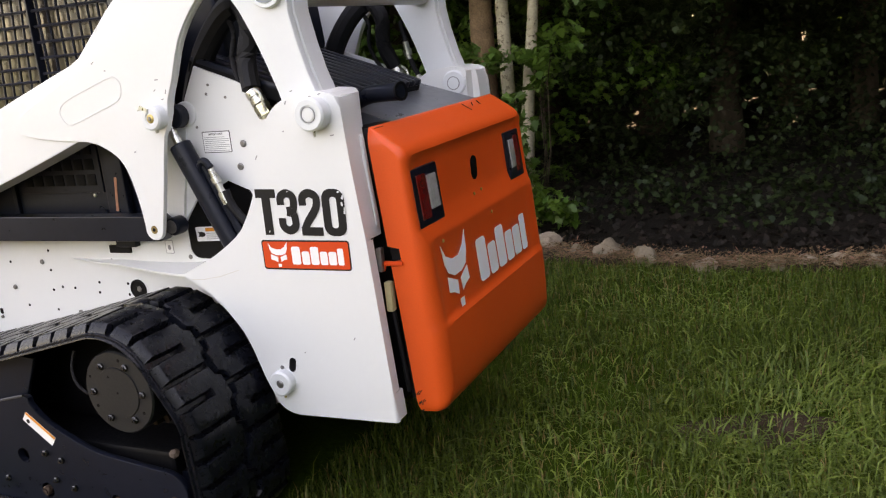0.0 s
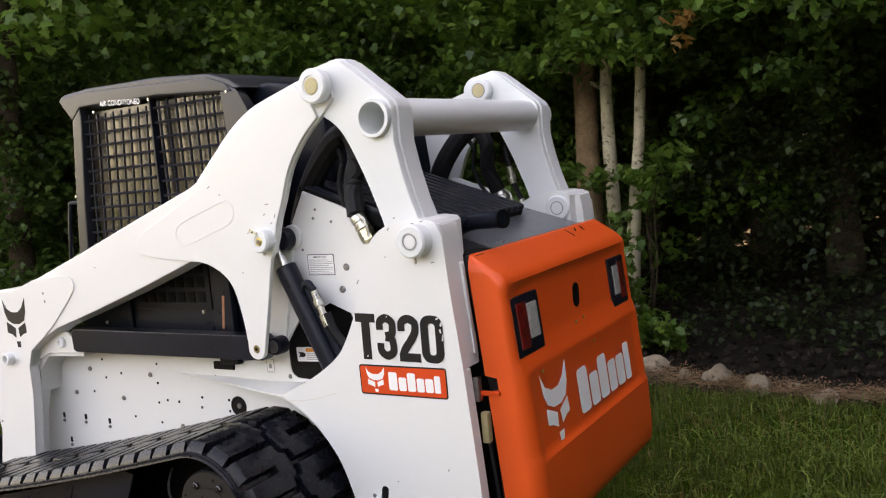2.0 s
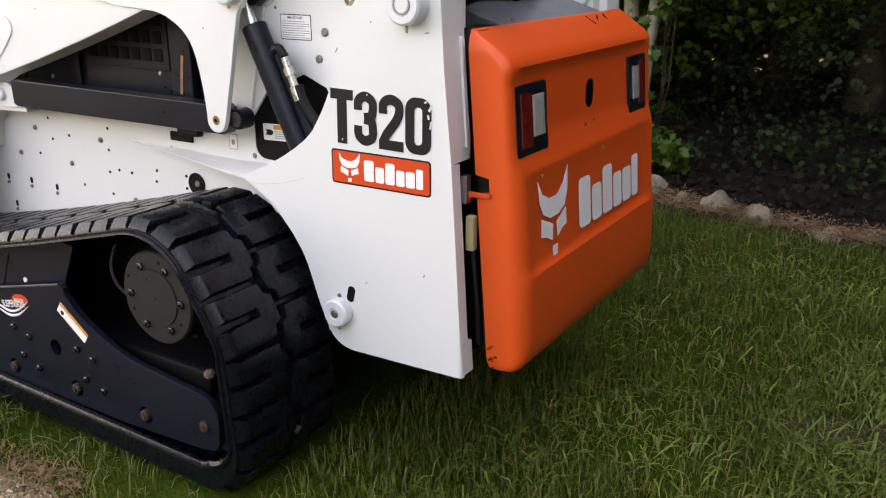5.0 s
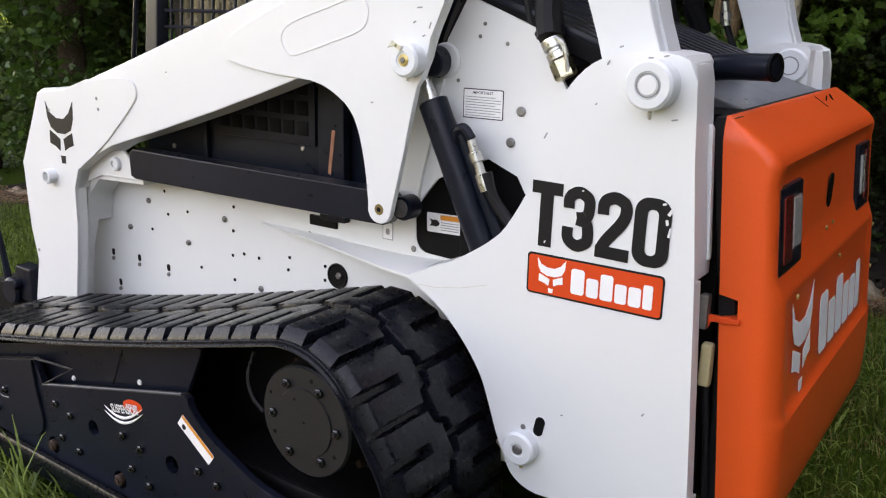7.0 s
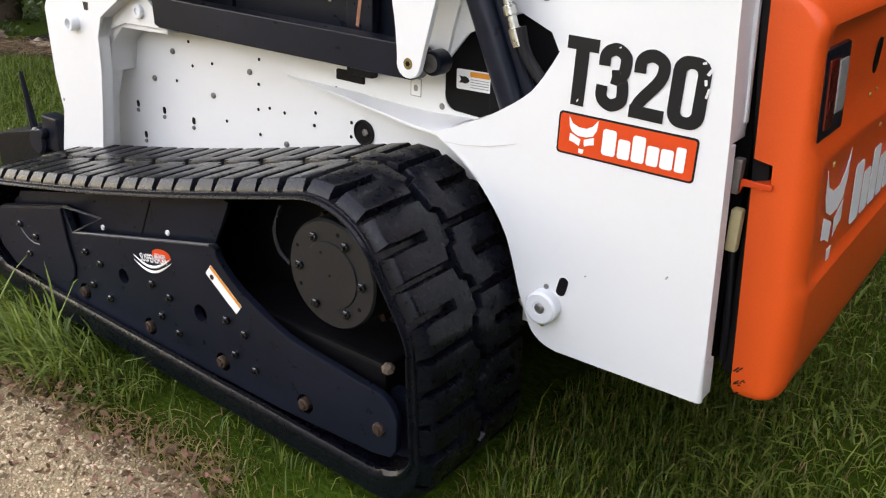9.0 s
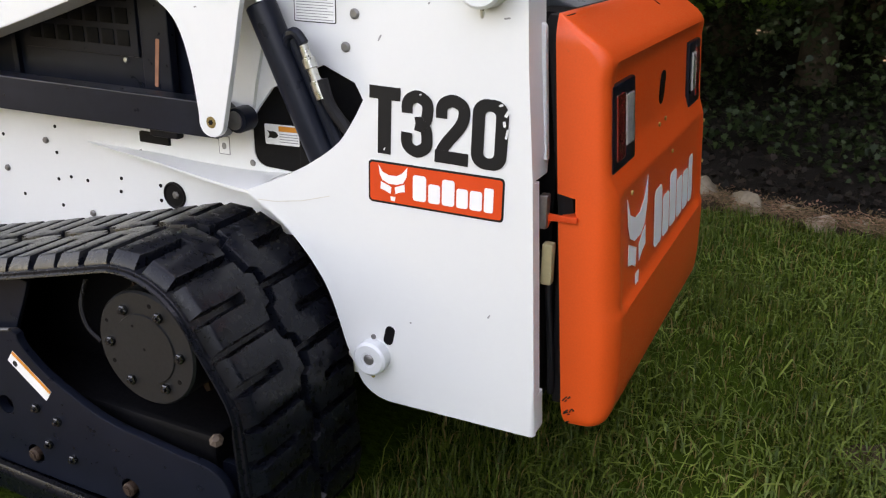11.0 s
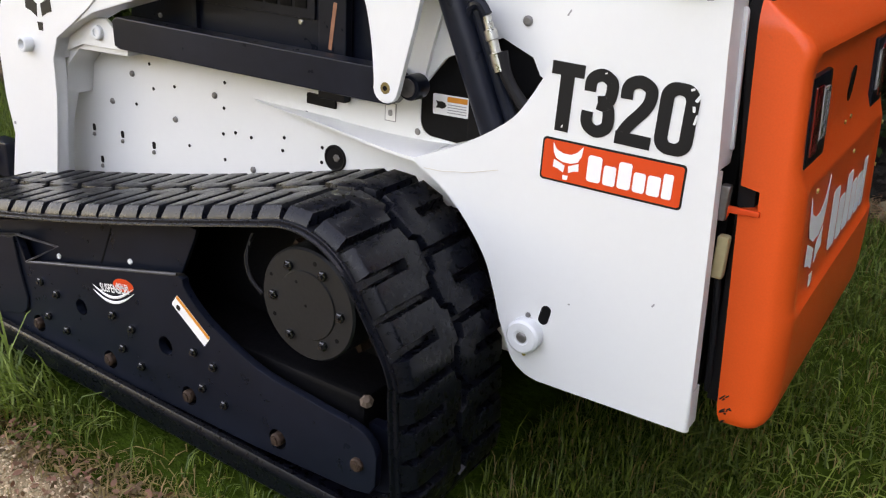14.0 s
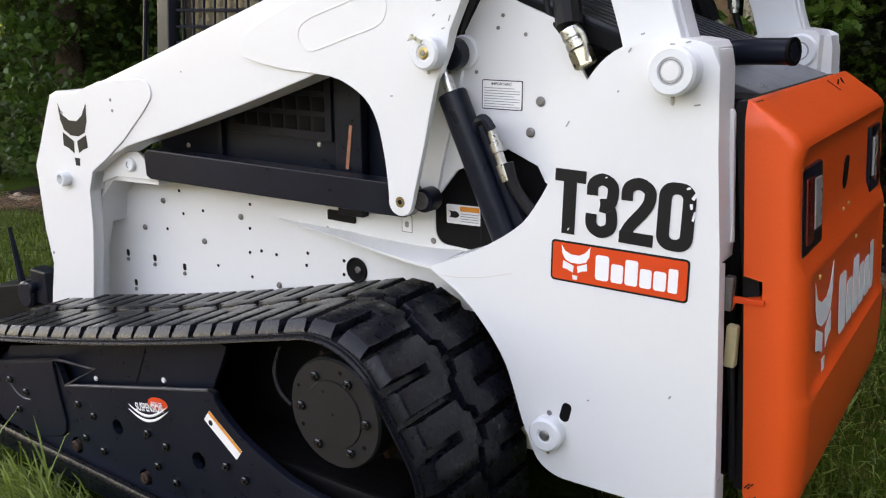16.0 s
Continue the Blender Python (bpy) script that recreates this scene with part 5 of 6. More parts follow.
def glyph(ch, w, h, m):
    """A condensed bold model-number character, w wide and h high."""
    bm = bmesh.new()
    s = 0.0275
    le, ri, cx = s / 2, w - s / 2, w / 2
    if ch == "T":
        flat([(0, h), (0, h - 0.029), (cx - 0.0165, h - 0.029), (cx - 0.0165, 0), (cx + 0.0165, 0), (cx + 0.0165, h - 0.029), (w, h - 0.029), (w, h)], m, 0.0012, bm)
    elif ch == "0":
        a = [(x + cx, y + h / 2) for x, y in rounded(w, h, 0.033, 6)]
        b = [(x + cx, y + h / 2) for x, y in rounded(w - 0.058, h - 0.052, 0.011, 6)]
        va = [bm.verts.new(m @ Vector((x, y, 0.0012))) for x, y in a]
        vb = [bm.verts.new(m @ Vector((x, y, 0.0012))) for x, y in b]
        for k in range(len(va)):
            n = (k + 1) % len(va)
            bm.faces.new((va[k], va[n], vb[n], vb[k]))
    elif ch == "3":
        top = [(le, h * 0.655), (le, h * 0.79), (le + 0.008, h - 0.020), (cx, h - 0.0135), (ri - 0.008, h - 0.020), (ri, h * 0.80), (ri, h * 0.66), (ri - 0.006, h * 0.56), (cx - 0.004, h * 0.525)]
        ribbon(top, s, m, 0.0012, bm)
        ribbon([(x, h * 0.51 - (y - h * 0.525) * 1.04) for x, y in top], s, m, 0.0015, bm)
    else:
        ribbon([(le, h * 0.645), (le, h * 0.79), (le + 0.008, h - 0.020), (cx, h - 0.0135), (ri - 0.008, h - 0.020), (ri, h * 0.80), (ri - 0.001, h * 0.66), (ri - 0.012, h * 0.52), (le + 0.014, h * 0.30), (le + 0.002, h * 0.16), (le, h * 0.04)], s, m, 0.0012, bm)
        flat([(0, 0), (w, 0), (w, 0.028), (0, 0.028)], m, 0.0015, bm)
    bmesh.ops.recalc_face_normals(bm, faces=bm.faces)
    return bm


for ch, x0, x1 in (("T", -0.010, 0.068), ("3", 0.072, 0.149), ("2", 0.156, 0.236), ("0", 0.242, 0.325)):
    zt = 1.1600 - 0.012 * (x0 + 0.004)
    part("numeral" if ch != "T" else "letter", glyph(ch, x1 - x0, zt - 1.0075 + 0.012 * x0, pose(x0, -0.0005, 1.0075 - 0.012 * x0, 90, 1.0, 0)), VINYL_BLACK, near_up, "bold black model number on the white upright")


def at_side(x, z, roll=0.0, y=0.0):
    return pose(x, y, z, 90, 0, 0) @ pose(0, 0, 0, 0, 0, roll)


dec = part("brand_decal", flat(rounded(0.336, 0.100, 0.010), at_side(0.1560, 0.9395, 0.0), 0.0010), VINYL_BLACK, near_up, "red brand decal with a black border and white shapes")
part("field", flat(rounded(0.327, 0.090, 0.007), at_side(0.1560, 0.9395, 0.0), 0.0016), VINYL_RED, dec)
badge(0.074, 0.074, at_side(0.052, 0.9400, 0.0), 0.0022, VINYL_WHITE, near_up, "plain white badge")
BRAND = ((1.15, 1.0), (1.0, 0.74), (1.05, 1.0), (0.95, 0.74), (1.0, 0.74), (0.75, 0.92))
word_blocks(at_side(0.103, 0.908, 0.0, -0.001), 0.200, 0.060, BRAND, near_up)
badge(0.165, 0.195, at_side(-1.882, 1.092, 0.0, -0.0022), 0.001, VINYL_BLACK, near_arm, "plain black badge on the arm's front end")

lean = math.degrees(math.atan2(gate_rear(0.72) - gate_rear(0.93), 0.21))
GATE_M = pose(gate_rear(0.82) - 0.0050, 0, 0.82, 0, 0, 0) @ pose(0, 0, 0, 0, -lean, 0)
on_gate = GATE_M @ pose(0, 0, 0, 90, 0, 90)
badge(0.200, 0.215, on_gate @ pose(0.292, -0.012, 0), 0.001, VINYL_WHITE, gate, "plain white badge on the tailgate")
word_blocks(on_gate @ pose(0.470, -0.104, 0), 0.520, 0.155, BRAND, gate)

# instruction labels
lab = part("instruction_label", flat(rounded(0.118, 0.074, 0.004), at_side(-0.224, 1.3060, 0, 0.118), 0.0010), VINYL_BLACK, body, "white instruction label with grey print")
part("paper", flat(rounded(0.113, 0.069, 0.003), at_side(-0.224, 1.3060, 0, 0.118), 0.0016), VINYL_WHITE, lab)
part("heading", lettering("IMPORTANT", at_side(-0.255, 1.3295, 0, 0.1162), 0.060, 0.0075, 0.01, 0.0), VINYL_BLACK, lab)
lines = bmesh.new()
for i in range(8):
    w = 0.104 if i % 3 else 0.088
    flat([(p + w / 2 - 0.052, q) for p, q in rounded(w, 0.0017, 0.0006, 2)], at_side(-0.224, 1.3225 - i * 0.0066, 0, 0.1164), 0.0006, lines)
part("print", lines, VINYL_GREY, lab, "unreadable lines of print")
wl = lpart("warning_label", flat(rounded(0.110, 0.054, 0.004), at_side(-0.369, 0.968, 2.0, 0.1655), 0.0010), VINYL_WHITE, None, "white warning label with an orange heading")
part("heading", flat(rounded(0.062, 0.014, 0.002), at_side(-0.348, 0.985, 2, 0.1640), 0.0006), VINYL_ORANGE, wl)
part("symbol", flat([(0.014 * math.cos(a) * (1 + 0.5 * math.cos(3 * a)), 0.014 * math.sin(a) * (1 + 0.4 * math.cos(2 * a))) for a in (k * math.pi / 9 for k in range(18))], at_side(-0.402, 0.966, 0, 0.1640), 0.0006), VINYL_BLACK, wl)
lines = bmesh.new()
for i in range(4):
    flat(rounded(0.058, 0.0018, 0.0006, 2), at_side(-0.348, 0.971 - i * 0.007, 2, 0.1640), 0.0006, lines)
part("print", lines, VINYL_GREY, wl, "unreadable lines of print")
tag = part("fluid_symbol", flat(rounded(0.038, 0.052, 0.003), at_side(-0.560, 0.918, 0, 0.1625), 0.0008), VINYL_GREY, body, "small outlined fluid symbol")
part("field", flat(rounded(0.033, 0.047, 0.002), at_side(-0.560, 0.918, 0, 0.1625), 0.0012), VINYL_WHITE, tag)
part("drop", flat(rounded(0.014, 0.018, 0.006), at_side(-0.560, 0.916, 0, 0.1612), 0.0008), VINYL_GREY, tag)
st = part("warning_sticker", flat(rounded(0.150, 0.040, 0.003), at_side(-0.822, 0.388, -36, -0.345), 0.0010), VINYL_WHITE, frame_ob, "slanted white warning sticker with an orange edge")
part("stripe", flat([(p, q + 0.015) for p, q in rounded(0.148, 0.010, 0.002)], at_side(-0.822, 0.388, -36, -0.3455), 0.0010), VINYL_ORANGE, st)
part("symbol", flat(rounded(0.016, 0.016, 0.007), at_side(-0.868, 0.412, -36, -0.3455), 0.0010), VINYL_BLACK, st)
sus = part("suspension_decal", flat([(0.045 * math.cos(a), 0.020 * math.sin(a)) for a in (k * math.pi / 10 for k in range(20))], at_side(-1.095, 0.408, 8, -0.345), 0.0010), VINYL_RED, frame_ob, "red oval decal with white lettering and sweeps")
part("lettering", lettering("ROLLER", at_side(-1.122, 0.395, 8, -0.3462), 0.052, 0.015, 0.02, 0.0012), VINYL_WHITE, sus)
part("lettering", lettering("SUSPENSION", at_side(-1.196, 0.362, 11, -0.3462), 0.130, 0.026, 0.02, 0.0012), VINYL_WHITE, sus)
for k in range(2):
    part("sweep_line", sweep([(-1.235 + 0.185 * t, -0.3455, 0.372 - 0.016 * k - 0.035 * math.sin(math.pi * t) + 0.040 * t) for t in (i / 12 for i in range(13))], [0.0006 + 0.0040 * math.sin(math.pi * i / 12) for i in range(13)], 6), VINYL_WHITE, sus)

# chipped paint
for x, z, a, w in ((-0.348, 1.501, 30, 0.010), (-0.302, 1.494, 70, 0.016), (-0.320, 1.470, 20, 0.010), (-0.333, 1.535, 5, 0.016), (0.186, 1.464, 20, 0.010), (0.159, 1.430, 60, 0.012), (0.285, 1.449, 15, 0.012), (0.019, 1.263, 60, 0.016), (0.137, 1.342, 40, 0.006), (0.313, 1.322, 10, 0.014), (0.252, 1.444, 0, 0.012), (-0.48, 1.30, 10, 0.008), (0.30, 0.66, 60, 0.010), (0.10, 0.60, 20, 0.006), (-0.60, 1.61, 35, 0.014), (-0.55, 1.58, 10, 0.008), (-1.30, 1.33, 10, 0.008)):
    part("paint_chip", flat(rounded(w, 0.0036, 0.0016, 2), at_side(x, z, a, -0.0008 if x > -0.1 else (-0.0052 if x > -0.8 else 0.0035)), 0.0008), VINYL_GREY, near_up if x > -0.1 else near_arm, "small dark paint chip")
for (x0, z0), (x1, z1) in (((-0.332, 0.844), (-0.281, 0.846)), ((-0.281, 0.846), (-0.200, 0.860)), ((-0.20, 0.860), (-0.12, 0.884))):
    part("scratch", flat(rounded(math.hypot(x1 - x0, z1 - z0), 0.0014, 0.0006, 2), at_side((x0 + x1) / 2, (z0 + z1) / 2, math.degrees(math.atan2(z1 - z0, x1 - x0)), -0.0010), 0.0006), SCUFFED, near_up, "thin tan scratch in the paint")
for x, z, a, w, h in ((0.322, 1.128, 60, 0.016, 0.007), (0.317, 1.108, 100, 0.012, 0.006), (0.324, 1.086, 80, 0.020, 0.005), (0.309, 1.146, 20, 0.010, 0.005), (0.120, 1.150, 20, 0.006, 0.003), (0.030, 1.018, 60, 0.007, 0.003)):
    part("worn_spot", flat([(px * (1 + 0.25 * math.sin(9 * px / w + a)), py) for px, py in rounded(w, h, h * 0.4, 3)], at_side(x, z, a, -0.0018), 0.0006), WHITE, near_up, "patch where the black number is worn off")
dirt = random.Random(12)
for k in range(16):
    x, z = dirt.uniform(0.470, 0.500), 0.392 + abs(dirt.gauss(0, 0.030))
    part("scuff", flat([(px, py * dirt.uniform(0.6, 1.3)) for px, py in rounded(dirt.uniform(0.004, 0.018), 0.0032, 0.0013, 2)], at_side(x, z, dirt.uniform(10, 60), G0 + (0.004 if z > 0.41 else 0.010)), 0.006), VINYL_BLACK, gate, "dark scuff mark")


# ---- leaves and grass ----
rng = np.random.default_rng(7)
MAPLE_SHAPE = np.array([(0, -0.5), (0.10, -0.28), (0.42, -0.36), (0.30, -0.10), (0.52, 0.08), (0.22, 0.10), (0.20, 0.28), (0, 0.56), (-0.20, 0.28), (-0.22, 0.10), (-0.52, 0.08), (-0.30, -0.10), (-0.42, -0.36), (-0.10, -0.28)])
OVAL_SHAPE = np.array([(0, -0.5), (0.24, -0.15), (0.22, 0.2), (0, 0.55), (-0.22, 0.2), (-0.24, -0.15)])


def leaf_cloud(name, centres, size, shape, material, droop=0.5, spread=0.35):
    """Many single leaves at the centres, each turned by chance."""
    n, k = len(centres), len(shape)
    yaw = rng.uniform(0, 2 * np.pi, n)
    tilt = rng.normal(droop, 0.55, n)
    roll = rng.normal(0, 0.5, n)
    s = size * rng.uniform(1 - spread, 1 + spread, n)
    local = np.zeros((n, k, 3))
    local[:, :, 0] = shape[None, :, 0]
    local[:, :, 1] = shape[None, :, 1]
    local[:, :, 2] = -0.25 * np.abs(shape[None, :, 0]) - 0.15 * shape[None, :, 1] ** 2
    local *= s[:, None, None]
    def turn(a, i, j):
        c, q = np.cos(a)[:, None], np.sin(a)[:, None]
        u, w = local[:, :, i].copy(), local[:, :, j].copy()
        local[:, :, i], local[:, :, j] = c * u - q * w, q * u + c * w
    turn(roll, 0, 2)
    turn(-tilt, 1, 2)
    turn(yaw, 0, 1)
    v = (local + np.asarray(centres)[:, None, :]).reshape(-1, 3)
    me = numpy_mesh(name, v, np.arange(n * k).reshape(n, k))
    me.materials.append(material)
    return me


def clumps(middles, radii, each):
    """Leaf places in loose clumps round the given middles."""
    out = []
    for m, r in zip(middles, radii):
        p = rng.normal(0, 1, (each, 3))
        p /= np.linalg.norm(p, axis=1)[:, None]
        p *= (rng.uniform(0, 1, each) ** 0.45)[:, None] * r
        p[:, 2] *= 0.62
        out.append(p + m)
    return np.concatenate(out)


def crown_points(base, low, high, radius, count):
    """Clump middles in a crown: more towards its outside."""
    z = rng.uniform(low, high, count)
    a = rng.uniform(0, 2 * np.pi, count)
    r = radius * np.sqrt(rng.uniform(0.15, 1, count)) * (0.55 + 0.45 * np.sin(np.pi * (z - low) / (high - low)))
    return np.stack([base[0] + r * np.cos(a), base[1] + r * np.sin(a), z], 1)


def trunk_shape(x, y, r, high, lean=(0, 0), limbs=4, n=12, seed=0):
    rnd = random.Random(seed)
    bm = bmesh.new()
    z0 = height(x, y) - 0.05
    pts, rs = [], []
    steps = 16
    for i in range(steps + 1):
        t = i / steps
        pts.append((x + lean[0] * t + 0.05 * noise.noise((seed, t * 5, 0)), y + lean[1] * t + 0.05 * noise.noise((seed, t * 5, 4)), z0 + high * t))
        rs.append(r * (1.45 if i == 0 else (1.12 if i == 1 and high < 20 else 1.0)) * (1 - 0.62 * t))
    sweep(pts, rs, n, bm)
    for k in range(limbs):
        t = rnd.uniform(0.3, 0.85)
        i = int(t * steps)
        a = rnd.uniform(0, 2 * math.pi)
        p = Vector(pts[i])
        ll = rnd.uniform(0.12, 0.25) * high
        d = Vector((math.cos(a), math.sin(a), 0.55))
        sweep([p, p + d * ll * 0.4, p + d * ll * 0.75 + Vector((0, 0, -0.03 * ll)), p + d * ll + Vector((0, 0, -0.1 * ll))], [rs[i] * 0.45, rs[i] * 0.32, rs[i] * 0.2, rs[i] * 0.06], 7, bm)
    for v in bm.verts:
        v.co += 0.012 * Vector(noise.noise_vector(v.co * 7))
    return bm


def tree(label, x, y, r, high, bark, lean=(0, 0), limbs=4, crown=None, seed=0, category="tree"):
    """A tree: trunk with limbs, and a crown of single leaves in clumps: (low, high, radius, clumps, clump radius, leaves each, leaf size)."""
    t = thing("tree", label, category, at=(x, y, height(x, y)))
    m = Matrix.Translation((-x, -y, -height(x, y)))
    part("trunk", trunk_shape(x, y, r, high, lean, limbs, seed=seed), bark, t).matrix_basis = m
    if crown:
        lo, hi, rad, count, cr, each, size, shape, material = crown
        mids = crown_points((x + lean[0] * 0.6, y + lean[1] * 0.6), lo, hi, rad, count)
        part("crown", leaf_cloud("crown", clumps(mids, rng.uniform(0.6, 1.2, count) * cr, each), size, shape, material), material, t).matrix_basis = m
    return t


# three stems beside the machine
tree("tall tree with rough brown bark at the wood's edge", -1.22, 5.05, 0.118, 11.0, BARK, (0.1, 0.5), 5, (3.4, 10.0, 2.8, 110, 0.55, 60, 0.13, MAPLE_SHAPE, MAPLE), 3)
tree("slim maple with pale grey bark and sprouting leaves", -1.00, 5.00, 0.066, 7.0, BIRCH, (0.15, 0.2), 3, (2.9, 6.2, 1.7, 80, 0.4, 50, 0.10, MAPLE_SHAPE, MAPLE), 5)
tree("slim maple with pale blotched bark", -0.86, 4.98, 0.060, 7.0, BIRCH, (0.62, 0.1), 3, (2.9, 6.0, 1.9, 90, 0.4, 50, 0.10, MAPLE_SHAPE, MAPLE), 8)
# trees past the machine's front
tree("ivy-covered tree trunk beside the mulch border", -7.55, 2.65, 0.11, 9.0, SHADED_BARK, (-0.9, 0.3), 5, (2.9, 8.5, 2.6, 110, 0.55, 60, 0.13, MAPLE_SHAPE, MAPLE), 11)
tree("ivy-covered forked tree trunk", -6.95, 2.95, 0.09, 8.0, SHADED_BARK, (0.2, 0.5), 4, (3.0, 7.5, 2.2, 80, 0.5, 60, 0.12, MAPLE_SHAPE, MAPLE), 13)
tree("dark tree trunk wrapped in creeper", -5.75, 2.45, 0.12, 9.0, SHADED_BARK, (0.15, 0.4), 4, (2.6, 8.0, 2.4, 110, 0.5, 60, 0.12, MAPLE_SHAPE, MAPLE), 17)

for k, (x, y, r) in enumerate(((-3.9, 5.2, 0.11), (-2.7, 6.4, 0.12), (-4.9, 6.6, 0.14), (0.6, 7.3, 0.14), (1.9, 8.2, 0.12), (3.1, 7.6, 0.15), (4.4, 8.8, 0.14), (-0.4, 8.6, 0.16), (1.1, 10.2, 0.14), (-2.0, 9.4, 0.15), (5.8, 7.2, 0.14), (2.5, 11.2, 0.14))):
    t = tree("dark woodland tree in deep shade", x, y, r, 11.0, SHADED_BARK, (0.3 * math.sin(k * 2.1), 0.3 * math.cos(k * 1.7)), 4, (4.0, 11.0, 2.9, 120, 0.65, 46, 0.17, OVAL_SHAPE, WOOD_LEAF), 20 + k)
    tagged(t, group="woodland trees")


def shrub(name, label, mids, radius, each, size, shape, material, stems=True, category="shrub"):
    """A shrub: thin stems from the ground to leafy clumps."""
    mids = np.asarray(mids, float)
    cx, cy = mids[:, 0].mean(), mids[:, 1].mean()
    t = thing(name, label, category, at=(cx, cy, height(cx, cy)))
    m = Matrix.Translation((-cx, -cy, -height(cx, cy)))
    if stems:
        bm = bmesh.new()
        for q in mids[:: max(1, len(mids) // 4)]:
            foot = Vector((cx + 0.35 * (q[0] - cx), cy + 0.35 * (q[1] - cy), height(cx, cy) - 0.03))
            end = Vector(q)
            sweep([foot, foot.lerp(end, 0.4) + Vector((0.03, 0.02, 0.03)), foot.lerp(end, 0.75) + Vector((-0.02, 0.0, 0.02)), end], [0.007, 0.006, 0.004, 0.002], 6, bm)
        part("stem", bm, SHADED_BARK, t).matrix_basis = m
    part("foliage", leaf_cloud("foliage", clumps(mids, np.full(len(mids), radius) * rng.uniform(0.7, 1.3, len(mids)), each), size, shape, material), material, t).matrix_basis = m
    return t


def cloud(c, s, n):
    return np.array(c) + rng.normal(0, 1, (n, 3)) * np.array(s)


shrub("maple_sapling", "leafy maple sprouts round the pale trunks", np.concatenate([cloud((-0.62, 4.60, 1.30), (0.14, 0.10, 0.13), 9), cloud((-0.92, 4.6, 1.28), (0.12, 0.10, 0.14), 6), cloud((-0.40, 4.5, 1.42), (0.09, 0.08, 0.06), 3)]), 0.14, 26, 0.080, MAPLE_SHAPE, MAPLE)
shrub("maple_sapling", "low maple sprouts behind the border rocks", np.concatenate([cloud((-0.62, 4.25, 0.42), (0.12, 0.10, 0.17), 12), cloud((-0.40, 4.10, 0.16), (0.16, 0.08, 0.07), 9), cloud((-0.66, 4.3, 0.85), (0.06, 0.08, 0.12), 4)]), 0.13, 28, 0.080, MAPLE_SHAPE, MAPLE)
for x, y, hi, s in ((-7.5, 2.6, 3.4, 1), (-6.9, 2.95, 3.6, 2), (-5.75, 2.45, 3.2, 3)):
    q = np.stack([np.full(64, x), np.full(64, y), np.linspace(0.3, hi, 64)], 1) + rng.normal(0, 1, (64, 3)) * (0.17, 0.17, 0.08)
    shrub("ivy", "dark green ivy climbing a tree trunk", q, 0.22, 80, 0.062, MAPLE_SHAPE, IVY_AND_SHADE, stems=True, category="ivy")
shrub("undergrowth", "dense dark green understorey beside the machine", np.concatenate([cloud((-5.0, 3.4, 1.2), (0.7, 0.35, 0.7), 110), cloud((-6.6, 3.5, 1.2), (0.5, 0.35, 0.8), 110), cloud((-3.6, 4.3, 1.5), (0.9, 0.4, 0.9), 90), cloud((-6.2, 3.4, 1.6), (0.5, 0.3, 0.8), 60)]), 0.34, 90, 0.075, MAPLE_SHAPE, IVY_AND_SHADE, stems=False)
shrub("undergrowth", "tall leafy understorey behind the cab", np.concatenate([cloud((-4.8, 4.8, 3.3), (1.1, 0.5, 0.9), 110), cloud((-2.9, 5.2, 2.9), (1.0, 0.4, 0.9), 120), cloud((-6.6, 4.2, 3.4), (0.9, 0.5, 0.8), 80), cloud((-1.6, 5.5, 3.2), (0.8, 0.3, 0.6), 70)]), 0.36, 90, 0.082, MAPLE_SHAPE, MAPLE, stems=False)
shrub("undergrowth", "leafy young maples behind the pale trunks", np.concatenate([cloud((-1.3, 5.9, 1.7), (0.7, 0.25, 0.8), 60), cloud((-2.3, 5.4, 1.4), (0.6, 0.25, 0.7), 40)]), 0.30, 70, 0.075, MAPLE_SHAPE, MAPLE, stems=False)
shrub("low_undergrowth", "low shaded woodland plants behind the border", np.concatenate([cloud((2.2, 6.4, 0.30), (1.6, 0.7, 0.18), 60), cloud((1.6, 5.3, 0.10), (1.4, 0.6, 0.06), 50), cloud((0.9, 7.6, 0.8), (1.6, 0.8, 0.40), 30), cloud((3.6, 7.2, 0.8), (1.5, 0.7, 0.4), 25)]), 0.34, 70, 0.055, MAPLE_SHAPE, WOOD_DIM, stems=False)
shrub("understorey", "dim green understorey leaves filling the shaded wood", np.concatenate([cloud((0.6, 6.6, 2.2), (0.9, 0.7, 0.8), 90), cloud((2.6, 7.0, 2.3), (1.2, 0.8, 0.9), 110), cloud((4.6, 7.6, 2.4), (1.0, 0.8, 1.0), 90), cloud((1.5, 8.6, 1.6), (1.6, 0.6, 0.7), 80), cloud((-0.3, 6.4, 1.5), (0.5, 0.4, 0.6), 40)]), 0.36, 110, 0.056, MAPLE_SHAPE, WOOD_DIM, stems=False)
shrub("overhanging_branch", "fresh green maple branches hanging over the border", np.concatenate([cloud((-0.9, 4.45, 2.70), (0.55, 0.25, 0.20), 60), cloud((0.25, 4.3, 2.72), (0.42, 0.22, 0.13), 44), cloud((-2.1, 4.6, 3.1), (0.6, 0.3, 0.2), 50), cloud((0.9, 5.0, 3.3), (0.8, 0.3, 0.25), 40)]), 0.24, 64, 0.082, MAPLE_SHAPE, MAPLE, stems=False, category="branch")
# Maple boughs in the darker ivy green, which carries their shade.
shrub("overhanging_branch", "shaded maple branches hanging at the wood's edge", np.concatenate([cloud((0.5, 5.0, 2.55), (0.45, 0.3, 0.28), 46), cloud((1.4, 5.4, 2.45), (0.5, 0.3, 0.32), 50), cloud((2.4, 5.8, 2.6), (0.5, 0.3, 0.35), 40)]), 0.24, 70, 0.080, MAPLE_SHAPE, IVY_AND_SHADE, stems=False, category="branch")
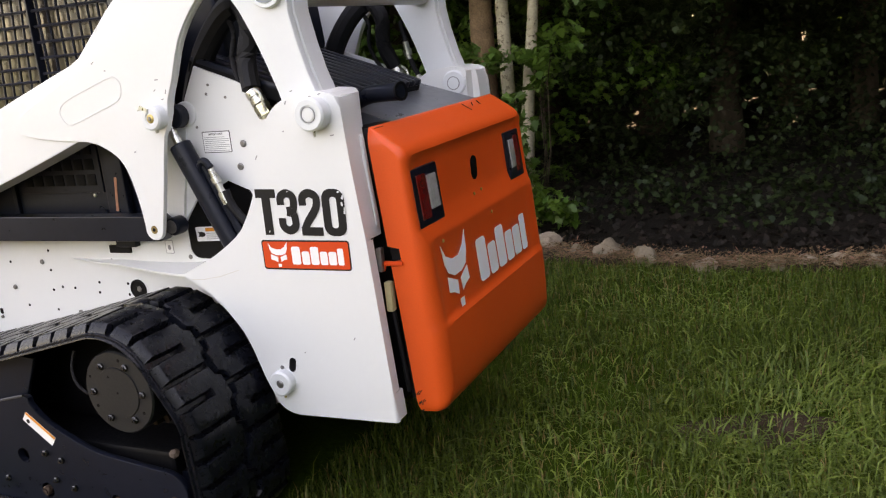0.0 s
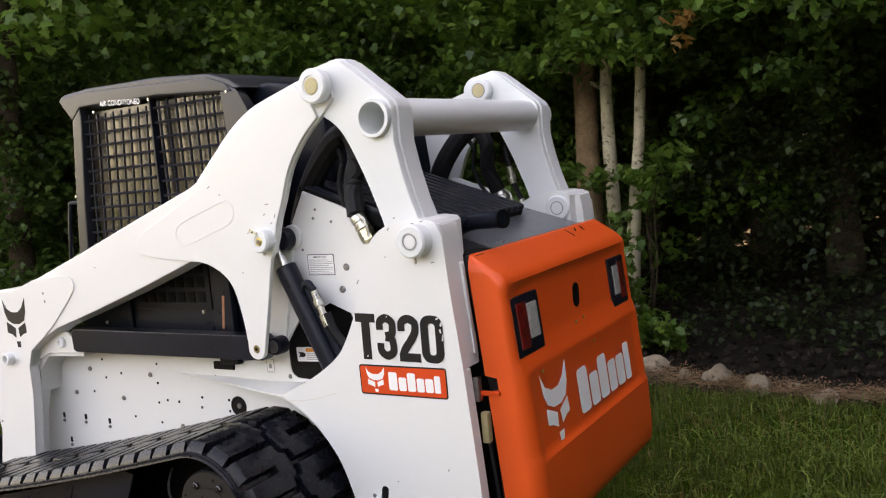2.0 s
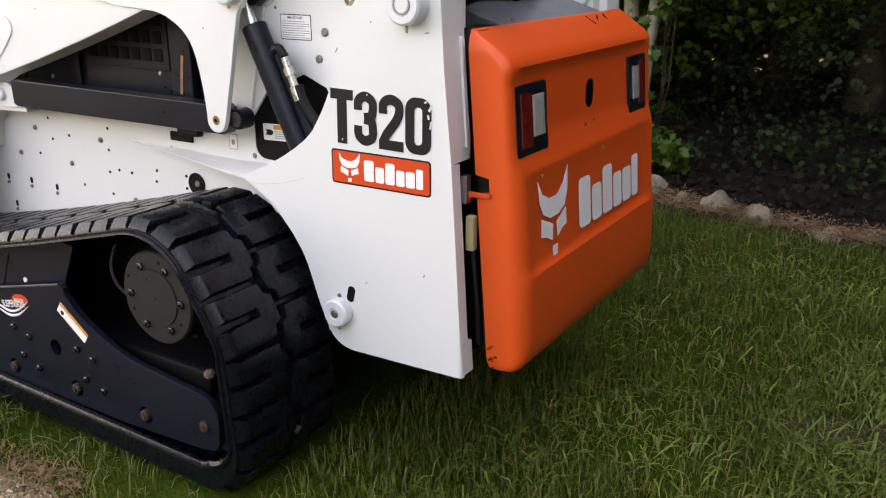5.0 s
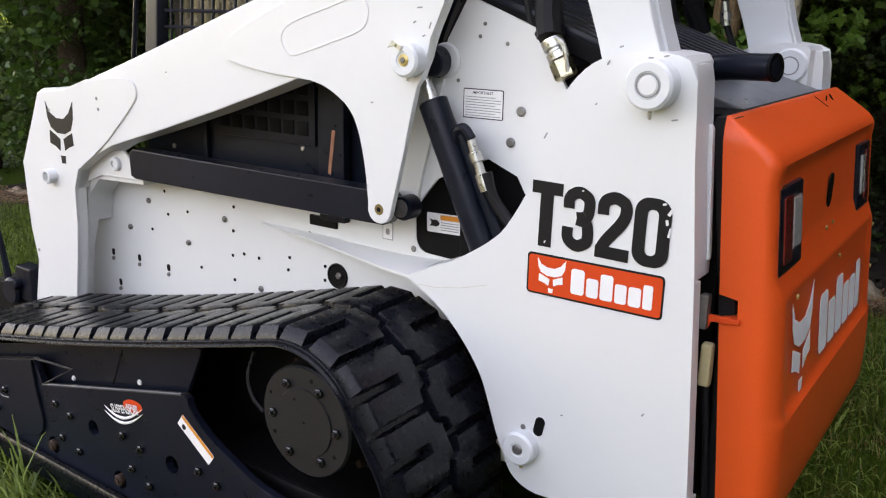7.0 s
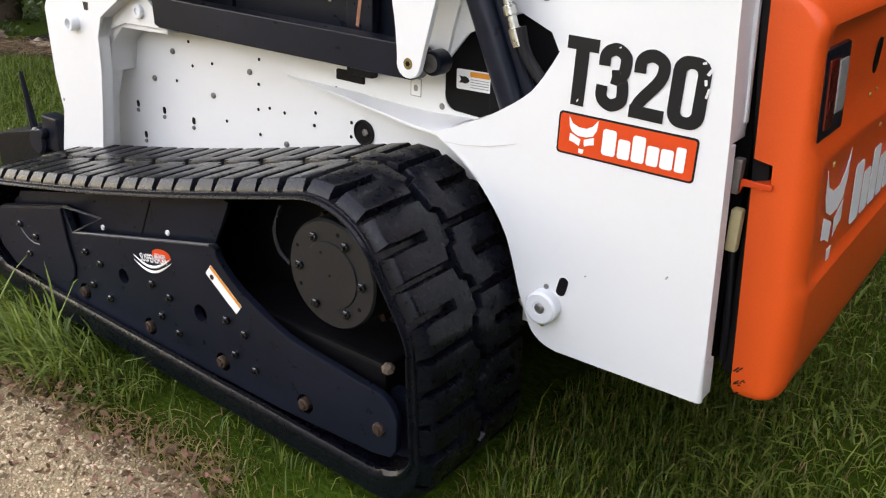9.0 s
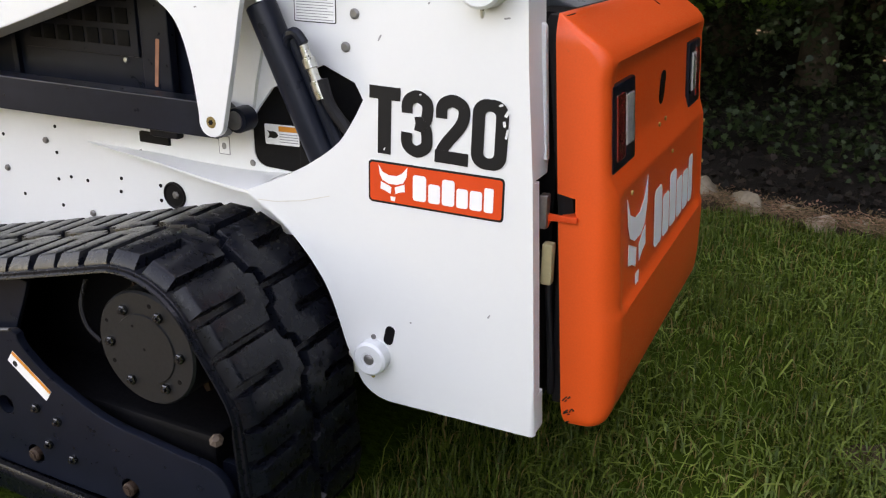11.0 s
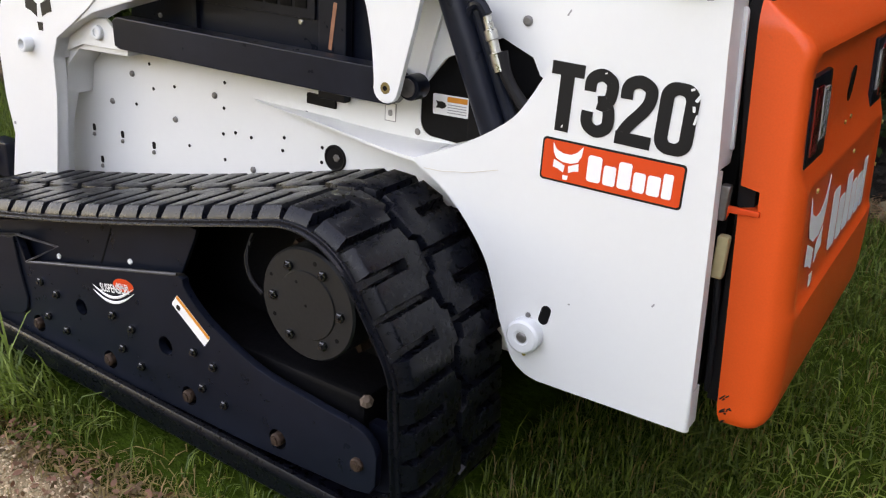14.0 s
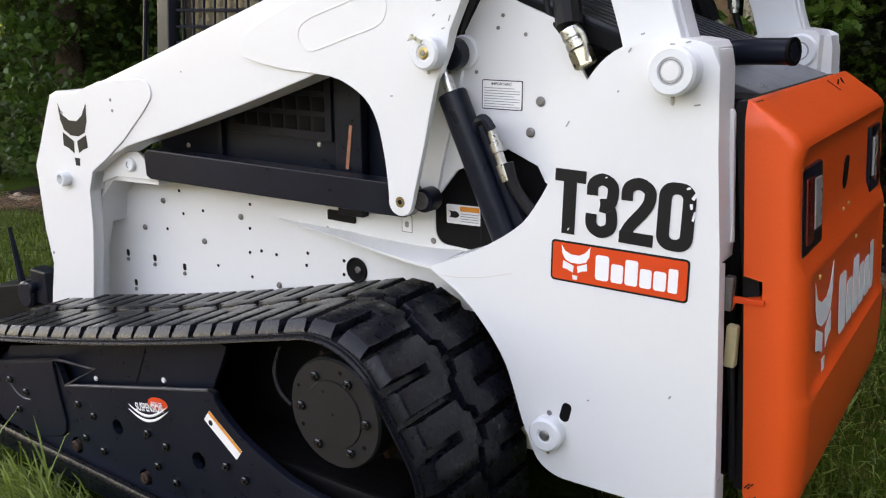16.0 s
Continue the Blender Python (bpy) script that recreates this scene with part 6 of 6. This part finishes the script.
shrub("overhanging_branch", "dark leafy boughs hanging beside the ivied trunks", np.concatenate([cloud((-7.7, 1.55, 2.42), (0.55, 0.35, 0.22), 50), cloud((-6.9, 2.1, 2.30), (0.55, 0.35, 0.30), 60)]), 0.24, 64, 0.075, MAPLE_SHAPE, IVY_AND_SHADE, stems=False, category="branch")
bank = np.stack([np.linspace(-13.6, -6.6, 70), np.interp(np.linspace(-13.6, -6.6, 70), (-13.6, -9.7, -6.6), (3.25, 2.78, 1.98)), np.full(70, 0.0)], 1) + rng.normal(0, 1, (70, 3)) * (0.1, 0.22, 0.05)
shrub("bank_undergrowth", "low green plants toned dark with shade behind the border rocks", bank, 0.22, 48, 0.040, MAPLE_SHAPE, WOOD_DIM, stems=False)
shrub("dead_spray", "spray of dead brown maple leaves", cloud((0.02, 4.05, 2.42), (0.08, 0.05, 0.05), 3), 0.09, 8, 0.10, MAPLE_SHAPE, DEAD_LEAF, stems=False, category="branch")


# far woods: a deep wall of leaves before a dark sheet in place of more woods
WOOD_LINE = spline([(-36.0, 22.0), (-24.0, 14.5), (-13.0, 8.0), (-9.5, 10.5), (-5.0, 14.0), (3.0, 14.5), (8.5, 12.0), (9.5, 7.0), (9.5, 0.5), (10.5, -7.0), (11.0, -18.0), (2.0, -24.0), (-10.0, -26.0), (-24.0, -24.0)], 40)
# heights chosen by how much sun and sky the sheet has to block
WOOD_TALL = [float(np.interp(i / 40, (0, 0.5, 0.8, 1.4, 2.3, 4, 6, 7, 8, 9, 10, 13), (7, 7.4, 9, 11, 14, 22, 22, 18, 12, 9, 7, 8))) for i in range(len(WOOD_LINE))]
# holes in the sheet, set to throw sun streaks onto the meadow: place along the line, half width, heights
SUN_GAPS = ((1.415, 0.04, 3.95, 4.75), (1.783, 0.03, 3.35, 4.05), (0.56, 0.04, 3.4, 3.9), (0.98, 0.05, 3.2, 3.8))


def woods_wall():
    """Woods as an uneven standing sheet: closes the view, runs on unseen round the lawn to block sun and sky."""
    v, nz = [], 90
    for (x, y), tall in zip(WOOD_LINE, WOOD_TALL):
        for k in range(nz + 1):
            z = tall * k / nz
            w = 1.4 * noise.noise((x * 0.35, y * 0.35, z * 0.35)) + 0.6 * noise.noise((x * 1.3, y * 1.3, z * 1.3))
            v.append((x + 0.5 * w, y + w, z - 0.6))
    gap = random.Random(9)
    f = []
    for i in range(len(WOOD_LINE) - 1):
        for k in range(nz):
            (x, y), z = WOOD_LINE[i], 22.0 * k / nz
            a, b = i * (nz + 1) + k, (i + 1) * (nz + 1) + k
            # small holes show bright sky, in place of sunlit glints among the leaves
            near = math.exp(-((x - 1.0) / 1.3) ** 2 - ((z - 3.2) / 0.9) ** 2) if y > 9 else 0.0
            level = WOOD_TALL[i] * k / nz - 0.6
            if any(abs(i / 40 - u) < wide and low < level < high for u, wide, low, high in SUN_GAPS):
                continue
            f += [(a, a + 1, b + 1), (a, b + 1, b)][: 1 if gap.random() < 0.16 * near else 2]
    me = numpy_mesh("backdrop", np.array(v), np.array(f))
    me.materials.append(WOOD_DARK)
    return tagged(new("backdrop", me), "dark sheet in place of woods, added to close the view and block light", "woods", kind="structure")


# the wood's depth and shade are put into this dark green
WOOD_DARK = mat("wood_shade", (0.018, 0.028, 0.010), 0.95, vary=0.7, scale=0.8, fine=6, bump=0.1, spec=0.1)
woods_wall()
n = 46000
spots = np.array(WOOD_LINE)[rng.integers(78, 40 * 7, n)]
pull = rng.uniform(0.4, 4.5, n)
q = np.stack([spots[:, 0] + pull * np.where(spots[:, 0] < -3, 0.55, 0.0), spots[:, 1] - pull * np.where(spots[:, 0] < -3, 0.8, 1.0), rng.uniform(0, 1, n) * 11], 1)
me = leaf_cloud("far_foliage", q + rng.normal(0, 0.25, (n, 3)), 0.24, OVAL_SHAPE, WOOD_LEAF)
tagged(new("far_foliage", me), "deep mass of dark woodland leaves", "foliage", kind="stuff")
# leaf layer over the wood, added to block the sky and darken it
n = 15000
q = np.stack([rng.uniform(-6.5, 9, n), rng.uniform(5.6, 13, n), rng.uniform(5.5, 10.0, n)], 1)
me = leaf_cloud("canopy", q + rng.normal(0, 0.3, (n, 3)), 0.42, OVAL_SHAPE, WOOD_LEAF)
tagged(new("canopy", me), "canopy of woodland leaves added to keep the sky off the wood", "foliage", kind="stuff")
# boughs above the view, added only to darken the lawn near the border
n = 7000
q = np.stack([rng.uniform(1.2, 8, n), rng.uniform(3.6, 6.5, n), rng.uniform(5.0, 7.2, n)], 1)
me = leaf_cloud("overhang", q + rng.normal(0, 0.2, (n, 3)), 0.26, MAPLE_SHAPE, MAPLE)
tagged(new("overhang", me), "maple boughs added out of view to shade the lawn's edge", "foliage", kind="stuff")
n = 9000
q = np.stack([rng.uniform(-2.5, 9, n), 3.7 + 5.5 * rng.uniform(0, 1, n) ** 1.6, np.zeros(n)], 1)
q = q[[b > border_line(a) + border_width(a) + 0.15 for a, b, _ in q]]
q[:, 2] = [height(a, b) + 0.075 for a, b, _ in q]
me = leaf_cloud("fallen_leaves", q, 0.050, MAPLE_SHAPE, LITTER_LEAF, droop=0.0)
tagged(new("fallen_leaves", me), "brown fallen leaves toned down with the woodland shade", "leaves", kind="stuff")
# tree line across the meadow
n = 56000
ang = rng.uniform(math.radians(98), math.radians(172), n)
dist = rng.uniform(75, 90, n)
px, py = dist * np.cos(ang), dist * np.sin(ang) * 0.9 + 4
pz = np.array([height(a, b) for a, b in zip(px, py)]) + rng.uniform(0, 1, n) ** 0.9 * 15
me = leaf_cloud("far_tree_line", np.stack([px, py, pz], 1), 0.85, OVAL_SHAPE, WOOD_LEAF)
tagged(new("far_tree_line", me), "distant dark tree line beyond the meadow", "foliage", kind="stuff")


# ---- border rocks ----
def rock(x, y, sx, sy, sz, seed):
    bm = bmesh.new()
    bmesh.ops.create_icosphere(bm, subdivisions=3, radius=1.0)
    for v in bm.verts:
        d = v.co.normalized()
        k = 1 + 0.42 * noise.noise(d * 1.3 + Vector((seed * 3.7, 0, 0))) + 0.14 * noise.noise(d * 3.7 + Vector((0, seed * 1.9, 0)))
        v.co = Vector((d.x * sx, d.y * sy, d.z * sz)) * k
    me = to_mesh("rock", bm)
    me.materials.append(ROCK)
    ob = new("rock", me)
    ob.location = (x, y, height(x, y) + sz * 0.45)
    ob.rotation_euler = (0, 0, seed * 1.3)
    return tagged(ob, "weathered tan rock edging the mulch border", "rock", group="border rocks")


rnd = random.Random(4)
x = -0.55
k = 0
while x < 5.5:
    s = rnd.uniform(0.040, 0.080)
    big_one = k in (1, 2, 3, 5, 6)
    sx = s * (1.7 if big_one else 1.25)
    rock(x, border_line(x) + border_width(x) + rnd.uniform(-0.03, 0.07), sx, s, s * (1.15 if big_one else 0.7), 3 + k)
    x += sx * 1.8 + rnd.uniform(-0.02, 0.05) + (0.10 if k % 5 == 4 and x > 0.6 else 0.0)
    k += 1
for k in range(26):
    x = -15 + k * 0.40 + rnd.uniform(-0.18, 0.18)
    s = rnd.uniform(0.03, 0.072)
    rock(x, border_line(x) + border_width(x) + rnd.uniform(-0.05, 0.30), s * 1.3, s, s * 0.75, 60 + k)


# ---- straw, gravel stones, grass ----
def sticks(name, n, place, length, thick, material, label, category):
    v, f = [], []
    for i in range(n):
        x, y, z = place()
        a, up = rng.uniform(0, 2 * np.pi), rng.normal(0, 0.25)
        ll = length * rng.uniform(0.4, 1.2)
        d = np.array([math.cos(a), math.sin(a), up]) * ll
        s = np.array([-math.sin(a), math.cos(a), 0]) * thick
        p = np.array([x, y, z])
        b = len(v)
        v += [p - s, p + s, p + d + s * 0.5, p + d - s * 0.5, p + (0, 0, thick * 1.5), p + d + (0, 0, thick)]
        f += [(b, b + 4, b + 5, b + 3), (b + 4, b + 1, b + 2, b + 5)]
    me = numpy_mesh(name, np.array(v), np.array(f))
    me.materials.append(material)
    return tagged(new(name, me), label, category, kind="stuff")


def mulch_place():
    x = rng.uniform(-14, 4.5)
    u = rng.uniform(0.02, 0.98)
    y = border_line(x) + u * (border_width(x) + 0.10)
    return x, y, height(x, y) + 0.045 + rng.uniform(0, 0.03)


sticks("pine_straw", 16000, mulch_place, 0.09, 0.0020, STRAW, "loose reddish pine straw and twigs", "pine straw")


def stones(name, n, material, label):
    ico = bmesh.new()
    bmesh.ops.create_icosphere(ico, subdivisions=1, radius=1.0)
    base = np.array([v.co[:] for v in ico.verts])
    tri = np.array([[v.index for v in f.verts] for f in ico.faces])
    ico.free()
    keep = []
    while len(keep) < n:
        x, y = rng.uniform(-4.2, -0.5), -0.25 - 1.4 * rng.uniform() ** 1.25
        if y < gravel_edge(x) - 0.05 - abs(rng.normal(0, 0.07)):
            end = min(1.0, (gravel_edge(x) - y) / 0.12)
            keep.append((x, y, height(x, y) + 0.012 * end - 0.02 * (1 - end) + 0.012 * end * (0.5 + 0.5 * noise.noise((x * 6, y * 6, 1.7))) + 0.001))
    c = np.array(keep)
    s = np.abs(rng.lognormal(-5.95, 0.48, n))[:, None, None] * rng.uniform(0.7, 1.35, (n, 1, 3)) * np.array([1, 1, 0.7])
    v = base[None] * s * (1 + 0.25 * rng.normal(0, 1, (n, len(base), 1))) + c[:, None, :]
    f = tri[None] + (np.arange(n) * len(base))[:, None, None]
    me = numpy_mesh(name, v.reshape(-1, 3), f.reshape(-1, 3))
    me.materials.append(material)
    return tagged(new(name, me), label, "gravel", kind="stuff")


stones("gravel_stones", 64000, PEBBLE, "small angular tan and grey gravel stones")


def bare_soil(x, y):
    """Under one inside the worn brown patch of the lawn."""
    u, v = x - SOIL[0], y - SOIL[1]
    return math.hypot((u * 0.94 + v * 0.34) / 0.30, (v * 0.94 - u * 0.34) / 0.13) + 0.6 * noise.noise((x * 6, y * 6, 4.4))


def soil_patch():
    bm = bmesh.new()
    grid = [[bm.verts.new((x, y, height(x, y) + (0.010 if bare_soil(x, y) < 1.0 else -0.012))) for y in np.linspace(SOIL[1] - 0.5, SOIL[1] + 0.5, 34)] for x in np.linspace(SOIL[0] - 0.7, SOIL[0] + 0.7, 46)]
    for a, b in zip(grid, grid[1:]):
        for k in range(len(a) - 1):
            bm.faces.new((a[k], b[k], b[k + 1], a[k + 1]))
    me = to_mesh("bare_soil", bm)
    me.materials.append(MULCH)
    return tagged(new("bare_soil", me), "worn patch of bare brown soil in the lawn", "soil", kind="structure")


SOIL = (1.40, 1.05)
soil_patch()


def blades(name, n, area, tall, material, label, keep=1.0, clump=0.0):
    """Grass blades: three-sided bent leaves scattered over an area."""
    x0, x1, y0, y1 = area
    pts = []
    while len(pts) < n:
        x, y = rng.uniform(x0, x1), rng.uniform(y0, y1)
        bare = noise.noise((x * 1.7, y * 1.7, 6.6)) * 0.7 + noise.noise((x * 5.1, y * 5.1, 2.6)) * 0.3
        if y < gravel_edge(x) + 0.02 * rng.normal() or y > border_line(x) + 0.05:
            continue
        if -2.25 < x < -0.12 and -0.36 < y < 1.6:
            continue
        if bare_soil(x, y) < 1.0 and rng.uniform() < 0.80:
            continue
        rim = min(x - x0, x1 - x, y - y0)
        if rng.uniform() > min(1.0, (rim + 0.25 * noise.noise((x * 1.3, y * 1.3, 1.1))) / 0.8):
            continue
        if -2.4 < x < 0.2 and y < -0.36 and rng.uniform() < 0.72:
            continue
        if rng.uniform() < clump * max(0.0, min(1.0, 0.5 + bare * 2.2)):
            continue
        pts.append((x, y, height(x, y)))
    p = np.array(pts)
    a = rng.uniform(0, 2 * np.pi, n)
    h = tall * rng.lognormal(0, 0.33, n)
    w = rng.uniform(0.0012, 0.0026, n) * (1 + tall * 4)
    bend = rng.uniform(0.15, 1.0, n) * h
    side = np.stack([-np.sin(a), np.cos(a), np.zeros(n)], 1) * w[:, None]
    ahead = np.stack([np.cos(a), np.sin(a), np.zeros(n)], 1)
    up = np.array([0, 0, 1.0])
    mid = p + ahead * (bend * 0.3)[:, None] + up * (h * 0.62)[:, None]
    tip = p + ahead * bend[:, None] + up * (h * np.sqrt(np.maximum(0.1, 1 - (bend / h) ** 2 * 0.6)))[:, None]
    v = np.stack([p - side, p + side, mid + side * 0.75, mid - side * 0.75, tip], 1)
    base = (np.arange(n) * 5)[:, None]
    f = np.concatenate([base + [0, 1, 2], base + [0, 2, 3], base + [3, 2, 4]])
    me = numpy_mesh(name, v.reshape(-1, 3), f)
    me.materials.append(material)
    return tagged(new(name, me), label, "grass", kind="stuff")


blades("grass", 140000, (-3.6, 4.6, -2.2, 3.9), 0.052, BLADE, "mown green lawn grass blades", clump=0.85)
blades("grass", 60000, (-12.0, -2.6, -0.9, 2.4), 0.058, BLADE, "taller green lawn grass blades", clump=0.4)
blades("dry_grass", 20000, (-3.6, 4.6, -2.2, 3.9), 0.045, BLADE_DRY, "thin straw-coloured dead grass in the lawn")


def long_blades(name, n, place, tall, wide, material, label, lie=0.6):
    """Long broad grass leaves bent over in three steps, in tufts that lean alike."""
    p, lean = [], []
    while len(p) < n:
        spot = place()
        if spot is None:
            continue
        x, y = spot
        p.append((x, y, height(x, y)))
        lean.append(6.0 * noise.noise((x * 0.9, y * 0.9, 8.1)))
    p, lean = np.array(p), np.array(lean)
    a = lean + rng.normal(0, 0.9, n)
    ll = tall * rng.lognormal(0, 0.32, n)
    w = wide * rng.uniform(0.6, 1.25, n)
    side = np.stack([-np.sin(a), np.cos(a), np.zeros(n)], 1) * w[:, None]
    ahead = np.stack([np.cos(a), np.sin(a), np.zeros(n)], 1)
    up = np.array([0, 0, 1.0])
    rise = np.clip(rng.normal(1.25 - 0.5 * lie, 0.25, n), 0.35, 1.5)
    rows, q = [p - side * 0.7, p + side * 0.7], p
    for k, wk in ((0, 1.0), (1, 0.8)):
        q = q + ahead * (np.cos(rise) * ll * 0.36)[:, None] + up * (np.sin(rise) * ll * 0.36)[:, None]
        rows += [q - side * wk, q + side * wk]
        rise = rise - rng.uniform(0.3, 0.9, n) * (0.5 + lie)
    q = q + ahead * (np.cos(rise) * ll * 0.30)[:, None] + up * (np.sin(rise) * ll * 0.30)[:, None]
    q[:, 2] = np.maximum(q[:, 2], p[:, 2] + 0.006)
    rows.append(q)
    v = np.stack(rows, 1)
    b = (np.arange(n) * 7)[:, None]
    f = np.concatenate([b + c for c in ([0, 1, 3], [0, 3, 2], [2, 3, 5], [2, 5, 4], [4, 5, 6])])
    me = numpy_mesh(name, v.reshape(-1, 3), f)
    me.materials.append(material)
    return tagged(new(name, me), label, "grass", kind="stuff")


def fringe_place():
    x, y = rng.uniform(-2.7, -1.15), rng.uniform(-0.66, -0.375)
    return (x, y) if y > gravel_edge(x) - 0.03 and noise.noise((x * 3.1, 0.4, 0)) > -0.25 + 0.5 * rng.uniform(-0.5, 0.5) else None


def edge_place():
    x = rng.uniform(-3.6, -0.3)
    return x, gravel_edge(x) + rng.normal(-0.03, 0.06)


def clump_place():
    x, y = rng.normal(-1.56, 0.16), rng.normal(-0.49, 0.065)
    return (x, y) if y < -0.372 else None


def lawn_place():
    x, y = rng.uniform(0.3, 4.2), rng.uniform(-1.2, 3.5)
    if rng.uniform() < 0.45:
        x, y = rng.normal(2.0, 0.45), rng.normal(1.25, 0.40)
    if y > border_line(x) + 0.04 or y < gravel_edge(x) or (bare_soil(x, y) < 1.0 and rng.uniform() < 0.75):
        return None
    return (x, y) if rng.uniform() < 0.25 + 1.4 * max(0.0, noise.noise((x * 1.1, y * 1.1, 3.3))) else None


def left_place():
    x, y = rng.uniform(-8.5, -2.5), rng.uniform(-0.5, 2.3)
    return (x, y) if gravel_edge(x) < y < border_line(x) and not (x > -2.7 and y > -0.36) else None


long_blades("grass_fringe", 1500, fringe_place, 0.085, 0.0024, BLADE, "unmown grass fringe along the track", 0.6)
long_blades("dry_grass", 3200, edge_place, 0.075, 0.0020, BLADE_DRY, "flattened dead grass along the gravel's edge", 1.3)
long_blades("grass_fringe", 420, clump_place, 0.15, 0.0034, BLADE_LONG, "long fresh green grass clump beside the track", 0.3)
long_blades("long_grass", 13000, lawn_place, 0.115, 0.0036, BLADE_LONG, "long bent pale green grass leaves in the lawn", 0.9)
long_blades("long_grass", 7000, left_place, 0.085, 0.0030, BLADE_LONG, "long bent grass leaves in the lawn", 0.8)

bits = []
while len(bits) < 1800:
    x = rng.uniform(-3.8, -0.3)
    y = gravel_edge(x) - abs(rng.normal(0.03, 0.16))
    if y > -1.7:
        bits.append((x, y, height(x, y) + 0.026))
while len(bits) < 3400:
    x = rng.uniform(-0.4, 3.6)
    y = border_line(x) + rng.uniform(0.02, border_width(x) + 0.22)
    bits.append((x, y, height(x, y) + 0.06 + 0.03 * rng.uniform()))
me = leaf_cloud("leaf_bits", np.array(bits), 0.024, OVAL_SHAPE, DEBRIS, droop=0.0)
tagged(new("leaf_bits", me), "brown bark chips and leaf bits along the gravel and the border", "leaf bits", kind="stuff")

# the loose things on the gravel
cable_ob = new("black_hose", to_mesh("black_hose", sweep(spline([(-4.6, -0.66, -0.035), (-3.6, -0.64, -0.03), (-3.2, -0.69, -0.028), (-2.97, -0.67, -0.028), (-2.63, -0.72, -0.028), (-2.23, -0.87, -0.028), (-1.83, -1.12, -0.028), (-1.5, -1.45, -0.028), (-1.3, -1.9, -0.028)], 6), 0.012, 10)))
cable_ob.data.materials.append(HOSE)
tagged(cable_ob, "thin black hose curving across the gravel", "hose")
log = new("fallen_branch", to_mesh("fallen_branch", sweep([(-3.46, -0.46, -0.03), (-3.44, -0.35, -0.025), (-3.50, -0.22, -0.02), (-3.46, -0.08, -0.015), (-3.47, 0.08, -0.01)], [0.016, 0.02, 0.018, 0.014, 0.006], 8)))
log.data.materials.append(BARK)
tagged(log, "dark rotten branch lying at the gravel's edge", "branch")
for x, y, s in ((-1.62, -0.69, 0.085), (-1.55, -0.67, 0.06), (-1.252, -1.159, 0.07), (-0.965, -1.007, 0.05), (-1.394, -0.568, 0.05), (-2.451, -0.396, 0.06)):
    leaf = new("dead_leaf", leaf_cloud("dead_leaf", np.array([(0.0, 0.0, 0.0)]), s, MAPLE_SHAPE, DEAD_LEAF, 0.1))
    leaf.location = (x, y, GROUND + 0.032)
    tagged(leaf, "curled tan dead leaf on the gravel", "leaf", group="dead leaves")
